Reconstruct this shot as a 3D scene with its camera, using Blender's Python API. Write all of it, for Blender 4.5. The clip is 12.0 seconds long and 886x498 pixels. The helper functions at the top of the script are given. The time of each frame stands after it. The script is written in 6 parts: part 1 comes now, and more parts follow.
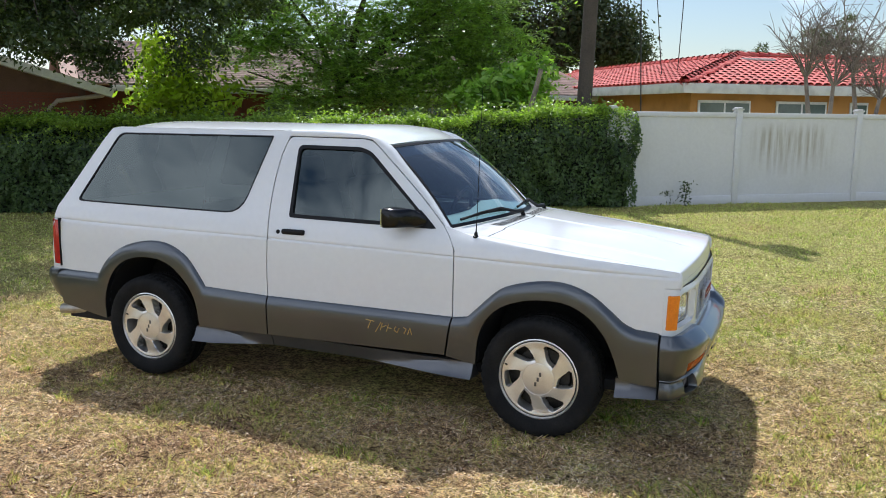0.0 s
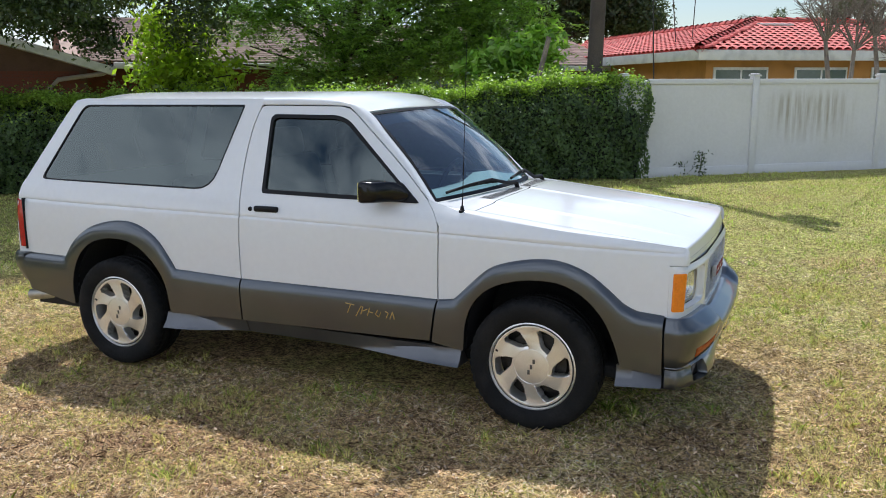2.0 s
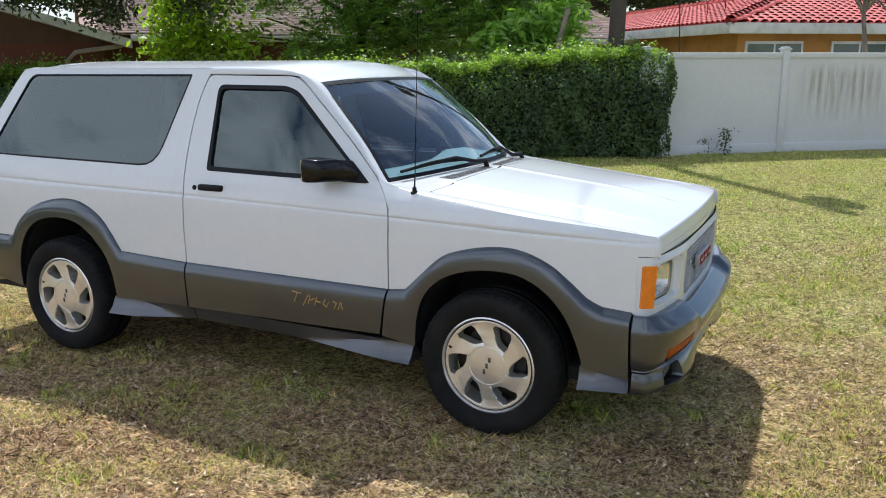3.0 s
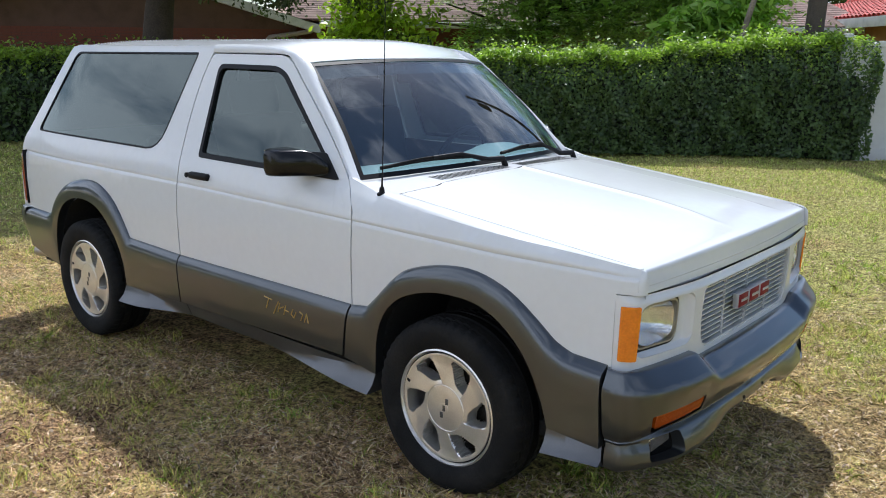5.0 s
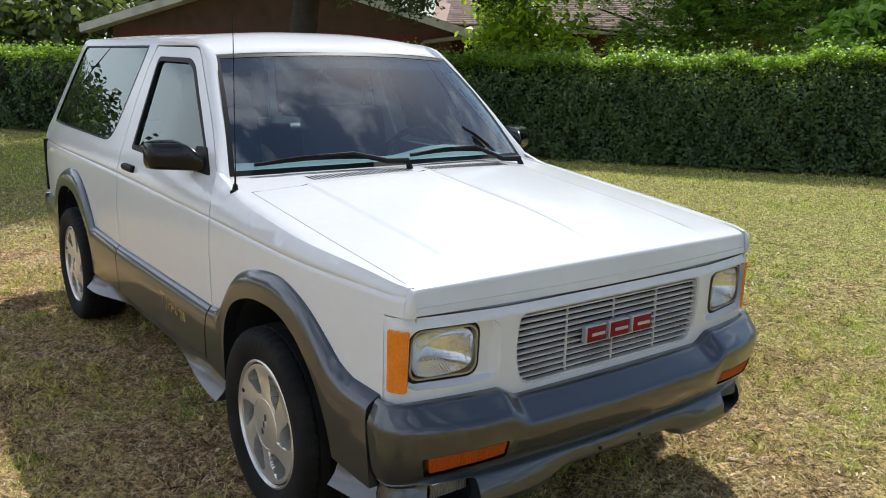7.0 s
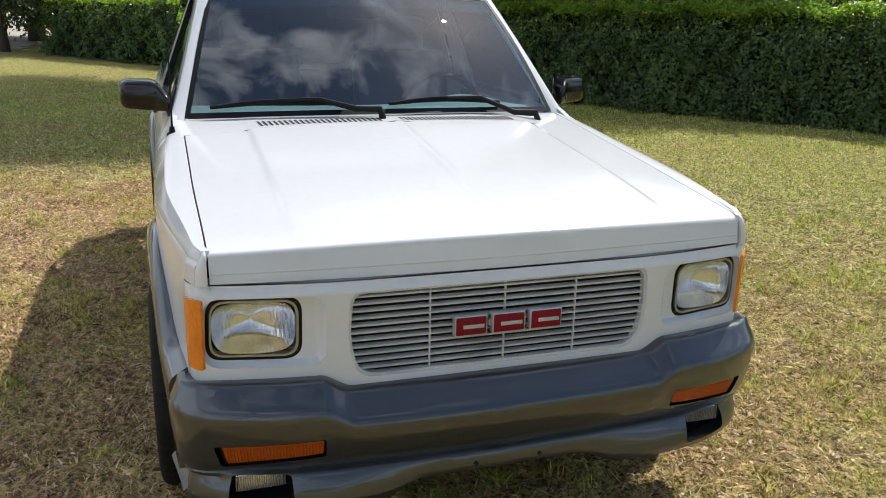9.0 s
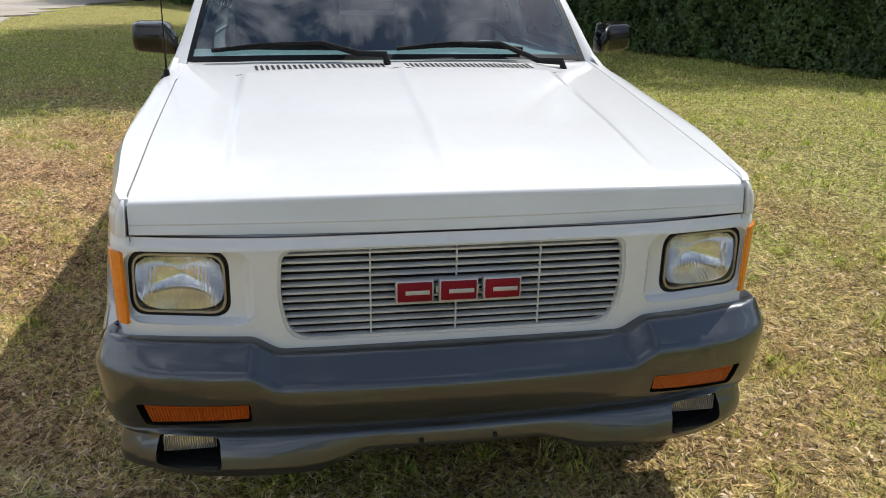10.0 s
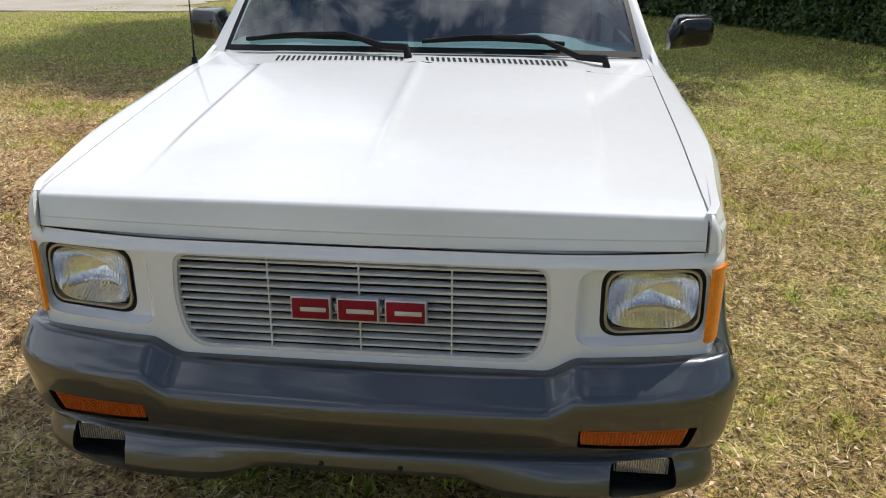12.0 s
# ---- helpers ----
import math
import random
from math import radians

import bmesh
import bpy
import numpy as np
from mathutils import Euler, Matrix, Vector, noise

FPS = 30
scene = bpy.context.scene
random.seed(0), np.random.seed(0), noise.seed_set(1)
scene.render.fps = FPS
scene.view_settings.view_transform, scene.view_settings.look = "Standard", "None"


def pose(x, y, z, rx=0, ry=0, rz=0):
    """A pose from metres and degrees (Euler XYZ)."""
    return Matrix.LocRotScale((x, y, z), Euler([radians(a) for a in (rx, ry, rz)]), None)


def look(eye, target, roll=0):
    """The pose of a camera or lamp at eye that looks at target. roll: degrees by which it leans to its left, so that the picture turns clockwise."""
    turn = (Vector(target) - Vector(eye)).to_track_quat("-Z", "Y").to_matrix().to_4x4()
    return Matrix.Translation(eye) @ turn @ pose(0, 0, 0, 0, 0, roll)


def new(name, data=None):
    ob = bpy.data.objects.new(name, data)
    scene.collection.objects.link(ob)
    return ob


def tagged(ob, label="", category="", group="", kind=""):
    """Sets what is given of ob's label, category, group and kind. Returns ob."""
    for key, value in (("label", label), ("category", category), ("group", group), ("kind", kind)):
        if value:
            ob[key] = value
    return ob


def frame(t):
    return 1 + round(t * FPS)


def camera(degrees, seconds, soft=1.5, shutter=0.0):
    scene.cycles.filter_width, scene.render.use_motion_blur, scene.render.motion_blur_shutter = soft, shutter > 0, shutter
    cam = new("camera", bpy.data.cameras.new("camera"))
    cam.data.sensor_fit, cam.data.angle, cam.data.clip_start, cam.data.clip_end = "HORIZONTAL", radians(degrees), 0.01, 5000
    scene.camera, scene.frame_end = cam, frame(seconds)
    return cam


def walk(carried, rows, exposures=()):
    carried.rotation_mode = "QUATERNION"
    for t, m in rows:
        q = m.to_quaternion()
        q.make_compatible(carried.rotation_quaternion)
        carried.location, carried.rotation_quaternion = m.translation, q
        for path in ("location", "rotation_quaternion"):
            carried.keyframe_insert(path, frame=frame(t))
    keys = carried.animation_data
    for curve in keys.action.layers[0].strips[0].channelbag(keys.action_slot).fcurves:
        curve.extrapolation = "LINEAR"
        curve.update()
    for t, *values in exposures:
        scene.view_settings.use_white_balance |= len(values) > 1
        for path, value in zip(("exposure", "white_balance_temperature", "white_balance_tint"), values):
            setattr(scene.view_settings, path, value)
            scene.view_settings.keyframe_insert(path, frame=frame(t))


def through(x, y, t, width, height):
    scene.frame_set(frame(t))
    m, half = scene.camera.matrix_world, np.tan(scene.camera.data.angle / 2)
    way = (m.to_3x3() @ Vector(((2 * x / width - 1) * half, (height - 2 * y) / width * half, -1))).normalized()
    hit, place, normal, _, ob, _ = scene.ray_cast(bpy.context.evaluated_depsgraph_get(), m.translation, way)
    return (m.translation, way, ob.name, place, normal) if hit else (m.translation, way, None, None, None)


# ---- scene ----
cam = camera(55.6, 12.0, soft=1.0)
PATH = [
    (0, (2.446, -4.924, 1.683), (1.681, -3.104, 1.363), 0.7),
    (0.5, (2.466, -4.896, 1.671), (1.702, -3.077, 1.344), 0.8),
    (1, (2.497, -4.842, 1.654), (1.711, -3.033, 1.319), 0.5),
    (1.5, (2.482, -4.729, 1.629), (1.684, -2.929, 1.276), 0.3),
    (2, (2.441, -4.498, 1.622), (1.645, -2.703, 1.245), -0.3),
    (2.5, (2.471, -4.263, 1.613), (1.658, -2.482, 1.206), -0.9),
    (2.7, (2.537, -4.156, 1.603), (1.707, -2.385, 1.184), -0.5),
    (4.3, (2.796, -3.295, 1.564), (1.694, -1.687, 1.115), -1.5),
    (4.5, (2.869, -3.197, 1.564), (1.71, -1.631, 1.114), -1.1),
    (5, (3.074, -2.953, 1.549), (1.805, -1.476, 1.091), 0.5),
    (5.5, (3.191, -2.692, 1.505), (1.885, -1.25, 1.041), 0.6),
    (6, (3.3, -2.408, 1.524), (1.949, -1.008, 1.059), -0.0),
    (6.5, (3.51, -2.16, 1.529), (2.048, -0.871, 1.08), 0.3),
    (6.7, (3.606, -2.06, 1.521), (2.094, -0.829, 1.075), 0.7),
    (8.3, (3.801, -1.13, 1.489), (2.05, -0.296, 1.002), 1.0),
    (8.5, (3.838, -1.024, 1.491), (2.059, -0.261, 0.99), 1.1),
    (9, (3.831, -0.789, 1.464), (2.012, -0.174, 0.906), 1.2),
    (9.5, (3.779, -0.548, 1.45), (1.939, -0.068, 0.828), 0.9),
    (10, (3.754, -0.34, 1.427), (1.896, -0.015, 0.761), 0.9),
    (10.5, (3.767, -0.133, 1.43), (1.897, 0.044, 0.745), 0.9),
    (11, (3.755, -0.006, 1.435), (1.881, 0.074, 0.742), -0.3),
    (11.5, (3.694, 0.137, 1.434), (1.822, 0.122, 0.728), 0.3),
    (12, (3.595, 0.336, 1.455), (1.735, 0.152, 0.742), 0.3),
]
EXPOSURES = [(0, 0.20, 5950, 10), (2.5, 0.16, 5900, 10), (4.5, 0.16, 5850, 10), (5.5, 0.17, 5850, 10), (6.5, 0.11, 6050, 10), (8.5, 0.07, 6300, 10), (11, 0.01, 6450, 10), (12, -0.06, 6450, 10)]
walk(cam, [(t, look(eye, target, roll)) for t, eye, target, roll in PATH], EXPOSURES)

# ---- light ----
SUN_WAY = Vector((0.40, -0.56, -1.0)).normalized()
sun = new("sun", bpy.data.lights.new("sun", "SUN"))
sun.data.energy, sun.data.angle, sun.data.color = 4.7, radians(0.6), (1.0, 0.95, 0.875)
sun.rotation_mode = "QUATERNION"
sun.rotation_quaternion = SUN_WAY.to_track_quat("-Z", "Y")
SUN_EL = math.asin(-SUN_WAY.z)
SUN_ROT = math.atan2(-SUN_WAY.x, -SUN_WAY.y)

world = bpy.data.worlds.new("world")
scene.world = world
world.use_nodes = True
wn, wl = world.node_tree.nodes, world.node_tree.links
wn.clear()
sky = wn.new("ShaderNodeTexSky")
sky.sky_type, sky.sun_disc, sky.sun_elevation, sky.sun_rotation = "NISHITA", False, SUN_EL, SUN_ROT
sky.dust_density, sky.air_density = 0.7, 1.1
wco = wn.new("ShaderNodeTexCoord")
wmap = wn.new("ShaderNodeMapping")
wmap.inputs["Scale"].default_value = (1.0, 1.0, 2.2)
wmap.inputs["Location"].default_value = (1.7, 0.58, 0.9)
wl.new(wco.outputs["Generated"], wmap.inputs["Vector"])
cloud = wn.new("ShaderNodeTexNoise")
cloud.inputs["Scale"].default_value, cloud.inputs["Detail"].default_value, cloud.inputs["Roughness"].default_value = 2.9, 9.0, 0.62
cloud.inputs["Distortion"].default_value = 0.35
wl.new(wmap.outputs["Vector"], cloud.inputs["Vector"])
cramp = wn.new("ShaderNodeValToRGB")
cramp.color_ramp.elements[0].position, cramp.color_ramp.elements[1].position = 0.50, 0.68
csep = wn.new("ShaderNodeSeparateXYZ")
wl.new(wco.outputs["Generated"], csep.inputs["Vector"])
clow = wn.new("ShaderNodeMapRange")
clow.inputs["From Min"].default_value, clow.inputs["From Max"].default_value = 0.0, 0.9
clow.inputs["To Min"].default_value, clow.inputs["To Max"].default_value = 0.115, 0.02
wl.new(csep.outputs["Z"], clow.inputs["Value"])
csum = wn.new("ShaderNodeMath")
csum.operation = "ADD"
wl.new(cloud.outputs["Fac"], csum.inputs[0])
cside = wn.new("ShaderNodeVectorMath")
cside.operation = "DOT_PRODUCT"
cside.inputs[1].default_value = (-0.05, -0.105, 0.0)
wl.new(wco.outputs["Generated"], cside.inputs[0])
clift = wn.new("ShaderNodeMath")
clift.operation = "ADD"
wl.new(clow.outputs["Result"], clift.inputs[0])
wl.new(cside.outputs["Value"], clift.inputs[1])
wl.new(clift.outputs["Value"], csum.inputs[1])
wl.new(csum.outputs["Value"], cramp.inputs["Fac"])
cmix = wn.new("ShaderNodeMix")
cmix.data_type = "RGBA"
wl.new(cramp.outputs["Color"], cmix.inputs["Factor"])
wl.new(sky.outputs["Color"], cmix.inputs[6])
cmix.inputs[7].default_value = (11.6, 12.2, 13.4, 1)
bg = wn.new("ShaderNodeBackground")
bg.inputs["Strength"].default_value = 0.094
wl.new(cmix.outputs[2], bg.inputs["Color"])
wout = wn.new("ShaderNodeOutputWorld")
wl.new(bg.outputs["Background"], wout.inputs["Surface"])


# ---- materials ----
def material(name, base, rough=0.5, metal=0.0, vary=0.12, grain=8.0, fine=90.0, bump=0.0, coat=0.0, second=None, amount=0.5, spec=0.5, random_tone=0.0, island=0.0, coat_rough=0.05):
    """Principled material with tone variation at two scales, optional second colour in patches and a fine bump."""
    m = bpy.data.materials.new(name)
    m.use_nodes = True
    n, l = m.node_tree.nodes, m.node_tree.links
    b = n["Principled BSDF"]
    b.inputs["Roughness"].default_value, b.inputs["Metallic"].default_value = rough, metal
    b.inputs["Coat Weight"].default_value, b.inputs["Coat Roughness"].default_value = coat, coat_rough
    b.inputs["Specular IOR Level"].default_value = spec
    co = n.new("ShaderNodeTexCoord")
    big, small = n.new("ShaderNodeTexNoise"), n.new("ShaderNodeTexNoise")
    for tex, s, d in ((big, grain, 4.0), (small, fine, 3.0)):
        tex.inputs["Scale"].default_value, tex.inputs["Detail"].default_value = s, d
        l.new(co.outputs["Object"], tex.inputs["Vector"])
    mix = n.new("ShaderNodeMix")
    mix.data_type = "RGBA"
    mix.inputs[6].default_value = (*base, 1)
    mix.inputs[7].default_value = (*(second or [c * 0.75 for c in base]), 1)
    ramp = n.new("ShaderNodeValToRGB")
    ramp.color_ramp.elements[0].position, ramp.color_ramp.elements[1].position = 0.62 - amount * 0.35, 0.80 - amount * 0.2
    l.new(big.outputs["Fac"], ramp.inputs["Fac"])
    l.new(ramp.outputs["Color"], mix.inputs["Factor"])
    hsv = n.new("ShaderNodeHueSaturation")
    rng = n.new("ShaderNodeMapRange")
    rng.inputs["To Min"].default_value, rng.inputs["To Max"].default_value = 1 - vary, 1 + vary
    rng.inputs["From Min"].default_value, rng.inputs["From Max"].default_value = 0.3, 0.7
    l.new(small.outputs["Fac"], rng.inputs["Value"])
    value = rng.outputs["Result"]
    for strength, kind, socket in ((random_tone, "ShaderNodeObjectInfo", "Random"), (island, "ShaderNodeNewGeometry", "Random Per Island")):
        if strength:
            info, r2, mul = n.new(kind), n.new("ShaderNodeMapRange"), n.new("ShaderNodeMath")
            r2.inputs["To Min"].default_value, r2.inputs["To Max"].default_value = 1 - strength, 1 + strength
            l.new(info.outputs[socket], r2.inputs["Value"])
            mul.operation = "MULTIPLY"
            l.new(value, mul.inputs[0])
            l.new(r2.outputs["Result"], mul.inputs[1])
            value = mul.outputs["Value"]
    l.new(value, hsv.inputs["Value"])
    l.new(mix.outputs[2], hsv.inputs["Color"])
    l.new(hsv.outputs["Color"], b.inputs["Base Color"])
    if bump:
        bp = n.new("ShaderNodeBump")
        bp.inputs["Strength"].default_value, bp.inputs["Distance"].default_value = bump, 0.01
        l.new(small.outputs["Fac"], bp.inputs["Height"])
        l.new(bp.outputs["Normal"], b.inputs["Normal"])
    return m


def glass(name, tint, sheen=(1.0, 1.0, 1.0), rough=0.0, ior=1.75):
    """Tinted pane: coloured see-through with a clear gloss by the Fresnel law."""
    m = bpy.data.materials.new(name)
    m.use_nodes = True
    n, l = m.node_tree.nodes, m.node_tree.links
    n.clear()
    tr, gl, mix, lw, pw, fr, out = (n.new(k) for k in ("ShaderNodeBsdfTransparent", "ShaderNodeBsdfGlossy", "ShaderNodeMixShader", "ShaderNodeLayerWeight", "ShaderNodeMath", "ShaderNodeMath", "ShaderNodeOutputMaterial"))
    tr.inputs["Color"].default_value = (*tint, 1)
    gl.inputs["Roughness"].default_value = rough
    gl.inputs["Color"].default_value = (*sheen, 1)
    base = ((ior - 1) / (ior + 1)) ** 2
    lw.inputs["Blend"].default_value = 0.5
    pw.operation, fr.operation = "POWER", "MULTIPLY_ADD"
    l.new(lw.outputs["Facing"], pw.inputs[0])
    pw.inputs[1].default_value = 5.0
    l.new(pw.outputs["Value"], fr.inputs[0])
    fr.inputs[1].default_value, fr.inputs[2].default_value = 1 - base, base
    l.new(fr.outputs["Value"], mix.inputs["Fac"])
    l.new(tr.outputs["BSDF"], mix.inputs[1])
    l.new(gl.outputs["BSDF"], mix.inputs[2])
    l.new(mix.outputs["Shader"], out.inputs["Surface"])
    return m


def foliage(name, dark, light, through=0.35, gloss=0.45):
    """Leaves: tone by leaf, light passing through the blade."""
    m = bpy.data.materials.new(name)
    m.use_nodes = True
    n, l = m.node_tree.nodes, m.node_tree.links
    b, out = n["Principled BSDF"], n["Material Output"]
    b.inputs["Roughness"].default_value = gloss
    info = n.new("ShaderNodeNewGeometry")
    ramp = n.new("ShaderNodeValToRGB")
    ramp.color_ramp.elements[0].color, ramp.color_ramp.elements[1].color = (*dark, 1), (*light, 1)
    co, tex, add = n.new("ShaderNodeTexCoord"), n.new("ShaderNodeTexNoise"), n.new("ShaderNodeMath")
    tex.inputs["Scale"].default_value, tex.inputs["Detail"].default_value = 1.3, 3.0
    l.new(co.outputs["Object"], tex.inputs["Vector"])
    add.operation = "MULTIPLY_ADD"
    add.inputs[1].default_value = 0.55
    l.new(info.outputs["Random Per Island"], add.inputs[0])
    sub = n.new("ShaderNodeMath")
    sub.operation = "SUBTRACT"
    l.new(tex.outputs["Fac"], sub.inputs[0])
    sub.inputs[1].default_value = 0.28
    l.new(sub.outputs["Value"], add.inputs[2])
    l.new(add.outputs["Value"], ramp.inputs["Fac"])
    l.new(ramp.outputs["Color"], b.inputs["Base Color"])
    tl, mix = n.new("ShaderNodeBsdfTranslucent"), n.new("ShaderNodeMixShader")
    warm = n.new("ShaderNodeMix")
    warm.data_type, warm.blend_type = "RGBA", "MULTIPLY"
    warm.inputs["Factor"].default_value = 1.0
    warm.inputs[7].default_value = (1.5, 1.75, 0.75, 1)
    l.new(ramp.outputs["Color"], warm.inputs[6])
    l.new(warm.outputs[2], tl.inputs["Color"])
    mix.inputs["Fac"].default_value = through
    l.new(b.outputs["BSDF"], mix.inputs[1])
    l.new(tl.outputs["BSDF"], mix.inputs[2])
    l.new(mix.outputs["Shader"], out.inputs["Surface"])
    return m


PAINT = material("white_car_paint", (0.68, 0.69, 0.70), 0.45, 0.0, 0.015, 1.5, 30, coat=1.0, second=(0.685, 0.69, 0.695), spec=0.15, coat_rough=0.11)
CLADDING = material("dark_grey_cladding_paint", (0.082, 0.089, 0.097), 0.36, 0.84, 0.04, 3.0, 300, coat=1.0, second=(0.075, 0.081, 0.089), coat_rough=0.06)
# paler than the cladding: light on the upturned flares is in this colour
SKIRT = material("skylit_skirt_grey", (0.125, 0.126, 0.132), 0.38, 0.7, 0.04, 3.0, 200, coat=0.4)
RUBBER = material("black_rubber", (0.006, 0.006, 0.006), 0.8, 0.0, 0.25, 9, 120, bump=0.25, second=(0.014, 0.013, 0.012), spec=0.25)
TRIM = material("black_trim", (0.006, 0.006, 0.007), 0.5, 0.0, 0.1, 6, 150, spec=0.22)
GLOSS_BLACK = material("gloss_black_plastic", (0.005, 0.005, 0.006), 0.16, 0.0, 0.1, 6, 150, spec=0.35)
DARK = material("dark_underbody", (0.010, 0.010, 0.010), 0.9, 0.0, 0.3, 5, 60, bump=0.2)
ALLOY = material("machined_alloy", (0.80, 0.78, 0.74), 0.30, 0.78, 0.06, 10, 220, second=(0.68, 0.65, 0.60))
CHROME = material("chrome", (0.70, 0.70, 0.70), 0.22, 1.0, 0.02, 8, 100)
REFLECTOR = material("lamp_reflector", (0.84, 0.84, 0.85), 0.11, 1.0, 0.04, 25, 40, bump=0.25)
# the prisms of the lens break the bowl's reflections into upright stripes
_n, _l = REFLECTOR.node_tree.nodes, REFLECTOR.node_tree.links
_wave, _bump, _at = _n.new("ShaderNodeTexWave"), _n.new("ShaderNodeBump"), _n.new("ShaderNodeTexCoord")
_wave.bands_direction = "Y"
_wave.inputs["Scale"].default_value, _wave.inputs["Distortion"].default_value = 34.0, 0.8
_bump.inputs["Strength"].default_value, _bump.inputs["Distance"].default_value = 0.22, 0.002
_l.new(_at.outputs["Object"], _wave.inputs["Vector"])
_l.new(_wave.outputs["Fac"], _bump.inputs["Height"])
_l.new(_bump.outputs["Normal"], _n["Principled BSDF"].inputs["Normal"])
BAR = material("pale_grille_bar", (0.60, 0.60, 0.59), 0.35, 0.0, 0.05, 8, 150)
RED = material("red_badge_enamel", (0.23, 0.003, 0.016), 0.5, 0.0, 0.05, 8, 100, coat=0.06, spec=0.2)
GOLD = material("gold_script", (0.50, 0.36, 0.12), 0.4, 0.5, 0.1, 12, 200)
AMBER = material("amber_lens", (0.38, 0.070, 0.004), 0.2, 0.0, 0.10, 14, 120, coat=0.3, second=(0.36, 0.066, 0.003))
AMBER_SIDE = material("amber_marker_lens", (0.78, 0.22, 0.008), 0.2, 0.0, 0.10, 14, 120, coat=0.4, second=(0.70, 0.18, 0.006))
TAIL_RED = material("red_lens", (0.42, 0.012, 0.012), 0.15, 0.0, 0.1, 14, 120, coat=0.6)
SIDE_GLASS = glass("tinted_side_glass", (0.15, 0.18, 0.165), (0.90, 1.0, 0.95), ior=2.0)
SCREEN_GLASS = glass("windscreen_glass", (0.50, 0.70, 0.76), ior=2.3)
LENS_GLASS = glass("lamp_lens_glass", (0.95, 0.96, 0.96), ior=1.5)
SEAT = material("grey_seat_leather", (0.055, 0.057, 0.062), 0.55, 0.0, 0.1, 5, 80, bump=0.2)
DASH = material("grey_green_dashboard", (0.19, 0.26, 0.26), 0.65, 0.0, 0.08, 4, 90, bump=0.15)
TRIM_CLOTH = material("cabin_lining", (0.06, 0.06, 0.065), 0.9, 0.0, 0.1, 5, 80)
FROST = material("fluted_lamp_glass", (0.80, 0.81, 0.82), 0.25, 0.0, 0.05, 12, 90, coat=1.0)
frost_nodes, frost_links = FROST.node_tree.nodes, FROST.node_tree.links
frost_clear, frost_mix = frost_nodes.new("ShaderNodeBsdfTransparent"), frost_nodes.new("ShaderNodeMixShader")
frost_mix.inputs["Fac"].default_value = 0.13
frost_links.new(frost_clear.outputs["BSDF"], frost_mix.inputs[1])
frost_links.new(frost_nodes["Principled BSDF"].outputs["BSDF"], frost_mix.inputs[2])
frost_links.new(frost_mix.outputs["Shader"], frost_nodes["Material Output"].inputs["Surface"])
LAMP_RIM = material("dull_lamp_rim", (0.40, 0.37, 0.31), 0.38, 0.6, 0.06, 20, 120)
SILVER = material("silver_edge", (0.55, 0.55, 0.57), 0.35, 0.3, 0.03, 8, 100)
FOG_LENS = material("fog_lamp_glass", (0.60, 0.61, 0.60), 0.18, 0.8, 0.1, 20, 90, coat=0.8)
RIB = material("lamp_rib", (0.16, 0.16, 0.16), 0.3, 0.2, 0.1, 20, 90)
MIRROR = material("mirror_glass", (0.85, 0.86, 0.87), 0.02, 1.0, 0.01, 5, 60)


# ---- shape helpers ----
def part(name, bm, mat, parent=None, label="", sharp=38, smooth=True):
    """One bmesh as one mesh object, under a thing or a part."""
    me = bpy.data.meshes.new(name)
    bm.to_mesh(me)
    bm.free()
    if smooth:
        me.shade_smooth()
        me.set_sharp_from_angle(angle=radians(sharp))
    me.materials.append(mat)
    ob = new(name, me)
    if parent is not None:
        ob.parent = parent
        ob.matrix_parent_inverse = Matrix.Identity(4)
        ob.matrix_basis = Matrix.Identity(4)
    if label:
        tagged(ob, label)
    return ob


def thing(name, label, category, at=(0, 0, 0), group="", kind=""):
    return tagged_empty(name, label, category, at, group, kind)


def tagged_empty(name, label, category, at, group, kind):
    ob = new(name)
    ob.matrix_basis = pose(*at) if len(at) == 3 else pose(*at)
    return tagged(ob, label, category, group, kind)


def arrays(name, verts, faces, mat, parent=None, label="", smooth=False):
    """A mesh object from numpy arrays of points and faces (all faces of one size)."""
    me = bpy.data.meshes.new(name)
    verts, faces = np.asarray(verts, np.float32), np.asarray(faces, np.int32)
    k = faces.shape[1]
    me.vertices.add(len(verts))
    me.vertices.foreach_set("co", verts.ravel())
    me.loops.add(faces.size)
    me.loops.foreach_set("vertex_index", faces.ravel())
    me.polygons.add(len(faces))
    me.polygons.foreach_set("loop_start", np.arange(0, faces.size, k, dtype=np.int32))
    me.update(calc_edges=True)
    if smooth:
        me.shade_smooth()
    me.materials.append(mat)
    ob = new(name, me)
    if parent is not None:
        ob.parent = parent
    if label:
        tagged(ob, label)
    return ob


def loft(bm, rows, close_u=False, close_v=False):
    grid = [[bm.verts.new(p) for p in row] for row in rows]
    n, m = len(grid), len(grid[0])
    for i in range(n if close_v else n - 1):
        for j in range(m if close_u else m - 1):
            quad = [grid[i][j], grid[i][(j + 1) % m], grid[(i + 1) % n][(j + 1) % m], grid[(i + 1) % n][j]]
            corners = {tuple(round(c, 6) for c in v.co): v for v in quad}
            if len(corners) > 2:
                bm.faces.new(list(corners.values()))
    return grid


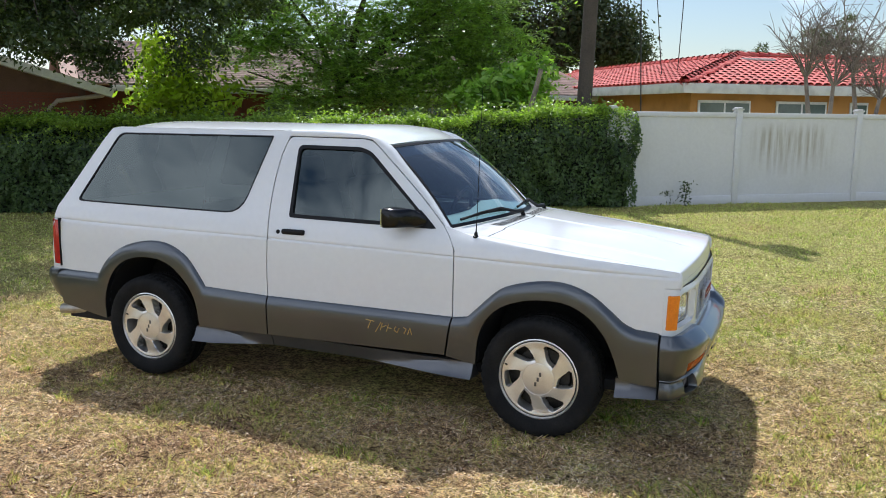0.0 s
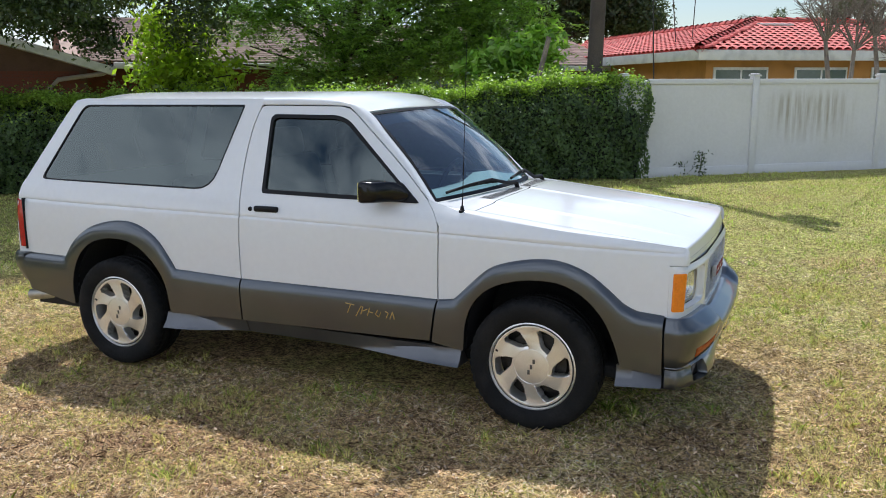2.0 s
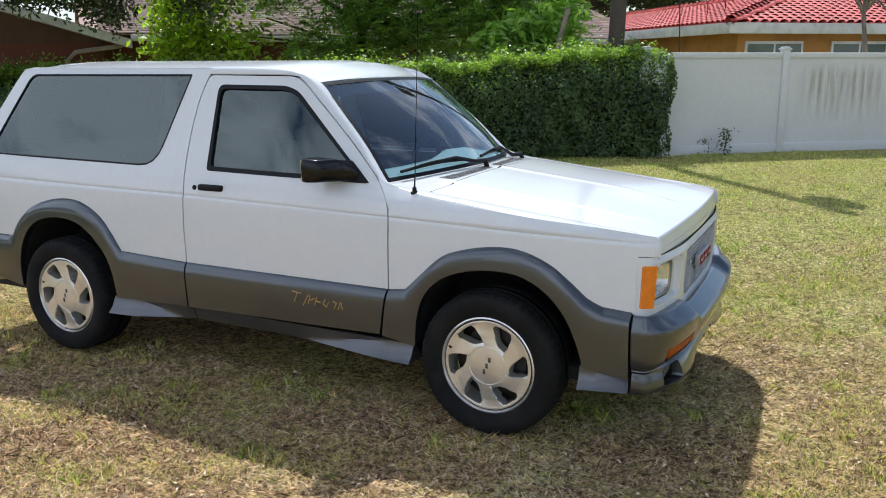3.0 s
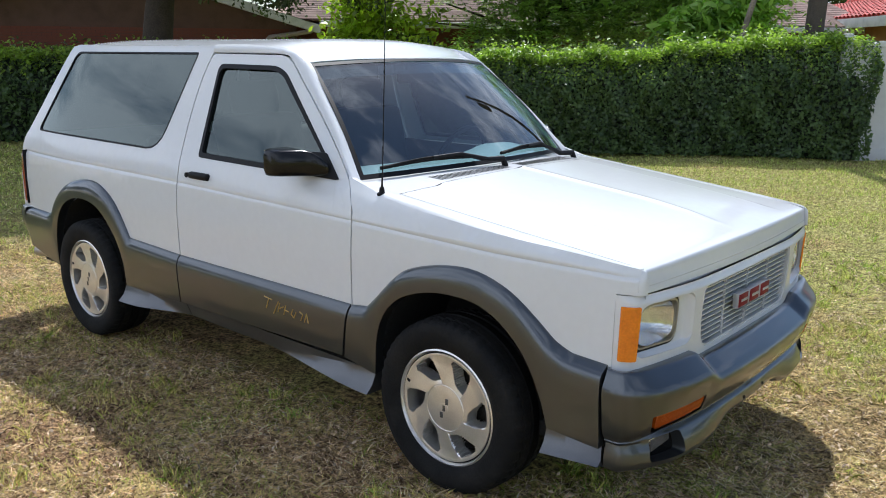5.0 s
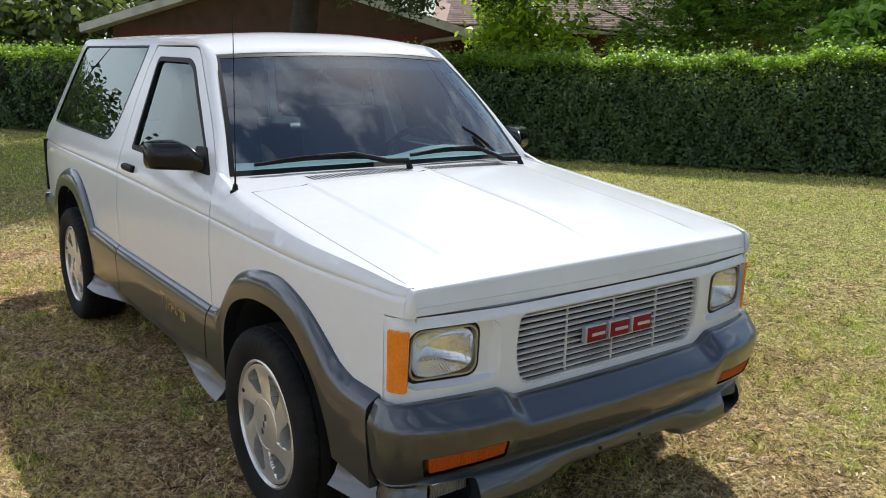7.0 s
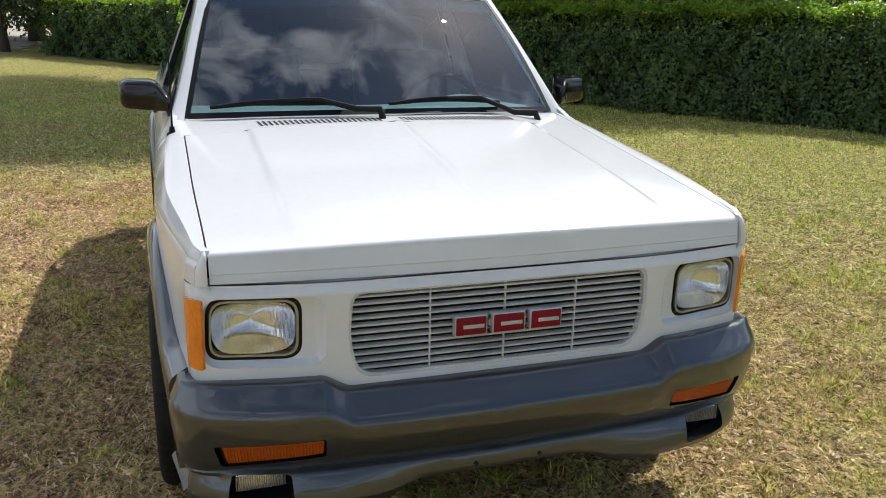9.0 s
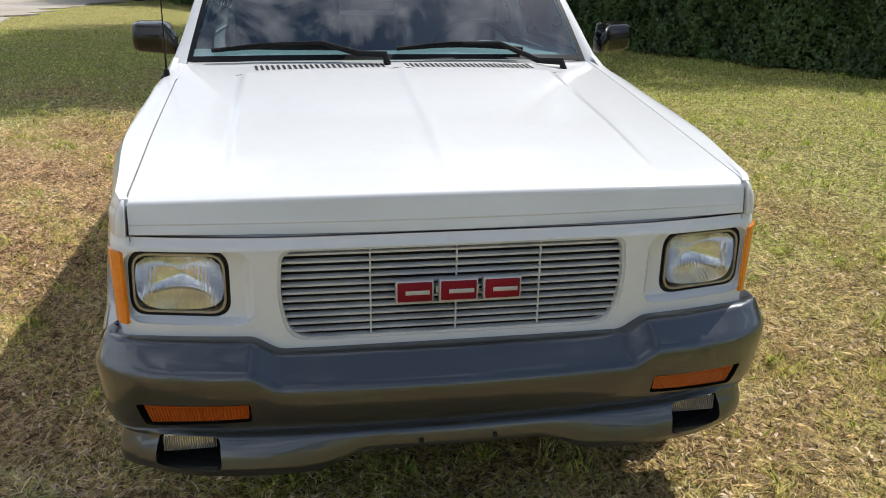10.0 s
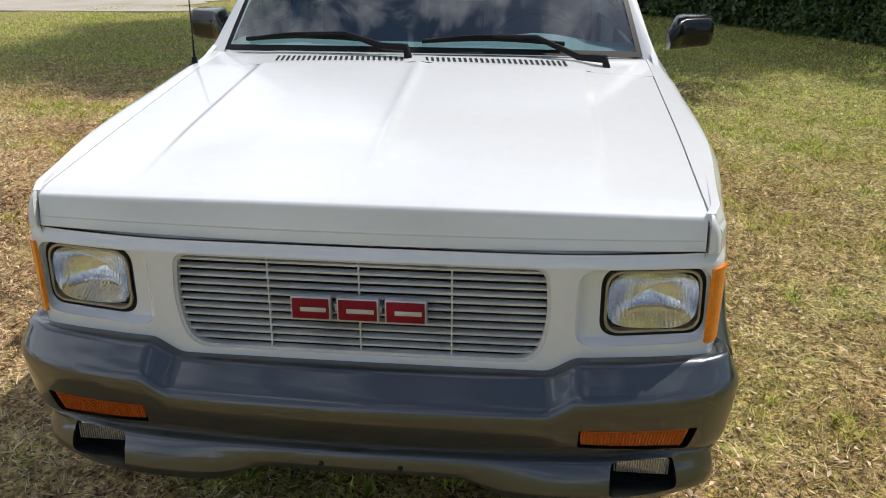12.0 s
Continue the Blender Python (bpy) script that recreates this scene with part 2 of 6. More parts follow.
def along(pts, n, curve=True):
    """n points evenly along a polyline, smoothed."""
    p = np.array([list(q) for q in pts], float)
    if curve and len(p) > 2:
        q = np.vstack([2 * p[0] - p[1], p, 2 * p[-1] - p[-2]])
        out = []
        for i in range(1, len(q) - 2):
            for s in np.linspace(0, 1, 12, endpoint=False):
                a, b, c, d = q[i - 1], q[i], q[i + 1], q[i + 2]
                out.append(0.5 * (2 * b + (c - a) * s + (2 * a - 5 * b + 4 * c - d) * s**2 + (3 * b - a - 3 * c + d) * s**3))
        p = np.array(out + [p[-1]])
    length = np.r_[0, np.cumsum(np.linalg.norm(np.diff(p, axis=0), axis=1))]
    at = np.linspace(0, length[-1], n)
    return np.stack([np.interp(at, length, p[:, k]) for k in range(p.shape[1])], 1)


def rounded(pts, radius, n=5):
    """A closed outline with its corners rounded."""
    out = []
    count = len(pts)
    for i in range(count):
        a, b, c = (np.array(pts[(i + k) % count], float) for k in (-1, 0, 1))
        r = radius[i] if isinstance(radius, (list, tuple)) else radius
        u, v = a - b, c - b
        lu, lv = np.linalg.norm(u), np.linalg.norm(v)
        d = min(r, 0.45 * lu, 0.45 * lv)
        if d < 1e-4:
            out.append(tuple(b))
            continue
        p, q = b + u / lu * d, b + v / lv * d
        for s in np.linspace(0, 1, n):
            out.append(tuple((1 - s) ** 2 * p + 2 * s * (1 - s) * b + s**2 * q))
    return out


def sheet(outline, holes, place, us=(), vs=(), lines=(), depth=0.02, inward=(0, 0, 0)):
    """A panel cut out of a curved surface: an outline with holes in flat coordinates, cut into a grid, bent by place(u, v), with turned-in edges."""
    bm = bmesh.new()
    edges = []
    for loop in [outline, *holes]:
        ring = [bm.verts.new((u, 0, v)) for u, v in loop]
        edges += [bm.edges.new((ring[i], ring[(i + 1) % len(ring)])) for i in range(len(ring))]
    bmesh.ops.triangle_fill(bm, use_beauty=True, use_dissolve=False, edges=edges, normal=(0, -1, 0))
    planes = [((u, 0, 0), (1, 0, 0)) for u in us] + [((0, 0, v), (0, 0, 1)) for v in vs] + list(lines)
    for co, no in planes:
        bmesh.ops.bisect_plane(bm, geom=bm.verts[:] + bm.edges[:] + bm.faces[:], dist=1e-5, plane_co=co, plane_no=no)
    for v in bm.verts:
        v.co = place(v.co.x, v.co.z)
    if depth:
        rim = [e for e in bm.edges if len(e.link_faces) == 1]
        made = bmesh.ops.extrude_edge_only(bm, edges=rim)["geom"]
        for v in made:
            if isinstance(v, bmesh.types.BMVert):
                way = inward(v.co) if callable(inward) else Vector(inward)
                v.co += way * depth
    bmesh.ops.recalc_face_normals(bm, faces=bm.faces[:])
    return bm


def box(bm, x0, y0, z0, x1, y1, z1, bevel=0.0, seg=2):
    (x0, x1), (y0, y1), (z0, z1) = sorted((x0, x1)), sorted((y0, y1)), sorted((z0, z1))
    made = bmesh.ops.create_cube(bm, size=1)["verts"]
    for v in made:
        v.co = Vector((x0 + (v.co.x + 0.5) * (x1 - x0), y0 + (v.co.y + 0.5) * (y1 - y0), z0 + (v.co.z + 0.5) * (z1 - z0)))
    if bevel:
        bmesh.ops.bevel(bm, geom=list({e for v in made for e in v.link_edges}), offset=bevel, segments=seg, affect="EDGES", profile=0.5)
    return bm


def boxed(x0, y0, z0, x1, y1, z1, bevel=0.0, seg=2):
    return box(bmesh.new(), x0, y0, z0, x1, y1, z1, bevel, seg)


def tube(bm, pts, radii, n=8, cap=True):
    """A round tapered rod along points."""
    pts = [Vector(p) for p in pts]
    radii = radii if isinstance(radii, (list, tuple, np.ndarray)) else [radii] * len(pts)
    rows = []
    side = None
    for i, p in enumerate(pts):
        d = (pts[min(i + 1, len(pts) - 1)] - pts[max(i - 1, 0)]).normalized()
        if side is None:
            side = d.orthogonal().normalized()
        side = (side - d * side.dot(d)).normalized()
        up = d.cross(side)
        rows.append([p + (side * math.cos(a) + up * math.sin(a)) * radii[i] for a in np.linspace(0, 2 * math.pi, n, endpoint=False)])
    grid = loft(bm, rows, close_u=True)
    if cap:
        for ring in (grid[0][::-1], grid[-1]):
            if len({tuple(round(c, 6) for c in v.co) for v in ring}) == n:
                bm.faces.new(ring)
    return bm


def lathe(bm, profile, centre, n=48, axis="y", start=0.0):
    """Turn (radius, offset) pairs round an axis through centre."""
    rows = []
    for a in np.linspace(0, 2 * math.pi, n, endpoint=False) + start:
        c, s = math.cos(a), math.sin(a)
        rows.append([Vector(centre) + (Vector((r * c, d, r * s)) if axis == "y" else Vector((r * c, r * s, d)) if axis == "z" else Vector((d, r * c, r * s))) for r, d in profile])
    loft(bm, rows, close_v=True)
    bmesh.ops.recalc_face_normals(bm, faces=bm.faces[:])
    return bm


def outward(bm, centre):
    """Turn an open sheet's faces away from a point."""
    bmesh.ops.recalc_face_normals(bm, faces=bm.faces[:])
    bm.normal_update()
    side = sum(f.normal.dot(f.calc_center_median() - Vector(centre)) for f in bm.faces)
    if side < 0:
        bmesh.ops.reverse_faces(bm, faces=bm.faces[:])
    return bm


def smooth01(t):
    t = min(max(t, 0.0), 1.0)
    return t * t * (3 - 2 * t)


# ---- the car: x ahead, centre line y = 0, wheels on z = 0 ----
car = thing("car", "white two-door sport utility vehicle with grey lower cladding", "car")
WHEEL_X, WHEEL_Z = (1.2765, -1.297), 0.318


FOLD_X, FOLD_Z = [0.70, 0.80, 0.90, 1.09, 1.39, 1.68, 1.90, 1.94], [1.078, 1.050, 1.027, 1.000, 0.972, 0.948, 0.926, 0.920]


def body_y(x, z):
    """Half width of the painted body side."""
    y = float(np.interp(z, [0.25, 0.45, 0.62, 0.80, 0.93, 1.02, 1.08, 1.30, 1.54, 1.60], [0.800, 0.815, 0.822, 0.826, 0.819, 0.797, 0.773, 0.690, 0.598, 0.563]))
    y -= 0.058 * smooth01((x - 1.25) / 0.75) ** 1.5
    y -= 0.035 * smooth01((-1.45 - x) / 0.75) ** 1.5
    y -= 0.022 * smooth01((x - 0.10) / 0.55) * (1 - smooth01((x - 0.78) / 0.25)) * smooth01((z - 0.98) / 0.09)
    y -= 0.008 * smooth01((x - 1.45) / 0.48) * smooth01((z - 0.58) / 0.34)
    y -= 0.016 * smooth01((x - 1.87) / 0.08) ** 2 * smooth01((z - 0.80) / 0.03)
    top = float(np.interp(x, FOLD_X, FOLD_Z))
    y -= 0.016 * smooth01((z - top + 0.05) / 0.05) ** 2 * smooth01((x - 0.72) / 0.12)
    crease = float(np.interp(x, [-2.12, -0.39, 0.778, 1.91], [0.955, 0.943, 0.923, 0.895]))
    return y - 0.0045 * math.exp(-(((z - crease) / 0.0055) ** 2))


def crease_lines(x0, x1):
    z0, z1 = (float(np.interp(x, [-2.12, -0.39, 0.778, 1.91], [0.955, 0.943, 0.923, 0.895])) for x in (x0, x1))
    no = Vector((-(z1 - z0), 0, x1 - x0)).normalized()
    return [((x0, 0, z0 + d), no) for d in (-0.016, -0.008, -0.004, 0, 0.004, 0.008, 0.016)]


def hood_side(x):
    return 0.718 * (1 - 0.010 * smooth01((x - 1.4) / 0.55)) + 0.0042


def hood_edge(x):
    return 1.034 + (x - 0.93) * (-0.114)


def side_place(s, out=0.0):
    return lambda u, v: Vector((u, s * (body_y(u, v) + out), v))


def steps(a, b, d):
    return list(np.arange(a + d, b, d))


DOOR_REAR = [(-0.364, 1.530), (-0.399, 1.430), (-0.416, 1.26), (-0.413, 1.09), (-0.401, 0.965), (-0.403, 0.77), (-0.402, 0.585)]
DOOR_FRONT = [(0.132, 1.527), (0.197, 1.509), (0.306, 1.421), (0.518, 1.241), (0.692, 1.079), (0.760, 0.995), (0.780, 0.92), (0.778, 0.585)]
DOOR_WINDOW = [(-0.300, 1.486), (0.122, 1.483), (0.195, 1.458), (0.646, 1.057), (-0.278, 1.069)]
QUARTER_WINDOW = [(-1.690, 1.531), (-0.484, 1.535), (-0.618, 1.071), (-1.945, 1.081)]
FRONT_OUT = [(0.868, 0.606), (0.905, 0.640), (1.03, 0.758), (1.12, 0.803), (1.265, 0.835), (1.40, 0.836), (1.53, 0.790), (1.635, 0.709), (1.695, 0.655), (1.755, 0.626)]
FRONT_IN = [(0.922, 0.350), (0.935, 0.49), (0.978, 0.60), (1.06, 0.68), (1.18, 0.727), (1.30, 0.742), (1.42, 0.732), (1.53, 0.673), (1.615, 0.575), (1.668, 0.45), (1.690, 0.365)]
REAR_OUT = [(-1.718, 0.622), (-1.633, 0.725), (-1.508, 0.81), (-1.368, 0.855), (-1.228, 0.870), (-1.108, 0.850), (-0.983, 0.780), (-0.880, 0.645), (-0.860, 0.612)]
REAR_IN = [(-1.658, 0.330), (-1.656, 0.47), (-1.590, 0.62), (-1.478, 0.722), (-1.318, 0.765), (-1.138, 0.745), (-1.008, 0.65), (-0.933, 0.53), (-0.903, 0.355)]

for s, side in ((-1, "right"), (1, "left")):
    inward = (0, -s, 0)
    # front fender, with its flat top beside the hood
    rear_edge = [(x + 0.007, z) for x, z in along(DOOR_FRONT[4:], 8)]
    fold = [(0.712, 1.076), *zip(FOLD_X[1:], FOLD_Z[1:])]
    arch = [tuple(p) for p in along(FRONT_OUT, 22)]
    arch = [(x, z - 0.012) for x, z in arch]
    outline = [*rear_edge[::-1], *fold[1:], (1.944, 0.90), (1.945, 0.88), (1.945, 0.8420), (1.884, 0.8420), (1.883, 0.60), (1.758, 0.611), *arch[::-1], (0.86, 0.592)]
    bm = sheet(outline, [], side_place(s), steps(0.7, 1.95, 0.06), steps(0.58, 1.08, 0.05), crease_lines(0.778, 1.91), 0.018, inward)
    fender = part("front_fender", bm, PAINT, car)
    rows = []
    fx = along(fold, 26)
    for k, dz in ((0.0, 0.0), (0.08, 0.005), (0.22, 0.009), (0.45, 0.012), (0.75, 0.013), (1.0, 0.013)):
        rows.append([(x, s * (body_y(x, z) + (hood_side(x) - body_y(x, z)) * k), z + (min(hood_edge(x) - z, 0.020)) * dz / 0.013) for x, z in fx])
    rows.append([(x, y - s * 0.0, z - 0.03) for x, y, z in rows[-1]])
    bm = bmesh.new()
    loft(bm, rows)
    part("fender_top", bm, PAINT, fender)
    # front corner of the fender under the hood edge
    bm = bmesh.new()
    corner = [(1.940, 1.0), (1.949, 0.90), (1.957, 0.66), (1.962, 0.34), (1.9635, 0.0)]
    rows = []
    for z, dx in ((0.8420, 0.0), (0.855, 0.0), (0.875, 0.0), (0.890, -0.001), (0.902, -0.003), (0.911, -0.008), (0.9165, -0.016), (0.9200, -0.030)):
        rows.append([(x + dx * (1 - 0.5 * k), s * (0.7155 + (body_y(1.943, z) - 0.7155) * k), z) for x, k in corner])
    loft(bm, rows)
    loft(bm, [[r[-1] for r in rows], [(r[-1][0] - 0.04, r[-1][1], r[-1][2]) for r in rows]])
    part("fender_nose", bm, PAINT, fender)

    # door with window, frame seal, handle, lock, cladding
    outline = [tuple(p) for p in along(DOOR_REAR, 18)] + [tuple(p) for p in along(DOOR_FRONT, 26)][::-1]
    outline[0:1] = rounded([outline[-1], outline[0], outline[1]], 0.03)[5:10]
    hole = rounded(DOOR_WINDOW, [0.04, 0.05, 0.05, 0.012, 0.02])
    bm = sheet(outline, [hole], side_place(s), steps(-0.41, 0.8, 0.06), steps(0.58, 1.54, 0.05), crease_lines(-0.39, 0.778), 0.02, inward)
    door = part("door", bm, PAINT, car)
    inner = rounded([(-0.283, 1.466), (0.114, 1.463), (0.180, 1.442), (0.603, 1.077), (-0.258, 1.089)], [0.035, 0.045, 0.045, 0.012, 0.02])
    part("window_seal", sheet(hole, [inner], side_place(s, 0.001), steps(-0.41, 0.8, 0.08), steps(0.9, 1.54, 0.08), (), 0.016, inward), TRIM, door)
    pane = part("window_pane", outward(sheet(inner, [], side_place(s, -0.012), steps(-0.41, 0.8, 0.06), steps(0.9, 1.54, 0.05), (), 0.004, inward), (-0.5, 0, 0.9)), SIDE_GLASS, door, "dark tinted side window glass")
    pane.visible_shadow = False
    yb = body_y(-0.2, 0.99)
    bm = boxed(-0.306, s * (yb - 0.020), 0.973, -0.154, s * (yb + 0.018), 1.004, 0.011, 3)
    part("door_handle", bm, TRIM, door, "black pull handle")
    bm = bmesh.new()
    lathe(bm, [(0.0, 0.007 * s), (0.010, 0.007 * s), (0.0125, 0.004 * s), (0.013, -0.004 * s)], (-0.335, s * yb, 0.984), 16)
    part("door_lock", bm, TRIM, door)
    # inner trim of the door
    bm = boxed(-0.39, s * 0.715, 0.40, 0.77, s * 0.740, 1.045, 0.01)
    part("door_lining", bm, TRIM_CLOTH, door)

    # rear quarter panel with roof pillars and fixed window
    rear = [(-1.770, 1.556), (-1.832, 1.472), (-1.930, 1.320), (-2.035, 1.155), (-2.090, 1.065), (-2.118, 1.03), (-2.128, 0.96), (-2.148, 0.60)]
    arch = [(x, z - 0.012) for x, z in along(REAR_OUT, 22)]
    front = [(x - 0.007, z) for x, z in along(DOOR_REAR, 18)]
    outline = [(-1.70, 1.568), *front, *arch[::-1], (-1.72, 0.60), *[tuple(p) for p in along(rear, 20, False)][::-1]]
    outline[1] = (-0.371, 1.568)
    outline.insert(2, (-0.372, 1.535))
    hole = rounded(QUARTER_WINDOW, [0.05, 0.012, 0.11, 0.045])
    bm = sheet(outline, [hole], side_place(s), steps(-2.15, -0.33, 0.06), steps(0.58, 1.575, 0.05), crease_lines(-2.12, -0.39), 0.018, inward)
    quarter = part("quarter_panel", bm, PAINT, car)
    inner = rounded([(-1.685, 1.523), (-0.495, 1.527), (-0.623, 1.079), (-1.930, 1.089)], [0.048, 0.012, 0.107, 0.042])
    part("window_seal", sheet(hole, [inner], side_place(s, 0.0015), steps(-2.1, -0.4, 0.08), steps(1.0, 1.56, 0.08), (), 0.016, inward), TRIM, quarter)
    pane = part("window_pane", outward(sheet(inner, [], side_place(s, -0.004), steps(-2.1, -0.4, 0.06), steps(1.0, 1.56, 0.05), (), 0.004, inward), (-0.5, 0, 0.9)), SIDE_GLASS, quarter, "dark tinted rear side window")
    pane.visible_shadow = False
    # strip between door and roof, and pillar beside the windscreen
    pillar_out = along([(-0.370, 1.536), (-0.12, 1.536), (0.134, 1.533), (0.201, 1.514), (0.311, 1.426), (0.523, 1.246), (0.697, 1.084), (0.763, 1.025)], 32)
    edge = along([(-0.370, 0.578, 1.572), (-0.12, 0.577, 1.572), (0.14, 0.573, 1.556), (0.284, 0.575, 1.500), (0.396, 0.610, 1.402), (0.576, 0.664, 1.232), (0.724, 0.712, 1.062), (0.790, 0.727, 0.995)], 32)
    rows = [[(x, s * (body_y(x, z) - 0.012), z - 0.004) for x, z in pillar_out], [(x, s * body_y(x, z), z) for x, z in pillar_out]]
    for k in (0.3, 0.6, 0.85, 1.0):
        row = []
        for (x, z), (a, b, c) in zip(pillar_out, edge):
            swell = 0.010 * math.sin(math.pi * k)
            row.append((x + (a - x) * k + swell * 0.5, s * (body_y(x, z) + (b - body_y(x, z)) * k + swell), z + (c - z) * k + swell * 0.6))
        rows.append(row)
    rows.append([(a - 0.012, s * (b - 0.010), c - 0.014) for a, b, c in edge])
    bm = bmesh.new()
    loft(bm, rows)
    part("windscreen_pillar", bm, PAINT, car)

    # tail lamp, wrapped round the corner
    bm = bmesh.new()
    col = [(-2.068, 0.0), (-2.10, -0.001), (-2.135, -0.008), (-2.165, -0.03), (-2.172, -0.06), (-2.172, -0.16)]
    loft(bm, [[(x, s * (body_y(x, z) + 0.008 + d), z) for x, d in col] for z in np.linspace(0.652, 0.948, 6)])
    lamp = part("tail_lamp", bm, TAIL_RED, car, "red wraparound tail lamp")
    bm = bmesh.new()
    for x0, z0, x1, z1 in ((-2.070, 0.640, -2.064, 0.960),):
        yb = body_y(-2.06, 0.8)
        box(bm, x0, s * (yb - 0.03), z0, x1, s * (yb + 0.010), z1, 0.002)
    part("lamp_frame", bm, TRIM, lamp)

    # lower cladding pieces
    def clad(top, low, name, parent, n_cross=12, swell=0.030, label=""):
        rows = []
        for k in range(n_cross + 1):
            row = []
            for (x0, z0), (x1, z1) in zip(top, low):
                d = math.hypot(x1 - x0, z1 - z0)
                w = min((0.0, 0.004, 0.010, 0.016, 0.022, 0.030, 0.038, 0.047, 0.056)[k] if k < 9 else 0.056 + (k - 8) / (n_cross - 8) * (d - 0.056), d)
                x, z = x0 + (x1 - x0) * w / d, z0 + (z1 - z0) * w / d
                out = float(np.interp(w, [0, 0.004, 0.010, 0.022, 0.038, 0.056, 0.085, 0.13, 0.30], [0.0, 0.009, 0.017, 0.028, 0.037, 0.042, 0.045, 0.045, 0.028])) * swell / 0.046
                out += 0.020 * smooth01((x - 1.45) / 0.4) * smooth01(w / 0.03)
                row.append((x, s * (body_y(x, max(z, 0.45)) + 0.002 + out), z))
            rows.append(row)
        rows.insert(0, [(x, s * (abs(y) - 0.014), z) for x, y, z in rows[0]])
        rows.append([(x, s * (abs(y) - 0.05), z + 0.004) for x, y, z in rows[-1]])
        bm = bmesh.new()
        loft(bm, rows)
        for ring in (0, -1):
            cut = [r[ring] for r in rows]
            loft(bm, [cut, [(x, s * (abs(y) - 0.03), z) for x, y, z in cut]])
        bmesh.ops.recalc_face_normals(bm, faces=bm.faces[:])
        return part(name, bm, CLADDING, parent, label)

    top = np.vstack([along([(0.787, 0.595), (0.868, 0.606)], 5)[:-1], along(FRONT_OUT, 30), along([(1.755, 0.626), (1.872, 0.613)], 7)[1:]])
    low = np.vstack([along([(0.754, 0.378), (0.922, 0.350)], 5)[:-1], along(FRONT_IN, 30), along([(1.690, 0.365), (1.874, 0.345)], 7)[1:]])
    clad(top, low, "fender_cladding", fender)
    clad(along([(-0.397, 0.597), (0.778, 0.595)], 24), along([(-0.394, 0.366), (0.742, 0.382)], 24), "door_cladding", door)
    top = np.vstack([along([(-2.125, 0.617), (-1.718, 0.622)], 9)[:-1], along(REAR_OUT, 30), along([(-0.860, 0.612), (-0.406, 0.597)], 12)[1:]])
    low = np.vstack([along([(-2.050, 0.385), (-1.658, 0.330)], 9)[:-1], along(REAR_IN, 30), along([(-0.903, 0.355), (-0.403, 0.366)], 12)[1:]])
    clad(top, low, "quarter_cladding", quarter)

    # lower skirts: undercut in the middle, turned outwards beside the wheels
    def skirt(x0, x1, z_top, z_low, flare, name, parent):
        rows = [[], [], [], [], [], []]
        for i, x in enumerate(np.linspace(x0, x1, 20)):
            f = flare((x - x0) / (x1 - x0))
            yb = body_y(x, 0.45)
            zt = z_top[0] + (z_top[1] - z_top[0]) * i / 19
            zl = z_low[0] + (z_low[1] - z_low[0]) * i / 19
            crease, lip = 0.002 * f - 0.026 * (1 - f), 0.054 * f - 0.034 * (1 - f)
            kc = 0.05 * f + 0.84 * (1 - f)
            for row, (dy, k) in zip(rows, ((-0.02, 0.0), (0.002, 0.0), (crease, kc), (crease * 0.6 + lip * 0.4, kc * 0.4 + 0.93 * 0.6), (lip, 0.93), (-0.09, 1.0))):
                row.append((x, s * (yb + dy), zt + (zl - zt) * k))
        bm = bmesh.new()
        loft(bm, rows)
        for ring in (0, -1):
            cut = [r[ring] for r in rows]
            bm.faces.new([bm.verts.new(p) for p in cut])
        bmesh.ops.recalc_face_normals(bm, faces=bm.faces[:])
        return part(name, bm, SKIRT, parent, "grey lower skirt with sky light put in its paint")

    skirt(-0.943, -0.392, (0.352, 0.365), (0.262, 0.280), lambda k: smooth01(1.25 - 1.25 * k), "side_skirt", quarter)
    skirt(-0.386, 0.905, (0.364, 0.352), (0.280, 0.264), lambda k: smooth01((k - 0.40) / 0.6), "side_skirt", car)
    skirt(1.668, 1.872, (0.366, 0.344), (0.264, 0.274), lambda k: 0.8, "side_skirt", fender)

    # wheel wells
    for name, line in (("front", FRONT_IN), ("rear", REAR_IN)):
        bm = bmesh.new()
        p = along(line, 24)
        loft(bm, [[(x, s * y, z + 0.004) for x, z in p] for y in (0.80, 0.45)])
        bm.faces.new([bm.verts.new((x, s * 0.45, z + 0.004)) for x, z in p])
        part("wheel_well", bm, DARK, car)

# roof
bm = bmesh.new()
rows = []
for x in [0.268, 0.262, 0.24, 0.20, 0.12, 0.0, -0.2, -0.5, -0.8, -1.1, -1.4, -1.6, -1.72, -1.768, -1.776]:
    row = []
    front = smooth01((x - 0.02) / 0.25)
    back = smooth01((-1.57 - x) / 0.20)
    half = 0.586 - 0.008 * front - 0.02 * back
    for k in np.linspace(-1, 1, 25):
        y = half * math.sin(k * math.pi / 2) if abs(k) > 0 else 0
        e = abs(k)
        bow = 0.085 * (1 - (y / half) ** 2) * front
        z = 1.566 + 0.038 * (1 - abs(y / half) ** 2.6) - 0.068 * front**1.6 * (1 + 0.30 * (1 - (y / half) ** 2)) - 0.028 * back
        row.append((x + bow, y, z))
    rows.append(row)
rows.append([(x - 0.01, y * 0.99, z - 0.03) for x, y, z in rows[-1]])
rows.insert(0, [(x - 0.015, y * 0.985, z - 0.018) for x, y, z in rows[0]])
loft(bm, rows)
roof = part("roof", bm, PAINT, car, sharp=50)
bm = bmesh.new()
loft(bm, [[(x, y, 1.528 - 0.03 * smooth01((x - 0.1) / 0.2)) for y in np.linspace(-0.565, 0.565, 5)] for x in (0.26, 0.0, -0.9, -1.72)])
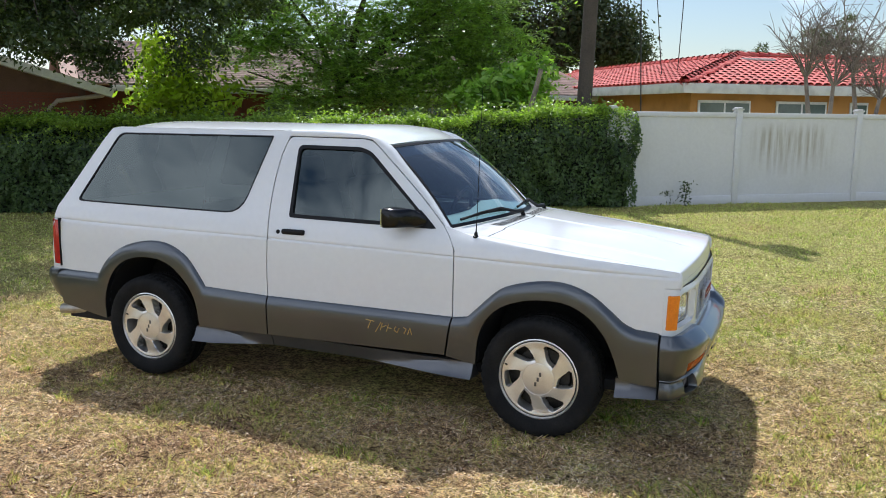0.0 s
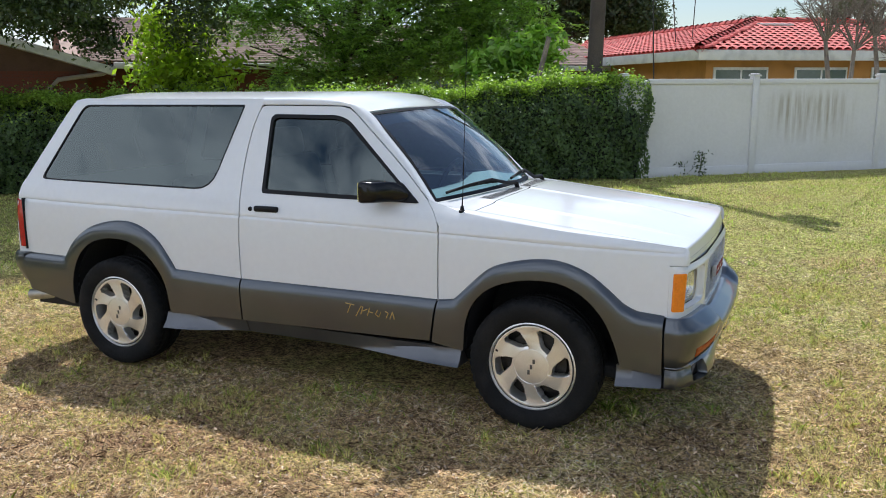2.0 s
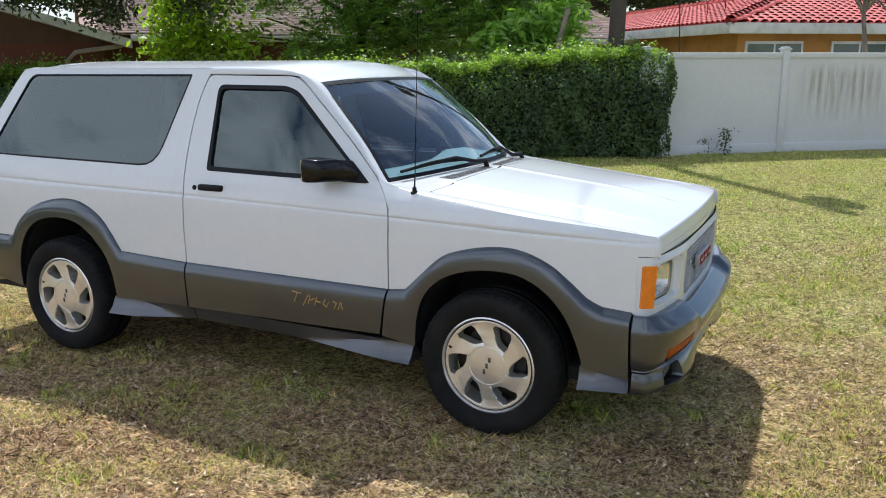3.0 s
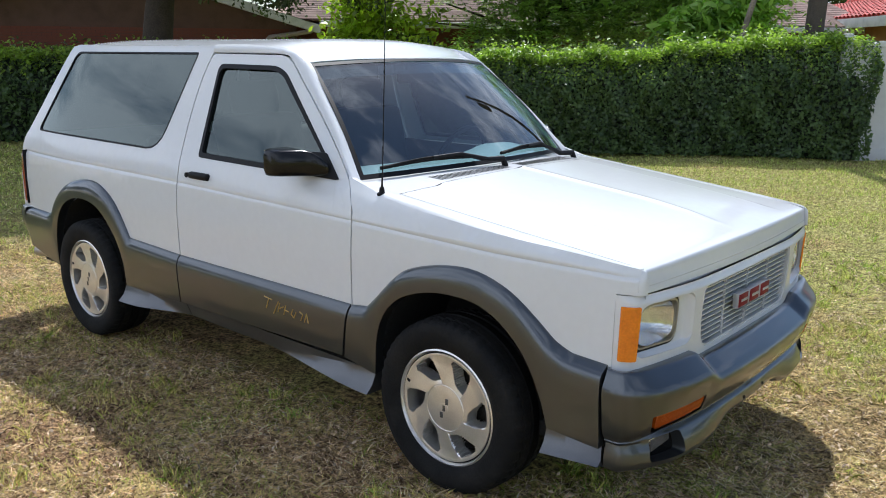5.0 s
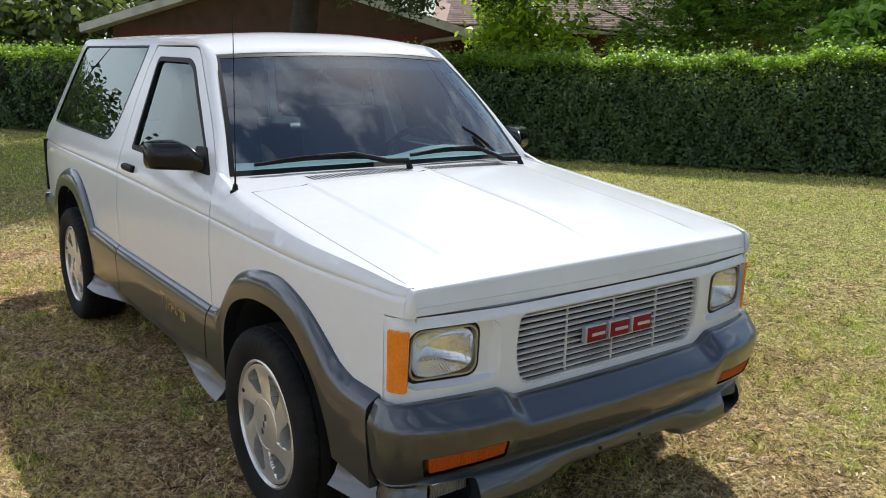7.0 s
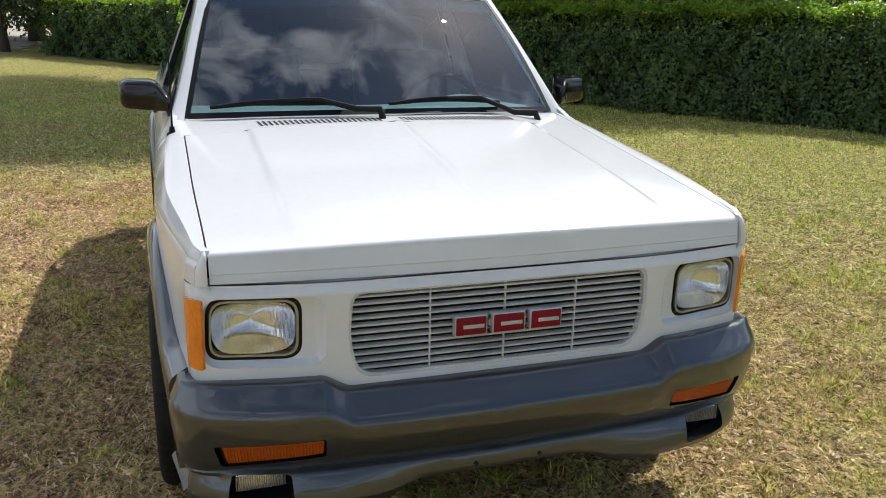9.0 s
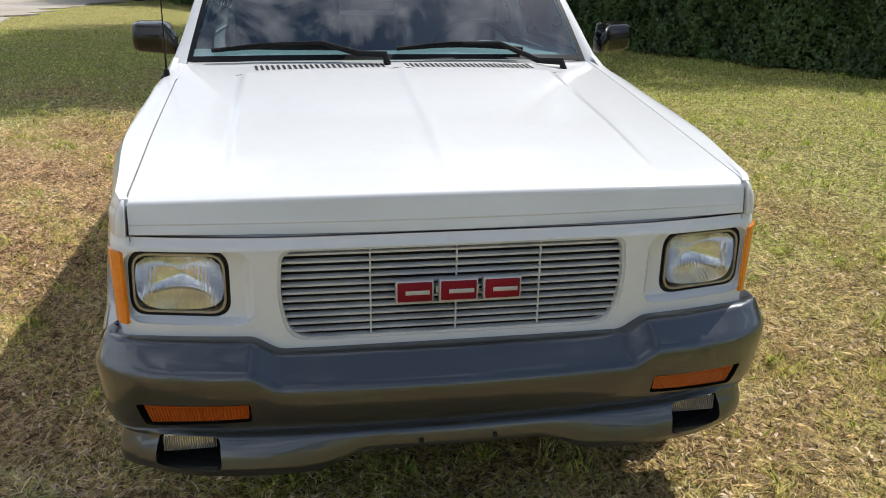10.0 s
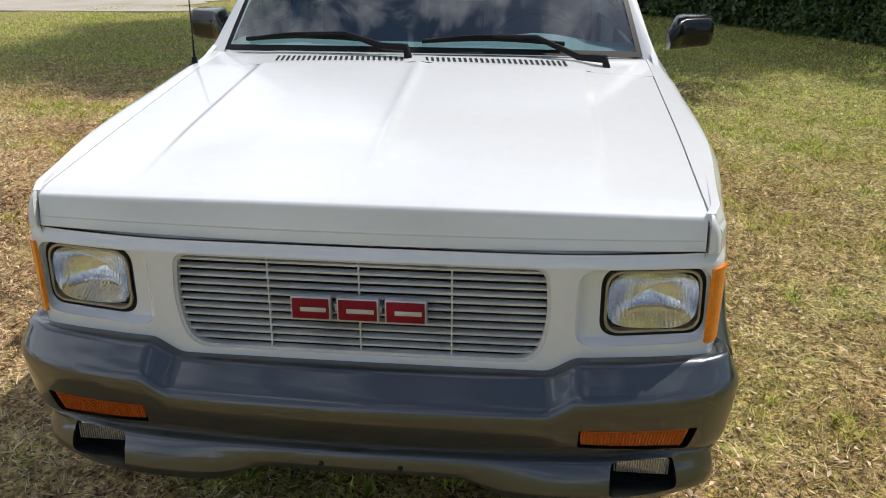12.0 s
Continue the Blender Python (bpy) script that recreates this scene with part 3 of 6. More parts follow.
part("headliner", bm, TRIM_CLOTH, roof)

# windscreen: bowed glass between roof edge and cowl
def screen(k, y01):
    """k from top (0) to bottom (1), y01 from -1 to 1"""
    top = Vector((0.286 + 0.085 * (1 - y01**2), 0.580 * y01, 1.492 + 0.022 * (1 - y01**2)))
    low = Vector((0.722 + 0.17 * (1 - y01**2), 0.712 * y01, 1.058 + 0.024 * (1 - y01**2)))
    p = top.lerp(low, k)
    lift = 0.022 * math.sin(math.pi * k)
    return p + Vector((lift * 0.6, 0, lift * 0.8))


bm = bmesh.new()
loft(bm, [[screen(k, y) for y in np.linspace(-0.985, 0.985, 25)] for k in np.linspace(0.02, 0.985, 16)])
windscreen = part("windscreen", outward(bm, (0, 0, 0.5)), SCREEN_GLASS, car, "bowed tinted windscreen")
windscreen.visible_shadow = False
for k0, k1, y0, y1 in ((0.0, 0.030, -1, 1), (0.966, 1.0, -1, 1), (0.0, 1.0, -1.0, -0.974), (0.0, 1.0, 0.974, 1.0)):
    bm = bmesh.new()
    loft(bm, [[screen(k, y) + Vector((0.001, 0, 0.002)) for y in np.linspace(y0, y1, 21)] for k in np.linspace(k0, k1, 12)])
    part("windscreen_seal", bm, TRIM, windscreen)
TINT_BAND = glass("screen_top_band", (0.20, 0.22, 0.30))
bm = bmesh.new()
loft(bm, [[screen(k, y) - Vector((0.004, 0, 0.006)) for y in np.linspace(-0.97, 0.97, 21)] for k in (0.025, 0.09, 0.15)])
band = part("sun_band", outward(bm, (0, 0, 0.5)), TINT_BAND, windscreen, "violet shade band along the top of the windscreen")
band.visible_shadow = False


# hood
RIDGE_REAR, RIDGE_FRONT = 0.503, 0.505


def hood_z(x, y):
    e = hood_edge(x)
    a = abs(y)
    k = max(0.0, 1 - (a / 0.722) ** 2)
    lay = 1 - smooth01((x - 1.55) / 0.36)
    long = 1 - smooth01((x - 1.74) / 0.18)
    ridge = RIDGE_REAR + (RIDGE_FRONT - RIDGE_REAR) * (x - 0.95) / 0.75
    z = e + k * (0.018 + 0.016 * lay)
    z += (0.007 * smooth01((ridge + 0.024 - a) / 0.048) + 0.0032 * math.exp(-(((a - ridge) / 0.013) ** 2)) + 0.0055 * math.exp(-((a / 0.016) ** 2))) * long
    return z - 0.006 * smooth01((x - 1.88) / 0.07) ** 2


bm = bmesh.new()
ys = sorted({round(v, 4) for v in [*np.linspace(-0.70, 0.70, 29), -0.718, 0.718, *(s * v for s in (-1, 1) for v in np.arange(0.455, 0.53, 0.005)), -0.03, 0.03, -0.02, 0.02, -0.01, 0.01]})
rows = []
for k in np.linspace(0, 1, 26):
    row = []
    for y in ys:
        x0 = 0.945 + 0.045 * (1 - (y / 0.72) ** 2)
        x1 = 1.936 + 0.039 * (1 - (y / 0.72) ** 2)
        x = x0 + (x1 - x0) * k
        row.append((x, y * (1 - 0.010 * smooth01((x - 1.4) / 0.55)), hood_z(x, y)))
    rows.append(row)
edge = rows[-1]
for dx, dz in ((0.003, -0.0012), (0.006, -0.0038), (0.0085, -0.0085), (0.010, -0.014), (0.014, -0.048), (0.0160, -0.053), (0.0150, -0.057), (0.0165, -0.061), (0.019, -0.078)):
    rows.append([(x + dx, y, z + dz * (z - 0.844 + 0.002 * (1 - (y / 0.72) ** 2)) / 0.078) for x, y, z in edge])
rows.append([(x - 0.02, y, z - 0.002) for x, y, z in rows[-1]])
rows.insert(0, [(x, y, z - 0.02) for x, y, z in rows[0]])
loft(bm, rows)
for ring in (0, -1):
    cut = [r[ring] for r in rows]
    loft(bm, [cut, [(x, y, z - 0.02) for x, y, z in cut]])
bmesh.ops.recalc_face_normals(bm, faces=bm.faces[:])
hood = part("hood", bm, PAINT, car, "white hood with two long pressed ridges", sharp=30)

# cowl between hood and windscreen, with its two rows of air slots
bm = bmesh.new()
cw = []
for k in np.linspace(0, 1, 6):
    row = []
    for y in np.linspace(-0.735, 0.735, 31):
        x1 = 0.937 + 0.045 * (1 - (y / 0.72) ** 2)
        p = screen(1.0, max(-1, min(1, y / 0.714)))
        x0 = p.x - 0.02
        x = x0 + (x1 - x0) * k
        z = (p.z - 0.003) + (hood_z(x1, y) - p.z + 0.001) * k
        row.append((x, y, z))
    cw.append(row)
loft(bm, cw)
cowl = part("cowl", bm, PAINT, car)
for y0, y1, count in ((-0.47, -0.06, 24), (0.02, 0.45, 26)):
    for y in np.linspace(y0, y1, count):
        x1 = 0.937 + 0.045 * (1 - (y / 0.72) ** 2)
        p = screen(1.0, y / 0.714)
        q0, q1 = 0.42, 0.84
        zz = [(p.z - 0.003) + (hood_z(x1, y) - p.z + 0.001) * q for q in (q0, q1)]
        xa, xb = (p.x - 0.02 + (x1 - p.x + 0.02) * q for q in (q0, q1))
        # flat dark inlay: the open slot's shade is put into its colour
        bm = bmesh.new()
        w = 0.0042
        loft(bm, [[(xa, y - w - 0.004, zz[0] + 0.0015), (xa, y + w - 0.004, zz[0] + 0.0015)], [(xb, y - w + 0.004, zz[1] + 0.0015), (xb, y + w + 0.004, zz[1] + 0.0015)]])
        part("air_slot_shade", bm, DARK, cowl)

# white header panel with lamp pockets and grille opening; u runs round the nose
PLAN = along([(2.000, 0.0), (1.998, 0.30), (1.992, 0.45), (1.972, 0.60), (1.952, 0.70), (1.936, 0.738), (1.914, 0.756), (1.888, 0.765)], 80)
PLAN_LEN = np.r_[0, np.cumsum(np.linalg.norm(np.diff(PLAN, axis=0), axis=1))]


def nose(u, z, out=0.0):
    a = abs(u)
    x, y = np.interp(a, PLAN_LEN, PLAN[:, 0]), np.interp(a, PLAN_LEN, PLAN[:, 1])
    a2 = min(a + 0.01, PLAN_LEN[-1])
    a1 = a2 - 0.02
    t = Vector((np.interp(a2, PLAN_LEN, PLAN[:, 0]) - np.interp(a1, PLAN_LEN, PLAN[:, 0]), np.interp(a2, PLAN_LEN, PLAN[:, 1]) - np.interp(a1, PLAN_LEN, PLAN[:, 1]), 0)).normalized()
    nrm = Vector((t.y, -t.x, 0))
    lean = -0.035 * (0.83 - z)
    p = Vector((x + 0.012 + lean - 0.012 * smooth01((z - 0.812) / 0.027), y, z)) + nrm * out
    return Vector((p.x, math.copysign(p.y, u if u else 1), p.z))


UMAX = float(PLAN_LEN[-1])
grille_hole = rounded([(-0.396, 0.814), (0.396, 0.814), (0.406, 0.70), (0.383, 0.592), (-0.383, 0.592), (-0.406, 0.70)], [0.03, 0.03, 0.05, 0.07, 0.07, 0.05])
pocket = {s: rounded([(s * 0.455, 0.810), (s * 0.736, 0.810), (s * 0.746, 0.638), (s * 0.455, 0.634)][:: 1 if s > 0 else -1], 0.045, 8) for s in (-1, 1)}
us = [*np.linspace(-UMAX, UMAX, 61)[1:-1]]
bm = sheet([(-UMAX, 0.839), (UMAX, 0.839), (UMAX, 0.60), (0.50, 0.585), (0.42, 0.55), (-0.42, 0.55), (-0.50, 0.585), (-UMAX, 0.60)], [grille_hole, pocket[-1], pocket[1]], nose, us, (0.812, 0.820, 0.828, 0.834, 0.74, 0.70, 0.66, 0.62), (), 0.03, (-1, 0, 0))
header = part("header_panel", bm, PAINT, car, "white front panel round lamps and grille")
bm = bmesh.new()
loft(bm, [[nose(u, 0.839) - Vector((d, 0, -0.003 * (d > 0.02))) for u in np.linspace(-UMAX, UMAX, 61)] for d in (0.0, 0.01, 0.05)])
part("header_top", bm, PAINT, header)

for s in (-1, 1):
    # pocket floor slopes back towards the lamp
    def floor(u, z, s=s):
        a = abs(u)
        return nose(u, z) - Vector((0.026 * smooth01((a - 0.454) / 0.022) * (1 - 0.3 * smooth01((a - 0.68) / 0.06)) * smooth01((z - 0.633) / 0.014), 0, 0))

    lamp_hole = rounded([(s * 0.506, 0.806), (s * 0.728, 0.806), (s * 0.736, 0.648), (s * 0.508, 0.645)][:: 1 if s > 0 else -1], 0.044, 9)
    part("lamp_pocket", sheet(pocket[s], [lamp_hole], floor, [s * v for v in (0.458, 0.462, 0.466, 0.471, 0.476, 0.484, *np.linspace(0.50, 0.735, 12))], (0.637, 0.641, 0.645, 0.650, 0.70, 0.75), (), 0.03, (-1, 0, 0)), PAINT, header)
    c = nose(s * 0.617, 0.722)
    lamp = part("headlamp", sheet(lamp_hole, [rounded([(s * 0.515, 0.798), (s * 0.719, 0.798), (s * 0.726, 0.657), (s * 0.517, 0.654)][:: 1 if s > 0 else -1], 0.040, 9)], lambda u, z: floor(u, z) - Vector((0.002, 0, 0)), [], [], (), 0.03, (-1, 0, 0)), TRIM, car, "rectangular sealed headlamp in black and chrome rim")
    ring0 = rounded([(s * 0.515, 0.798), (s * 0.719, 0.798), (s * 0.726, 0.657), (s * 0.517, 0.654)][:: 1 if s > 0 else -1], 0.040, 9)
    ring1 = rounded([(s * 0.5205, 0.793), (s * 0.7145, 0.793), (s * 0.7205, 0.662), (s * 0.5225, 0.659)][:: 1 if s > 0 else -1], 0.036, 9)
    rim = sheet(ring0, [ring1], lambda u, z: floor(u, z) + Vector((0.004, 0, 0)), [], [], (), 0.02, (-1, 0, 0))
    part("lamp_rim", rim, LAMP_RIM, lamp)
    base_x = floor(s * 0.617, 0.722).x
    tilt = (floor(s * 0.70, 0.72).x - floor(s * 0.53, 0.72).x) / 0.17
    bm = bmesh.new()
    rows = []
    for k in np.linspace(0, 1, 9):
        rows.append([(base_x + tilt * (abs(y) - 0.615) + 0.002 + 0.010 * (1 - ((z - 0.727) / 0.067) ** 2) * (1 - ((abs(y) - 0.617) / 0.096) ** 2) - 0.002, y, z) for y in np.linspace(s * 0.519, s * 0.715, 13) for z in [0.660 + 0.134 * k]])
    loft(bm, rows)
    pane = part("lamp_lens", outward(bm, (1, 0, 0.72)), LENS_GLASS, lamp, "ribbed clear lens")
    pane.visible_shadow = False
    # flutes of the lens and the bowl behind it
    bm = bmesh.new()
    rows = []
    for r, d in ((0.04, -0.075), (0.25, -0.072), (0.5, -0.062), (0.75, -0.045), (0.92, -0.022), (1.0, -0.006)):
        rows.append([(base_x + d + tilt * 0.087 * r * math.cos(a), s * (0.617 + 0.096 * r * math.copysign(abs(math.cos(a)) ** 0.6, math.cos(a))), 0.727 + 0.066 * r * math.copysign(abs(math.sin(a)) ** 0.6, math.sin(a))) for a in np.linspace(0, 2 * math.pi, 28, endpoint=False)])
    bowl = loft(bm, rows, close_u=True)
    bm.faces.new(bowl[0])
    part("reflector", bm, REFLECTOR, lamp)
    bm = bmesh.new()
    flute = []
    ylist = np.linspace(s * 0.535, s * 0.700, 55)
    for z in (0.672, 0.70, 0.745, 0.778):
        flute.append([(base_x - 0.004 + tilt * (abs(y) - 0.615) + 0.0022 * math.sin(i * 2.1), y, z) for i, y in enumerate(ylist)])
    loft(bm, flute)
    part("lens_ribs", outward(bm, (1, 0, 0.72)), FROST, lamp, smooth=False).visible_shadow = False
    # amber side marker on the corner
    marker = rounded([(s * (UMAX - 0.064), 0.806), (s * (UMAX - 0.005), 0.806), (s * (UMAX - 0.007), 0.632), (s * (UMAX - 0.062), 0.632)], 0.006)
    part("side_marker", sheet(marker, [], lambda u, z: nose(u, z, 0.006), [s * v for v in np.linspace(UMAX - 0.055, UMAX - 0.012, 6)], [], (), 0.008, lambda co: Vector((-0.6, -math.copysign(0.8, co.y), 0))), AMBER_SIDE, car, "amber corner marker lamp")

# grille: pale bars before a dark backing, thin uprights, red badge blocks
grille = tagged(part("grille_backing", boxed(1.915, -0.42, 0.58, 1.930, 0.42, 0.825), DARK, car), "grille with pale horizontal bars")
bm = sheet(rounded([(-0.400, 0.818), (0.400, 0.818), (0.410, 0.70), (0.387, 0.588), (-0.387, 0.588), (-0.410, 0.70)], [0.03, 0.03, 0.05, 0.07, 0.07, 0.05]), [rounded([(-0.389, 0.808), (0.389, 0.808), (0.399, 0.70), (0.377, 0.599), (-0.377, 0.599), (-0.399, 0.70)], [0.028, 0.028, 0.05, 0.065, 0.065, 0.05])], lambda u, z: nose(u, z, -0.004), np.linspace(-0.38, 0.38, 17), (), (), 0.02, (-1, 0, 0))
part("grille_frame", bm, BAR, grille)
for i in range(11):
    z = 0.611 + i * (0.797 - 0.611) / 10
    half = 0.395 - (0.022 * smooth01((0.64 - z) / 0.04)) - 0.006 * smooth01((z - 0.77) / 0.03)
    bm = bmesh.new()
    sec = [(0.0, 0.0022), (-0.002, 0.0030), (-0.020, 0.0030), (-0.020, -0.0020), (-0.001, -0.0024)]
    loft(bm, [[nose(u, z + dz, -0.012) + Vector((dx, 0, 0)) for dx, dz in sec] for u in np.linspace(-half, half, 17)], close_u=True)
    bmesh.ops.recalc_face_normals(bm, faces=bm.faces[:])
    part("grille_bar", bm, BAR, grille, sharp=30)
for y in (-0.197, 0.0, 0.197):
    p = nose(y, 0.70, -0.008)
    part("grille_upright", boxed(p.x - 0.012, y - 0.0016, 0.600, p.x - 0.004, y + 0.0016, 0.808), BAR, grille)
badge = part("badge_base", boxed(1.985, -0.05, 0.698, 2.012, 0.05, 0.714), SILVER, grille)
for y0, y1 in ((-0.143, -0.056), (-0.044, 0.046), (0.058, 0.147)):
    part("badge_block", boxed(2.000, y0, 0.679, 2.022, y1, 0.733, 0.004), SILVER, badge)
    part("badge_enamel", boxed(2.020, y0 + 0.004, 0.683, 2.0245, y1 - 0.004, 0.729, 0.002), RED, badge, "red enamel block with chrome edge")
    part("badge_cut", boxed(2.0238, y0 + 0.022, 0.700, 2.0258, y1 - 0.010, 0.710, 0.0006), SILVER, badge)


# bumper: section swept along the plan; the middle dips between the lamps
BPLAN = along([(2.105, 0.0), (2.100, 0.25), (2.090, 0.42), (2.075, 0.56), (2.045, 0.683), (2.005, 0.766), (1.955, 0.813), (1.915, 0.820), (1.882, 0.818)], 90)
BLEN = np.r_[0, np.cumsum(np.linalg.norm(np.diff(BPLAN, axis=0), axis=1))]
BMAX = float(BLEN[-1])
SECTION = [(0.000, -0.135, 0.600), (0.040, -0.095, 0.608), (0.066, -0.072, 0.608), (0.080, -0.060, 0.604), (0.088, -0.053, 0.597), (0.130, -0.014, 0.563), (0.142, -0.004, 0.552), (0.152, 0.000, 0.542), (0.165, -0.001, 0.529), (0.200, -0.009, 0.495), (0.235, -0.019, 0.459),
           (0.262, -0.028, 0.431), (0.282, -0.037, 0.411), (0.300, -0.049, 0.395), (0.314, -0.064, 0.384), (0.326, -0.071, 0.379), (0.338, -0.067, 0.375), (0.350, -0.058, 0.371), (0.362, -0.053, 0.364), (0.395, -0.050, 0.338), (0.430, -0.054, 0.306), (0.455, -0.066, 0.286), (0.470, -0.088, 0.277)]


def bumper(u, v, out=0.0):
    a = abs(u)
    x, y = np.interp(a, BLEN, BPLAN[:, 0]), np.interp(a, BLEN, BPLAN[:, 1])
    a2 = min(a + 0.012, BMAX)
    a1 = a2 - 0.024
    t = Vector((np.interp(a2, BLEN, BPLAN[:, 0]) - np.interp(a1, BLEN, BPLAN[:, 0]), np.interp(a2, BLEN, BPLAN[:, 1]) - np.interp(a1, BLEN, BPLAN[:, 1]), 0)).normalized()
    nrm = Vector((t.y, -t.x, 0))
    d = np.interp(v, [q[0] for q in SECTION], [q[1] for q in SECTION]) + out
    z = np.interp(v, [q[0] for q in SECTION], [q[2] for q in SECTION])
    side = smooth01((a - 0.62) / 0.30)
    d = d * (1 - 0.60 * side)
    dip = 1 - smooth01((a - 0.400) / 0.080)
    z -= 0.033 * dip * smooth01((0.30 - v) / 0.13)
    d -= 0.012 * dip * smooth01((0.15 - v) / 0.1)
    # lower edge of the valance rises in the middle
    z += 0.030 * (1 - smooth01((a - 0.22) / 0.10)) * smooth01((v - 0.38) / 0.09)
    z += 0.006 * smooth01((a - 0.62) / 0.2) * smooth01((v - 0.36) / 0.1)
    d += 0.026 * smooth01((a - 0.18) / 0.28) * smooth01((v - 0.345) / 0.10) * (1 - 0.55 * side)
    z -= 0.010 * smooth01((a - 0.26) / 0.10) * smooth01((v - 0.40) / 0.06)
    d -= 0.018 * smooth01((a - 0.60) / 0.2) * smooth01((v - 0.335) / 0.03)
    p = Vector((x, y, z)) + nrm * d
    return Vector((p.x, math.copysign(p.y, u if u else 1), p.z))


fog_hole = {s: rounded([(s * 0.560, 0.352), (s * 0.716, 0.352), (s * 0.722, 0.434), (s * 0.552, 0.436)][:: 1 if s > 0 else -1], 0.018) for s in (-1, 1)}
signal_hole = {s: rounded([(s * 0.474, 0.216), (s * 0.742, 0.228), (s * 0.732, 0.290), (s * 0.474, 0.268)][:: 1 if s > 0 else -1], 0.008) for s in (-1, 1)}
vcuts = [q[0] for q in SECTION[1:-1]] + [0.02, 0.109, 0.182, 0.218, 0.248, 0.378, 0.412, 0.444]
ucuts = sorted({round(float(v), 4) for v in [*np.linspace(-BMAX, BMAX, 71)[1:-1], *np.linspace(0.385, 0.49, 13), *(-np.linspace(0.385, 0.49, 13)), *np.linspace(0.2, 0.34, 8), *(-np.linspace(0.2, 0.34, 8))]})
bm = sheet([(-BMAX, 0.0), (BMAX, 0.0), (BMAX, 0.47), (-BMAX, 0.47)], [fog_hole[-1], fog_hole[1], signal_hole[-1], signal_hole[1]], bumper, ucuts, vcuts, (), 0.045, lambda co: Vector((-1, 0, 0)) if abs(co.y) < 0.78 else Vector((-0.3, -math.copysign(0.5, co.y), 0)))
front_bumper = part("front_bumper", bm, CLADDING, car, "dark grey moulded bumper with lower valance", sharp=32)
for s in (-1, 1):
    part("signal_recess", sheet(signal_hole[s], [], lambda u, v: bumper(u, v, -0.026), [], [], (), 0.0), DARK, front_bumper)
    lens = rounded([(s * 0.479, 0.221), (s * 0.722, 0.230), (s * 0.716, 0.277), (s * 0.481, 0.259)][:: 1 if s > 0 else -1], 0.005)
    signal = part("turn_signal", sheet(lens, [], lambda u, v: bumper(u, v, -0.004), [s * q for q in np.linspace(0.49, 0.71, 20)], [0.228, 0.238, 0.248], (), 0.02, (-1, 0, 0)), AMBER, front_bumper, "amber ribbed turn signal lens")
    for q in np.linspace(0.485, 0.712, 30):
        sink = -0.004
        p, r = bumper(s * q, 0.225 + 0.010 * (q - 0.48) / 0.24, sink), bumper(s * q, 0.258 + 0.020 * (q - 0.48) / 0.24, sink)
        bm = bmesh.new()
        tube(bm, [p, r], 0.0024, 5, False)
        part("lens_rib", bm, AMBER, signal)
    bm = bmesh.new()
    a = [bumper(s * u, v, -0.004) for u, v in ((0.546, 0.350), (0.730, 0.350), (0.730, 0.444), (0.546, 0.444))]
    rows = [[p - Vector((d, 0, 0)) for p in a] for d in (0.02, 0.11)]
    g = loft(bm, rows, close_u=True)
    bm.faces.new(g[1])
    bmesh.ops.recalc_face_normals(bm, faces=bm.faces[:])
    part("fog_lamp_recess", bm, DARK, front_bumper)
    p0 = bumper(s * 0.635, 0.375)
    fog = part("fog_lamp", boxed(p0.x - 0.10, p0.y - 0.060, 0.320, p0.x - 0.030, p0.y + 0.060, 0.374, 0.008), CHROME, front_bumper, "rectangular fog lamp")
    part("lamp_lens", boxed(p0.x - 0.032, p0.y - 0.056, 0.324, p0.x - 0.024, p0.y + 0.056, 0.370, 0.004), FOG_LENS, fog)
    for q in np.linspace(-0.058, 0.058, 22):
        part("lens_rib", boxed(p0.x - 0.026, p0.y + q - 0.0012, 0.328, p0.x - 0.0215, p0.y + q + 0.0012, 0.366), RIB, fog)
    # seam between bumper and fender cladding
    bm = bmesh.new()
    loft(bm, [[bumper(s * BMAX, v) - Vector((0.012, s * d, 0)) for v in np.linspace(0.09, 0.47, 14)] for d in (0.006, 0.05)])
    part("bumper_seam", bm, DARK, front_bumper)
# raised discs whose near-black colour paints the shade inside bolt holes
for y in (-0.087, 0.092):
    bm = bmesh.new()
    p = bumper(y, 0.393)
    lathe(bm, [(0.0, 0.003), (0.006, 0.003), (0.007, -0.004)], p, 10, "x")
    part("bolt_hole_disc", bm, DARK, front_bumper)

# rear bumper, tailgate and rear glass close the body
bm = bmesh.new()
rear_plan = [(-2.09, -0.818), (-2.15, -0.814), (-2.20, -0.785), (-2.228, -0.70), (-2.238, 0.0), (-2.228, 0.70), (-2.20, 0.785), (-2.15, 0.814), (-2.09, 0.818)]
rear_plan = along(rear_plan, 44)
loft(bm, [[(x + dx, y * (1 - dx * 0.35), z) for x, y in rear_plan] for dx, z in ((0.08, 0.622), (0.02, 0.616), (0.006, 0.600), (0.0, 0.57), (0.008, 0.52), (0.045, 0.45), (0.10, 0.395), (0.26, 0.375))])
part("rear_bumper", outward(bm, (0, 0, 0.5)), CLADDING, car, "grey moulded rear bumper")
bm = bmesh.new()
loft(bm, [[(x - 0.012 * (1 - (y / w) ** 2), y, z) for y in np.linspace(-w, w, 9)] for x, z, w in ((-2.15, 0.60, 0.775), (-2.135, 0.95, 0.770), (-2.10, 1.05, 0.735))])
tailgate = part("tailgate", bm, PAINT, car)
bm = bmesh.new()
loft(bm, [[(x - 0.012 * (1 - (y / w) ** 2), y, z) for y in np.linspace(-w, w, 9)] for x, z, w in ((-2.095, 1.055, 0.732), (-1.93, 1.32, 0.645), (-1.775, 1.545, 0.562))])
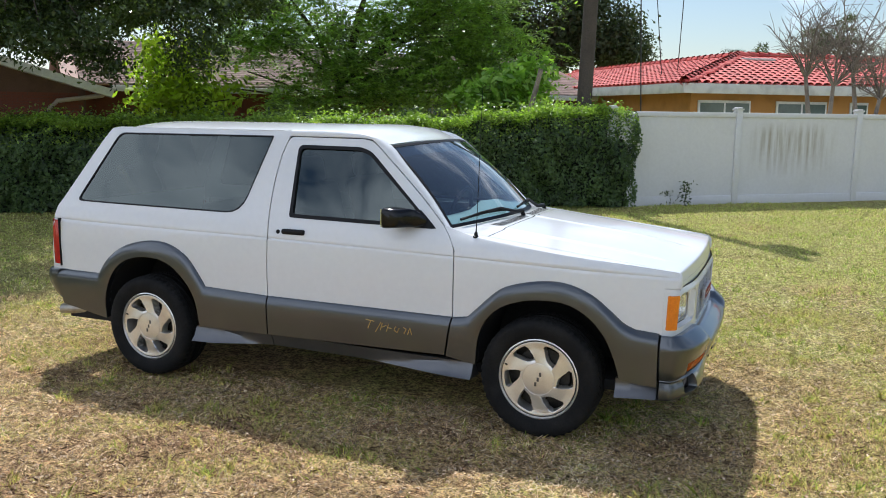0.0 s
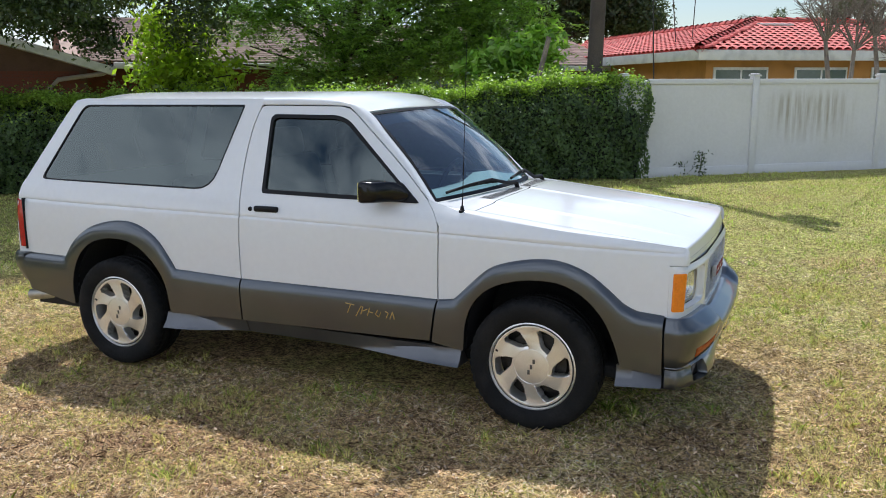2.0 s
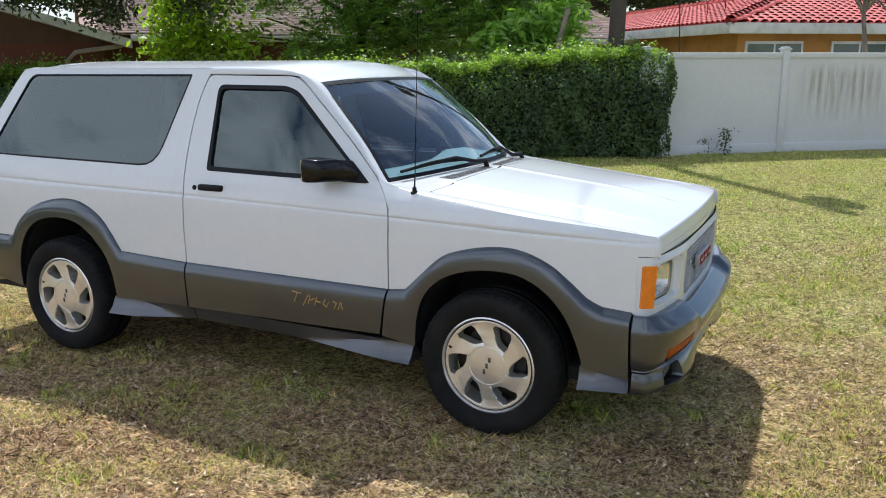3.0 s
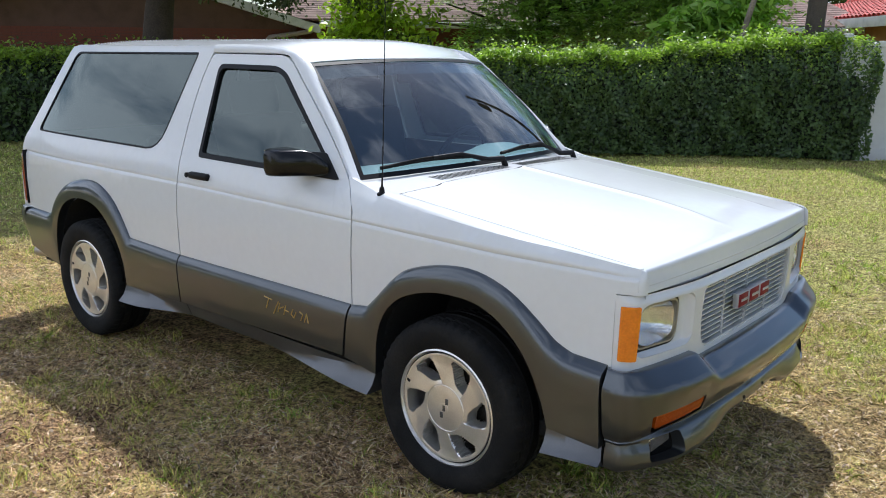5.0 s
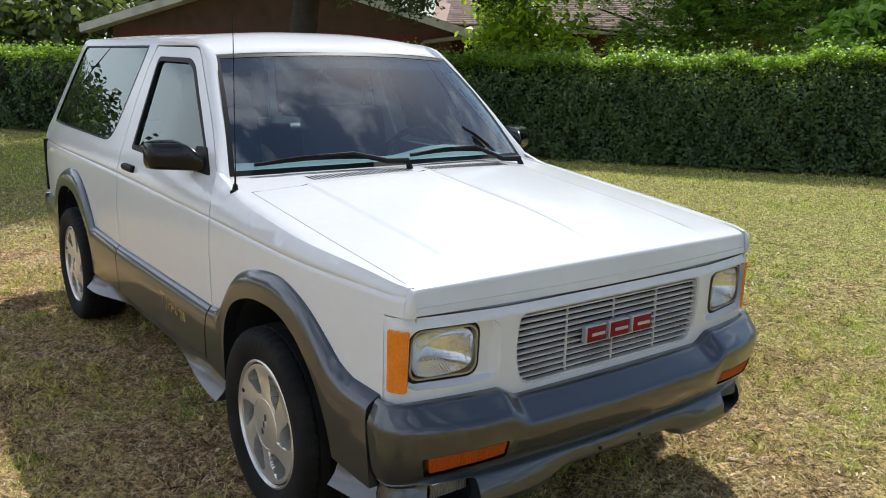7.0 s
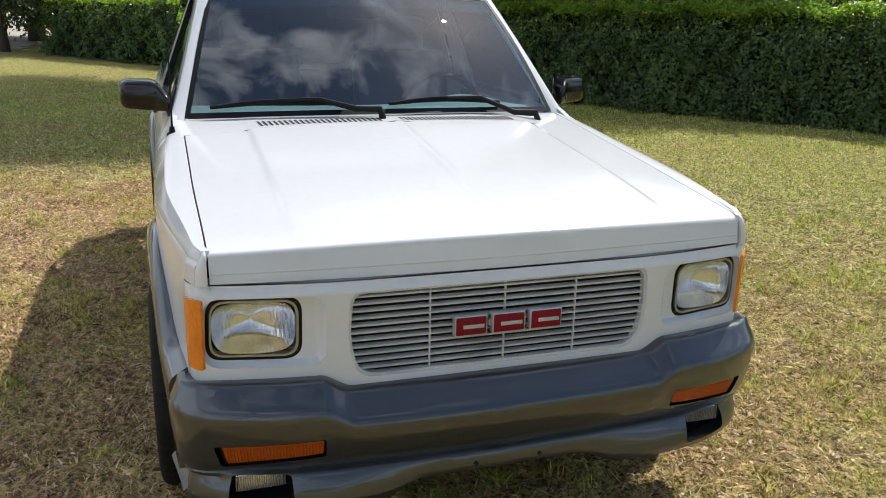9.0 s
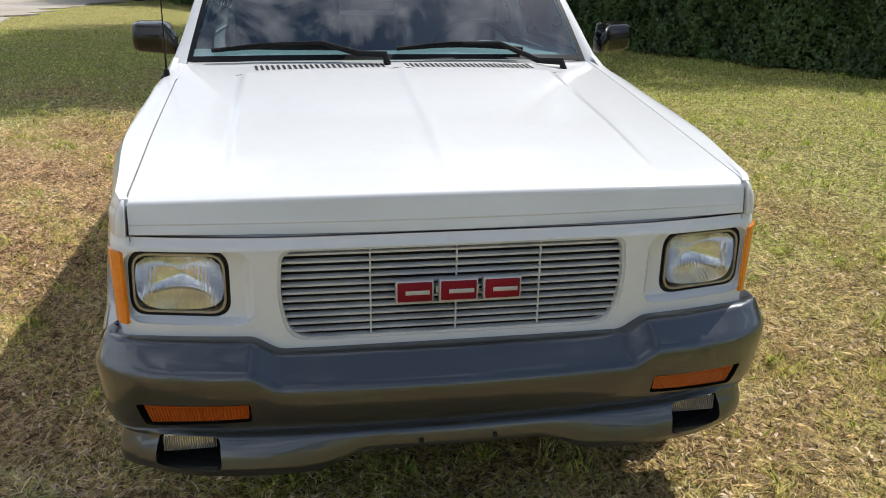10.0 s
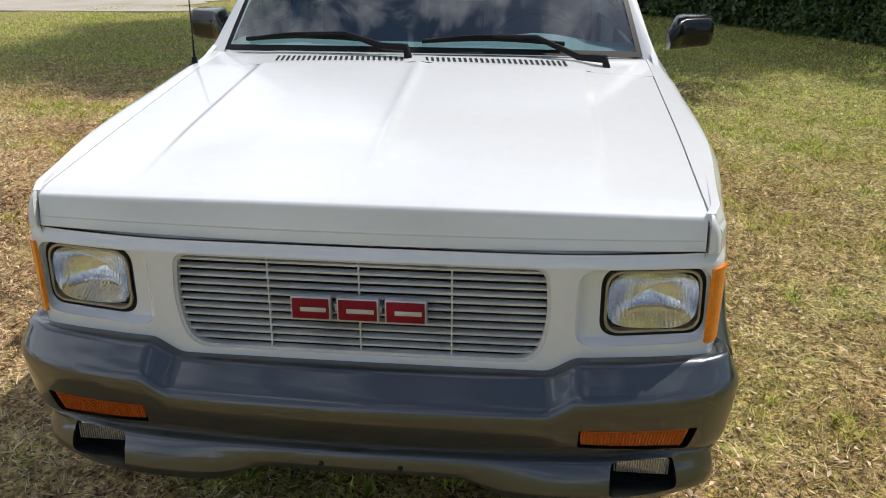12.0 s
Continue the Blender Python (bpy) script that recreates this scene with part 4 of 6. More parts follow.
part("rear_window", outward(bm, (0, 0, 0.5)), glass("dark_rear_glass", (0.06, 0.07, 0.07)), tailgate).visible_shadow = False
bm = bmesh.new()
tube(bm, [(-1.75, -0.66, 0.335), (-1.95, -0.69, 0.335), (-2.15, -0.735, 0.322)], 0.034, 12, False)
tube(bm, [(-2.15, -0.735, 0.322), (-1.95, -0.69, 0.335)], 0.030, 12, False)
part("exhaust_tip", bm, LAMP_RIM, car)

# floor pan and firewall
bm = boxed(-2.10, -0.72, 0.27, 1.90, 0.72, 0.33, 0.01)
part("floor_pan", bm, DARK, car)
part("firewall", boxed(0.78, -0.70, 0.30, 0.81, 0.70, 1.02), DARK, car)
part("radiator", boxed(1.78, -0.44, 0.33, 1.90, 0.44, 0.83), DARK, car)


# wheels
def tyre_profile():
    return [(0.205, -0.085), (0.212, -0.098), (0.240, -0.114), (0.275, -0.119), (0.300, -0.114), (0.314, -0.102), (0.320, -0.088),
            (0.322, -0.070), (0.315, -0.068), (0.315, -0.060), (0.3225, -0.058), (0.3235, -0.030), (0.316, -0.028), (0.316, -0.018), (0.324, -0.016), (0.324, 0.016)]


def build_wheel(x, s):
    y = s * 0.745
    hub = (x, y, WHEEL_Z)
    half = tyre_profile()
    prof = [(r, s * -d) for r, d in half] + [(r, s * d) for r, d in half[::-1]]
    bm = bmesh.new()
    rows = []
    count = 144
    for i in range(count):
        a = 2 * math.pi * i / count
        groove = i % 3 == 0
        row = []
        for r, d in prof:
            rr = r - (0.007 if groove and r > 0.3125 and abs(d) > 0.03 else 0)
            row.append((x + rr * math.cos(a), y + d, WHEEL_Z + rr * math.sin(a)))
        rows.append(row)
    loft(bm, rows, close_v=True)
    bmesh.ops.recalc_face_normals(bm, faces=bm.faces[:])
    wheel = thing_part("wheel", car)
    part("tyre", bm, RUBBER, wheel, "black road tyre", sharp=50)
    # rim face: polar grid with six swept openings
    rings = [0.0, 0.012, 0.03, 0.055, 0.075, 0.083, 0.0845, 0.0865, 0.092, 0.097, 0.1005, 0.1045, 0.109, 0.114, 0.120, 0.127, 0.135, 0.143, 0.151, 0.159, 0.167, 0.174, 0.180, 0.1855, 0.190, 0.195, 0.199, 0.2005, 0.203, 0.210, 0.214, 0.2155]
    face = lambda r: float(np.interp(r, [0, 0.055, 0.083, 0.0845, 0.0865, 0.12, 0.16, 0.185, 0.195, 0.199, 0.2005, 0.203, 0.2085, 0.2155], [0.103, 0.101, 0.098, 0.096, 0.0975, 0.093, 0.092, 0.096, 0.098, 0.097, 0.088, 0.089, 0.104, 0.100]))
    count = 240

    def is_open(r, a):
        k = (r - 0.100) / 0.086
        if not 0 < k < 1:
            return False
        deg = (math.degrees(a) - 39) % 60
        return 15 * k + 3 * (1 - k) ** 4 < deg < 9 + 36 * k**0.28 - 5 * max(0, k - 0.85) / 0.15

    bm = bmesh.new()
    grid = []
    for i in range(count):
        a = 2 * math.pi * i / count
        row = []
        for r in rings:
            k = max(0.0, min(1.0, (r - 0.088) / 0.10))
            turn = ((math.degrees(a) - 39 - 15 * k) % 60) / 60
            blade = 0.012 * (turn - 0.5) * math.sin(math.pi * k)
            row.append(bm.verts.new((x + r * math.cos(a), y + s * (face(r) + blade), WHEEL_Z + r * math.sin(a))))
        grid.append(row)
    for i in range(count):
        for j in range(1, len(rings) - 1):
            if is_open((rings[j] + rings[j + 1]) / 2, 2 * math.pi * (i + 0.5) / count):
                continue
            bm.faces.new([grid[i][j], grid[(i + 1) % count][j], grid[(i + 1) % count][j + 1], grid[i][j + 1]])
    centre = [grid[i][1] for i in range(count)]
    bm.faces.new(centre)
    for v in [v for v in bm.verts if not v.link_faces]:
        bm.verts.remove(v)
    edges = [e for e in bm.edges if len(e.link_faces) == 1]
    for v in bmesh.ops.extrude_edge_only(bm, edges=edges)["geom"]:
        if isinstance(v, bmesh.types.BMVert):
            v.co.y -= s * 0.055
    bmesh.ops.recalc_face_normals(bm, faces=bm.faces[:])
    part("rim", bm, ALLOY, wheel, "silver six-vane alloy rim", sharp=32)
    bm = bmesh.new()
    lathe(bm, [(0.2155, s * 0.100), (0.216, s * 0.088), (0.206, s * 0.08), (0.200, s * 0.02), (0.200, -s * 0.09)], hub, 64)
    part("rim_barrel", bm, ALLOY, wheel)
    # dark ring laid in the rim's groove to paint its shade
    bm = bmesh.new()
    lathe(bm, [(0.1995, s * 0.0925), (0.2042, s * 0.0925)], hub, 64)
    part("rim_groove_shade", bm, DARK, wheel)
    bm = bmesh.new()
    lathe(bm, [(0.0, s * 0.020), (0.15, s * 0.020), (0.152, -s * 0.02), (0.198, -s * 0.02)], hub, 40)
    part("brake_disc", bm, material_dark_steel, wheel)
    bm = bmesh.new()
    lathe(bm, [(0.0, s * 0.1040), (0.018, s * 0.1036), (0.020, s * 0.100)], hub, 32)
    cap = part("hub_cap", bm, ALLOY, wheel)
    for k, (du, w) in enumerate(((-0.030, 0.010), (0.0, 0.012), (0.030, 0.010))):
        ang = 1.15
        cx, cz = x + du * math.cos(ang), WHEEL_Z + du * math.sin(ang)
        part("cap_mark", boxed(cx - 0.006, y + s * 0.1015, cz - 0.011, cx + 0.006, y + s * 0.1050, cz + 0.011, 0.001), SKIRT, wheel)
    bm = bmesh.new()
    tube(bm, [(x - 0.182, y + s * 0.095, WHEEL_Z + 0.062), (x - 0.170, y + s * 0.098, WHEEL_Z + 0.056)], 0.005, 8)
    part("valve", bm, TRIM, wheel)


def thing_part(name, parent):
    ob = new(name)
    ob.parent = parent
    return ob


material_dark_steel = material("brake_steel", (0.05, 0.045, 0.04), 0.5, 0.7, 0.3, 20, 120)
for wx in WHEEL_X:
    for s in (-1, 1):
        build_wheel(wx, s)

# door mirrors
for s in (-1, 1):
    bm = bmesh.new()
    rows = []
    for k, (y, x0, x1, z0, z1) in enumerate(((0.790, 0.500, 0.600, 1.062, 1.130), (0.812, 0.450, 0.585, 1.060, 1.155), (0.828, 0.412, 0.560, 1.058, 1.170), (0.850, 0.402, 0.535, 1.058, 1.176), (0.930, 0.398, 0.500, 1.062, 1.176), (0.948, 0.400, 0.488, 1.067, 1.172), (0.956, 0.405, 0.465, 1.080, 1.160))):
        pts = rounded([(x0, z0), (x1 - 0.012, z0 + 0.008), (x1, (z0 + z1) / 2), (x1 - 0.012, z1 - 0.008), (x0, z1)], 0.018, 4)
        rows.append([(px, s * y + 0.028, pz) for px, pz in pts])
    g = loft(bm, rows, close_u=True)
    bm.faces.new(g[0])
    bm.faces.new(g[-1])
    bmesh.ops.recalc_face_normals(bm, faces=bm.faces[:])
    mir = part("door_mirror", bm, GLOSS_BLACK, car, "gloss black door mirror", sharp=45)
    part("mirror_glass", boxed(0.392, s * 0.845 + 0.028, 1.070, 0.3985, s * 0.940 + 0.028, 1.166), MIRROR, mir)
    bm = sheet(rounded([(0.655, 1.060), (0.45, 1.060), (0.46, 1.15), (0.548, 1.153)], 0.006), [], side_place(s, 0.006), [], [], (), 0.012, (0, -s, 0))
    part("mirror_mount", bm, TRIM, mir)

# wipers, aerial
for s, px, py, tip in ((0, 0.925, -0.040, (0.745, -0.50)), (1, 0.880, 0.585, (0.845, 0.06))):
    bm = bmesh.new()
    hz = hood_z(0.95, py) + 0.012
    tx, ty = tip
    pk = lambda y: screen(0.93, y / 0.714)
    mids = [Vector((px, py, hz - 0.02)), Vector((px - 0.01, py - 0.01, hz + 0.018)), Vector((px - 0.03, py - 0.09, hz + 0.020)), pk(py - 0.22) + Vector((0.012, 0, 0.022)), pk(py - 0.36) + Vector((0.010, 0, 0.020))]
    tube(bm, mids, [0.014, 0.014, 0.011, 0.008, 0.007], 8)
    wiper = part("wiper", bm, TRIM, car, "black windscreen wiper")
    bm = bmesh.new()
    pts = [screen(0.945 - 0.02 * math.sin(math.pi * k), (py - 0.13 - 0.46 * k) / 0.714) + Vector((0.006, 0, 0.010)) for k in np.linspace(0, 1, 9)]
    tube(bm, pts, 0.0075, 6)
    pts = [p + Vector((0.005, 0, 0.010 * math.sin(math.pi * i / 8))) for i, p in enumerate(pts)]
    tube(bm, pts, 0.004, 6)
    part("blade", bm, RUBBER, wiper)
aerial = bmesh.new()
lathe(aerial, [(0.0, 0.03), (0.008, 0.03), (0.011, 0.012), (0.018, 0.008), (0.019, -0.006)], (0.885, -0.757, 1.026), 14, "z")
aerial = part("aerial_base", aerial, TRIM, car)
bm = bmesh.new()
tube(bm, [(0.885, -0.757, 1.05), (0.888, -0.755, 1.12), (0.905, -0.748, 1.83)], [0.0045, 0.0022, 0.0013], 6)
part("aerial", bm, TRIM, aerial, "thin black whip aerial")

# script on the door cladding as plain gold strokes
plate = None
STROKES = [((0.00, 0.050), (0.050, 0.046)), ((0.030, 0.048), (0.012, 0.0)), ((0.055, 0.046), (0.066, 0.024)), ((0.090, 0.048), (0.058, -0.012)), ((0.098, 0.044), (0.086, 0.002)), ((0.100, 0.044), (0.122, 0.034)), ((0.122, 0.034), (0.096, 0.020)),
           ((0.134, 0.042), (0.122, 0.0)), ((0.158, 0.042), (0.146, 0.0)), ((0.128, 0.022), (0.152, 0.020)), ((0.166, 0.014), (0.178, 0.038)), ((0.178, 0.038), (0.196, 0.030)), ((0.196, 0.030), (0.184, 0.002)), ((0.184, 0.002), (0.166, 0.014)),
           ((0.206, 0.014), (0.218, 0.038)), ((0.218, 0.038), (0.236, 0.030)), ((0.236, 0.030), (0.224, 0.002)), ((0.224, 0.002), (0.206, 0.014)), ((0.244, 0.0), (0.258, 0.040)), ((0.258, 0.040), (0.268, 0.002)), ((0.268, 0.002), (0.286, 0.044))]
STROKES = [q for i, q in enumerate(STROKES) if i % 3 != 2]
for a, b in STROKES:
    ends = []
    for dx, dz in (a, b):
        x0, z0 = 0.268 + dx * 1.06, 0.470 + dz + 0.012 * (1 - dx / 0.29)
        ends.append((x0, -(body_y(x0, 0.5) + 0.002 + 0.65 * float(np.interp(0.597 - z0, [0.085, 0.13, 0.30], [0.045, 0.045, 0.028])) + 0.001), z0))
    bm = bmesh.new()
    tube(bm, ends, 0.0026, 5)
    ob = part("script_stroke", bm, GOLD, plate or car)
    if plate is None:
        plate = tagged(ob, "gold strokes of an emblem on the door cladding")

# cabin: dashboard, steering wheel, seats
bm = bmesh.new()
rows = []
for x, z in ((0.86, 1.066), (0.80, 1.082), (0.62, 1.085), (0.52, 1.070), (0.46, 1.02), (0.46, 0.80), (0.52, 0.62)):
    rows.append([(x - (0.17 if x > 0.75 else 0.08) * (y / 0.7) ** 2, y, z + 0.035 * math.exp(-(((y - 0.36) / 0.16) ** 2)) * (0.4 < x < 0.7)) for y in np.linspace(-0.70, 0.70, 21)])
loft(bm, rows)
dash = part("dashboard", bm, DASH, car, "grey-green dashboard")
bm = bmesh.new()
ring = [(0.34 + 0.055 * math.sin(a), 0.36 + 0.185 * math.cos(a), 1.00 + 0.175 * math.sin(a)) for a in np.linspace(0, 2 * math.pi, 33)]
tube(bm, ring, 0.014, 8, False)
for a in (0.2, math.pi - 0.2, -math.pi / 2):
    tube(bm, [(0.36, 0.36, 0.99), (0.34 + 0.055 * math.sin(a), 0.36 + 0.185 * math.cos(a), 1.00 + 0.175 * math.sin(a))], 0.012, 6)
lathe(bm, [(0, -0.03), (0.05, -0.02), (0.055, 0.03)], (0.365, 0.36, 0.99), 16, "x")
tube(bm, [(0.38, 0.36, 0.985), (0.55, 0.36, 0.90)], 0.03, 8)
part("steering_wheel", bm, TRIM, car)


def seat(y, x, w):
    ob = part("seat", boxed(x - 0.02, y - w, 0.55, x + 0.48, y + w, 0.70, 0.05, 3), SEAT, car, "grey leather seat")
    bm = boxed(-0.07, -w + 0.01, 0.0, 0.06, w - 0.01, 0.60, 0.045, 3)
    for v in bm.verts:
        v.co = Matrix.Rotation(radians(-14), 3, "Y") @ v.co + Vector((x, y, 0.66))
    part("backrest", bm, SEAT, ob)
    bm = boxed(-0.05, -0.13, 0.0, 0.05, 0.13, 0.17, 0.04, 3)
    for v in bm.verts:
        v.co = Matrix.Rotation(radians(-10), 3, "Y") @ v.co + Vector((x - 0.15, y, 1.235))
    part("headrest", bm, SEAT, ob)


seat(-0.37, -0.22, 0.25)
seat(0.37, -0.22, 0.25)
bm = boxed(-0.95, -0.60, 0.55, -0.50, 0.60, 0.68, 0.05, 3)
bench = part("rear_bench", bm, SEAT, car)
part("bench_back", boxed(-1.08, -0.60, 0.62, -0.95, 0.60, 1.10, 0.05, 3), SEAT, bench)
bm = boxed(0.345, -0.06, 1.405, 0.372, 0.18, 1.462, 0.012, 3)
for v in bm.verts:
    v.co.y -= 0.06
part("inside_mirror", bm, TRIM, car)


# ---- the lawn and what stands round it ----
rng = np.random.default_rng(7)
HEDGE_A, HEDGE_WAY = Vector((-0.40, 10.75, 0)), Vector((-0.818, -0.575, 0))
HEDGE_BACK = Vector((-0.575, 0.818, 0))


def lawn_material(name, tones=None):
    m = bpy.data.materials.new(name)
    m.use_nodes = True
    n, l = m.node_tree.nodes, m.node_tree.links
    b = n["Principled BSDF"]
    b.inputs["Roughness"].default_value = 0.85
    b.inputs["Specular IOR Level"].default_value = 0.2
    co = n.new("ShaderNodeTexCoord")

    def tex(scale, detail, rough=0.6):
        t = n.new("ShaderNodeTexNoise")
        t.inputs["Scale"].default_value, t.inputs["Detail"].default_value, t.inputs["Roughness"].default_value = scale, detail, rough
        l.new(co.outputs["Object"], t.inputs["Vector"])
        return t.outputs["Fac"]

    def ramp(fac, *stops):
        r = n.new("ShaderNodeValToRGB")
        for i, (p, c) in enumerate(stops):
            e = r.color_ramp.elements[i] if i < 2 else r.color_ramp.elements.new(p)
            e.position, e.color = p, (*c, 1)
        l.new(fac, r.inputs["Fac"])
        return r.outputs["Color"]

    def mixed(fac, a, c, kind="MIX"):
        x = n.new("ShaderNodeMix")
        x.data_type, x.blend_type = "RGBA", kind
        if isinstance(fac, float):
            x.inputs["Factor"].default_value = fac
        else:
            l.new(fac, x.inputs["Factor"])
        l.new(a, x.inputs[6])
        l.new(c, x.inputs[7])
        return x.outputs[2]

    patch = tex(0.85, 6.0, 0.66)
    if tones:
        info = n.new("ShaderNodeNewGeometry")
        add = n.new("ShaderNodeMath")
        add.operation = "MULTIPLY_ADD"
        add.inputs[1].default_value = 0.75
        l.new(info.outputs["Random Per Island"], add.inputs[0])
        sub = n.new("ShaderNodeMath")
        sub.operation = "MULTIPLY_ADD"
        l.new(patch, sub.inputs[0])
        sub.inputs[1].default_value, sub.inputs[2].default_value = 1.9, -0.82
        l.new(sub.outputs["Value"], add.inputs[2])
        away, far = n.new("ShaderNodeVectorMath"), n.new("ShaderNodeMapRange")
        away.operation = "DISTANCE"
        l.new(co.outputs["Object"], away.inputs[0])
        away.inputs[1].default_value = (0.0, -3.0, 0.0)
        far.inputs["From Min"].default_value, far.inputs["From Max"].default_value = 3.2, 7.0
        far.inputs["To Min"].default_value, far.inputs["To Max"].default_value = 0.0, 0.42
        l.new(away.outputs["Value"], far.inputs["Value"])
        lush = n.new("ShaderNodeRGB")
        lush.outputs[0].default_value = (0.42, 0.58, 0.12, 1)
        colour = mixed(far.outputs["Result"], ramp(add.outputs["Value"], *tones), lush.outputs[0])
        # noise darkens blades in patches, painting shaded gaps between clumps
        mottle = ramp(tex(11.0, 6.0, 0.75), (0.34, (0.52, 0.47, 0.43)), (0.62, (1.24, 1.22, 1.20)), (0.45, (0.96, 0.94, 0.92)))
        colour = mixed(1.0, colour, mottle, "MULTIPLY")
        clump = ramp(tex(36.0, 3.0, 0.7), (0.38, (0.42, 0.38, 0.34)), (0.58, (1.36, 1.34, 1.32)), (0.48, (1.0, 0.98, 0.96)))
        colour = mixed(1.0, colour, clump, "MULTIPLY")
        l.new(colour, b.inputs["Base Color"])
        tl, mx = n.new("ShaderNodeBsdfTranslucent"), n.new("ShaderNodeMixShader")
        l.new(colour, tl.inputs["Color"])
        mx.inputs["Fac"].default_value = 0.36
        l.new(b.outputs["BSDF"], mx.inputs[1])
        l.new(tl.outputs["BSDF"], mx.inputs[2])
        l.new(mx.outputs["Shader"], n["Material Output"].inputs["Surface"])
        return m
    tufts = tex(4.5, 6.0, 0.7)
    fine = tex(60.0, 5.0, 0.75)
    crumbs = tex(170.0, 3.0, 0.6)
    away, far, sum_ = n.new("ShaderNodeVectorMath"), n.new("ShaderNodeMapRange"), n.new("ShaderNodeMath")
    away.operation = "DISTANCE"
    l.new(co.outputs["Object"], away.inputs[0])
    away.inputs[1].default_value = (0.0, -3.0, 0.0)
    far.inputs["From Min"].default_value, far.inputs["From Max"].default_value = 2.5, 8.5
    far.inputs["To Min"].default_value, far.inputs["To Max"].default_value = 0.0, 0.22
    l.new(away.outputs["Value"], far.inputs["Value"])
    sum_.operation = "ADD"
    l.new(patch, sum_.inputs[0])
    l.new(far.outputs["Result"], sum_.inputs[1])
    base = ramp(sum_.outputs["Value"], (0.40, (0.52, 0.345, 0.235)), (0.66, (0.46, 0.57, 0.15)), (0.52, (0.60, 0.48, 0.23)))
    second = ramp(tufts, (0.36, (0.22, 0.14, 0.095)), (0.66, (0.30, 0.32, 0.09)), (0.50, (0.58, 0.46, 0.28)))
    col = mixed(0.5, base, second)
    # dark noise: brown soil, with the shade between tufts painted in
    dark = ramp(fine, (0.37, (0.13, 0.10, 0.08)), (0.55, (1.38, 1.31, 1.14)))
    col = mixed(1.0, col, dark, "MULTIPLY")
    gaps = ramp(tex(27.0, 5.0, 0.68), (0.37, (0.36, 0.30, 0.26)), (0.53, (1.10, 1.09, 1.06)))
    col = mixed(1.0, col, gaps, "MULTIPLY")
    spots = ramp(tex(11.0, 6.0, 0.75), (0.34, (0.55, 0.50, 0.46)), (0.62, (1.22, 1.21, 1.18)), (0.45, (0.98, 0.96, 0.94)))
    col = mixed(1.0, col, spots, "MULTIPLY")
    l.new(col, b.inputs["Base Color"])
    height = n.new("ShaderNodeMath")
    height.operation = "ADD"
    l.new(fine, height.inputs[0])
    l.new(crumbs, height.inputs[1])
    bump = n.new("ShaderNodeBump")
    bump.inputs["Strength"].default_value, bump.inputs["Distance"].default_value = 0.9, 0.035
    l.new(height.outputs["Value"], bump.inputs["Height"])
    l.new(bump.outputs["Normal"], b.inputs["Normal"])
    return m


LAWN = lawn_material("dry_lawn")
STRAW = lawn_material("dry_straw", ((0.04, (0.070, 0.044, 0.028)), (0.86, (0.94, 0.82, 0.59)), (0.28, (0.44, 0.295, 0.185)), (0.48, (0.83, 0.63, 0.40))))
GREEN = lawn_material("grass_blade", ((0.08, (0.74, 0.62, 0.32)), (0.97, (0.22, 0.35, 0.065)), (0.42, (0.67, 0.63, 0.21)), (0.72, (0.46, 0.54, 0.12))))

# one sheet of ground out to the horizon, finer near the car
axis = np.unique(np.round(np.r_[np.linspace(-26, 26, 131), np.geomspace(27, 1800, 22), -np.geomspace(27, 1800, 22)], 4))


def ground_z(x, y):
    """Gentle unevenness of the lawn."""
    f = np.clip(1.0 - np.hypot(x, y) / 60.0, 0, 1)
    return f * (0.012 * np.sin(x * 1.3 + 0.5) * np.cos(y * 1.1) + 0.008 * np.sin(x * 3.1 + y * 2.3) + 0.006 * np.cos(y * 4.7 - x * 1.9)) - 0.012


gx, gy = np.meshgrid(axis, axis, indexing="ij")
k = len(axis)
verts = np.stack([gx, gy, ground_z(gx, gy)], -1).reshape(-1, 3)
i, j = np.meshgrid(np.arange(k - 1), np.arange(k - 1), indexing="ij")
first = (i * k + j).ravel()
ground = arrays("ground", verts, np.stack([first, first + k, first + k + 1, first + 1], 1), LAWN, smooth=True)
tagged(ground, "dry patchy lawn of straw and green grass", "lawn", kind="structure")


def blades(name, xs, ys, height, width, mat, label, lean=0.55, tufts=None):
    n = len(xs)
    a = rng.uniform(0, 2 * math.pi, n)
    h = height * rng.uniform(0.45, 1.25, n)
    w = width * rng.uniform(0.6, 1.3, n)
    bend = lean * h * rng.uniform(0.2, 1.5, n)
    b2 = rng.uniform(0, 2 * math.pi, n)
    z = ground_z(xs, ys) - 0.004
    base = np.stack([xs, ys, z], 1)
    side = np.stack([np.cos(a), np.sin(a), np.zeros(n)], 1) * w[:, None] / 2
    mid = base + np.stack([np.cos(b2) * bend * 0.35, np.sin(b2) * bend * 0.35, h * 0.6], 1)
    tip = base + np.stack([np.cos(b2) * bend, np.sin(b2) * bend, h], 1)
    v = np.stack([base - side, base + side, mid + side * 0.7, tip, mid - side * 0.7], 1).reshape(-1, 3)
    f = np.arange(n)[:, None] * 5
    ob = arrays(name, v, np.concatenate([f + k for k in (0, 1, 2, 3, 4)], 1), mat)
    return tagged(ob, label, "grass", kind="stuff")


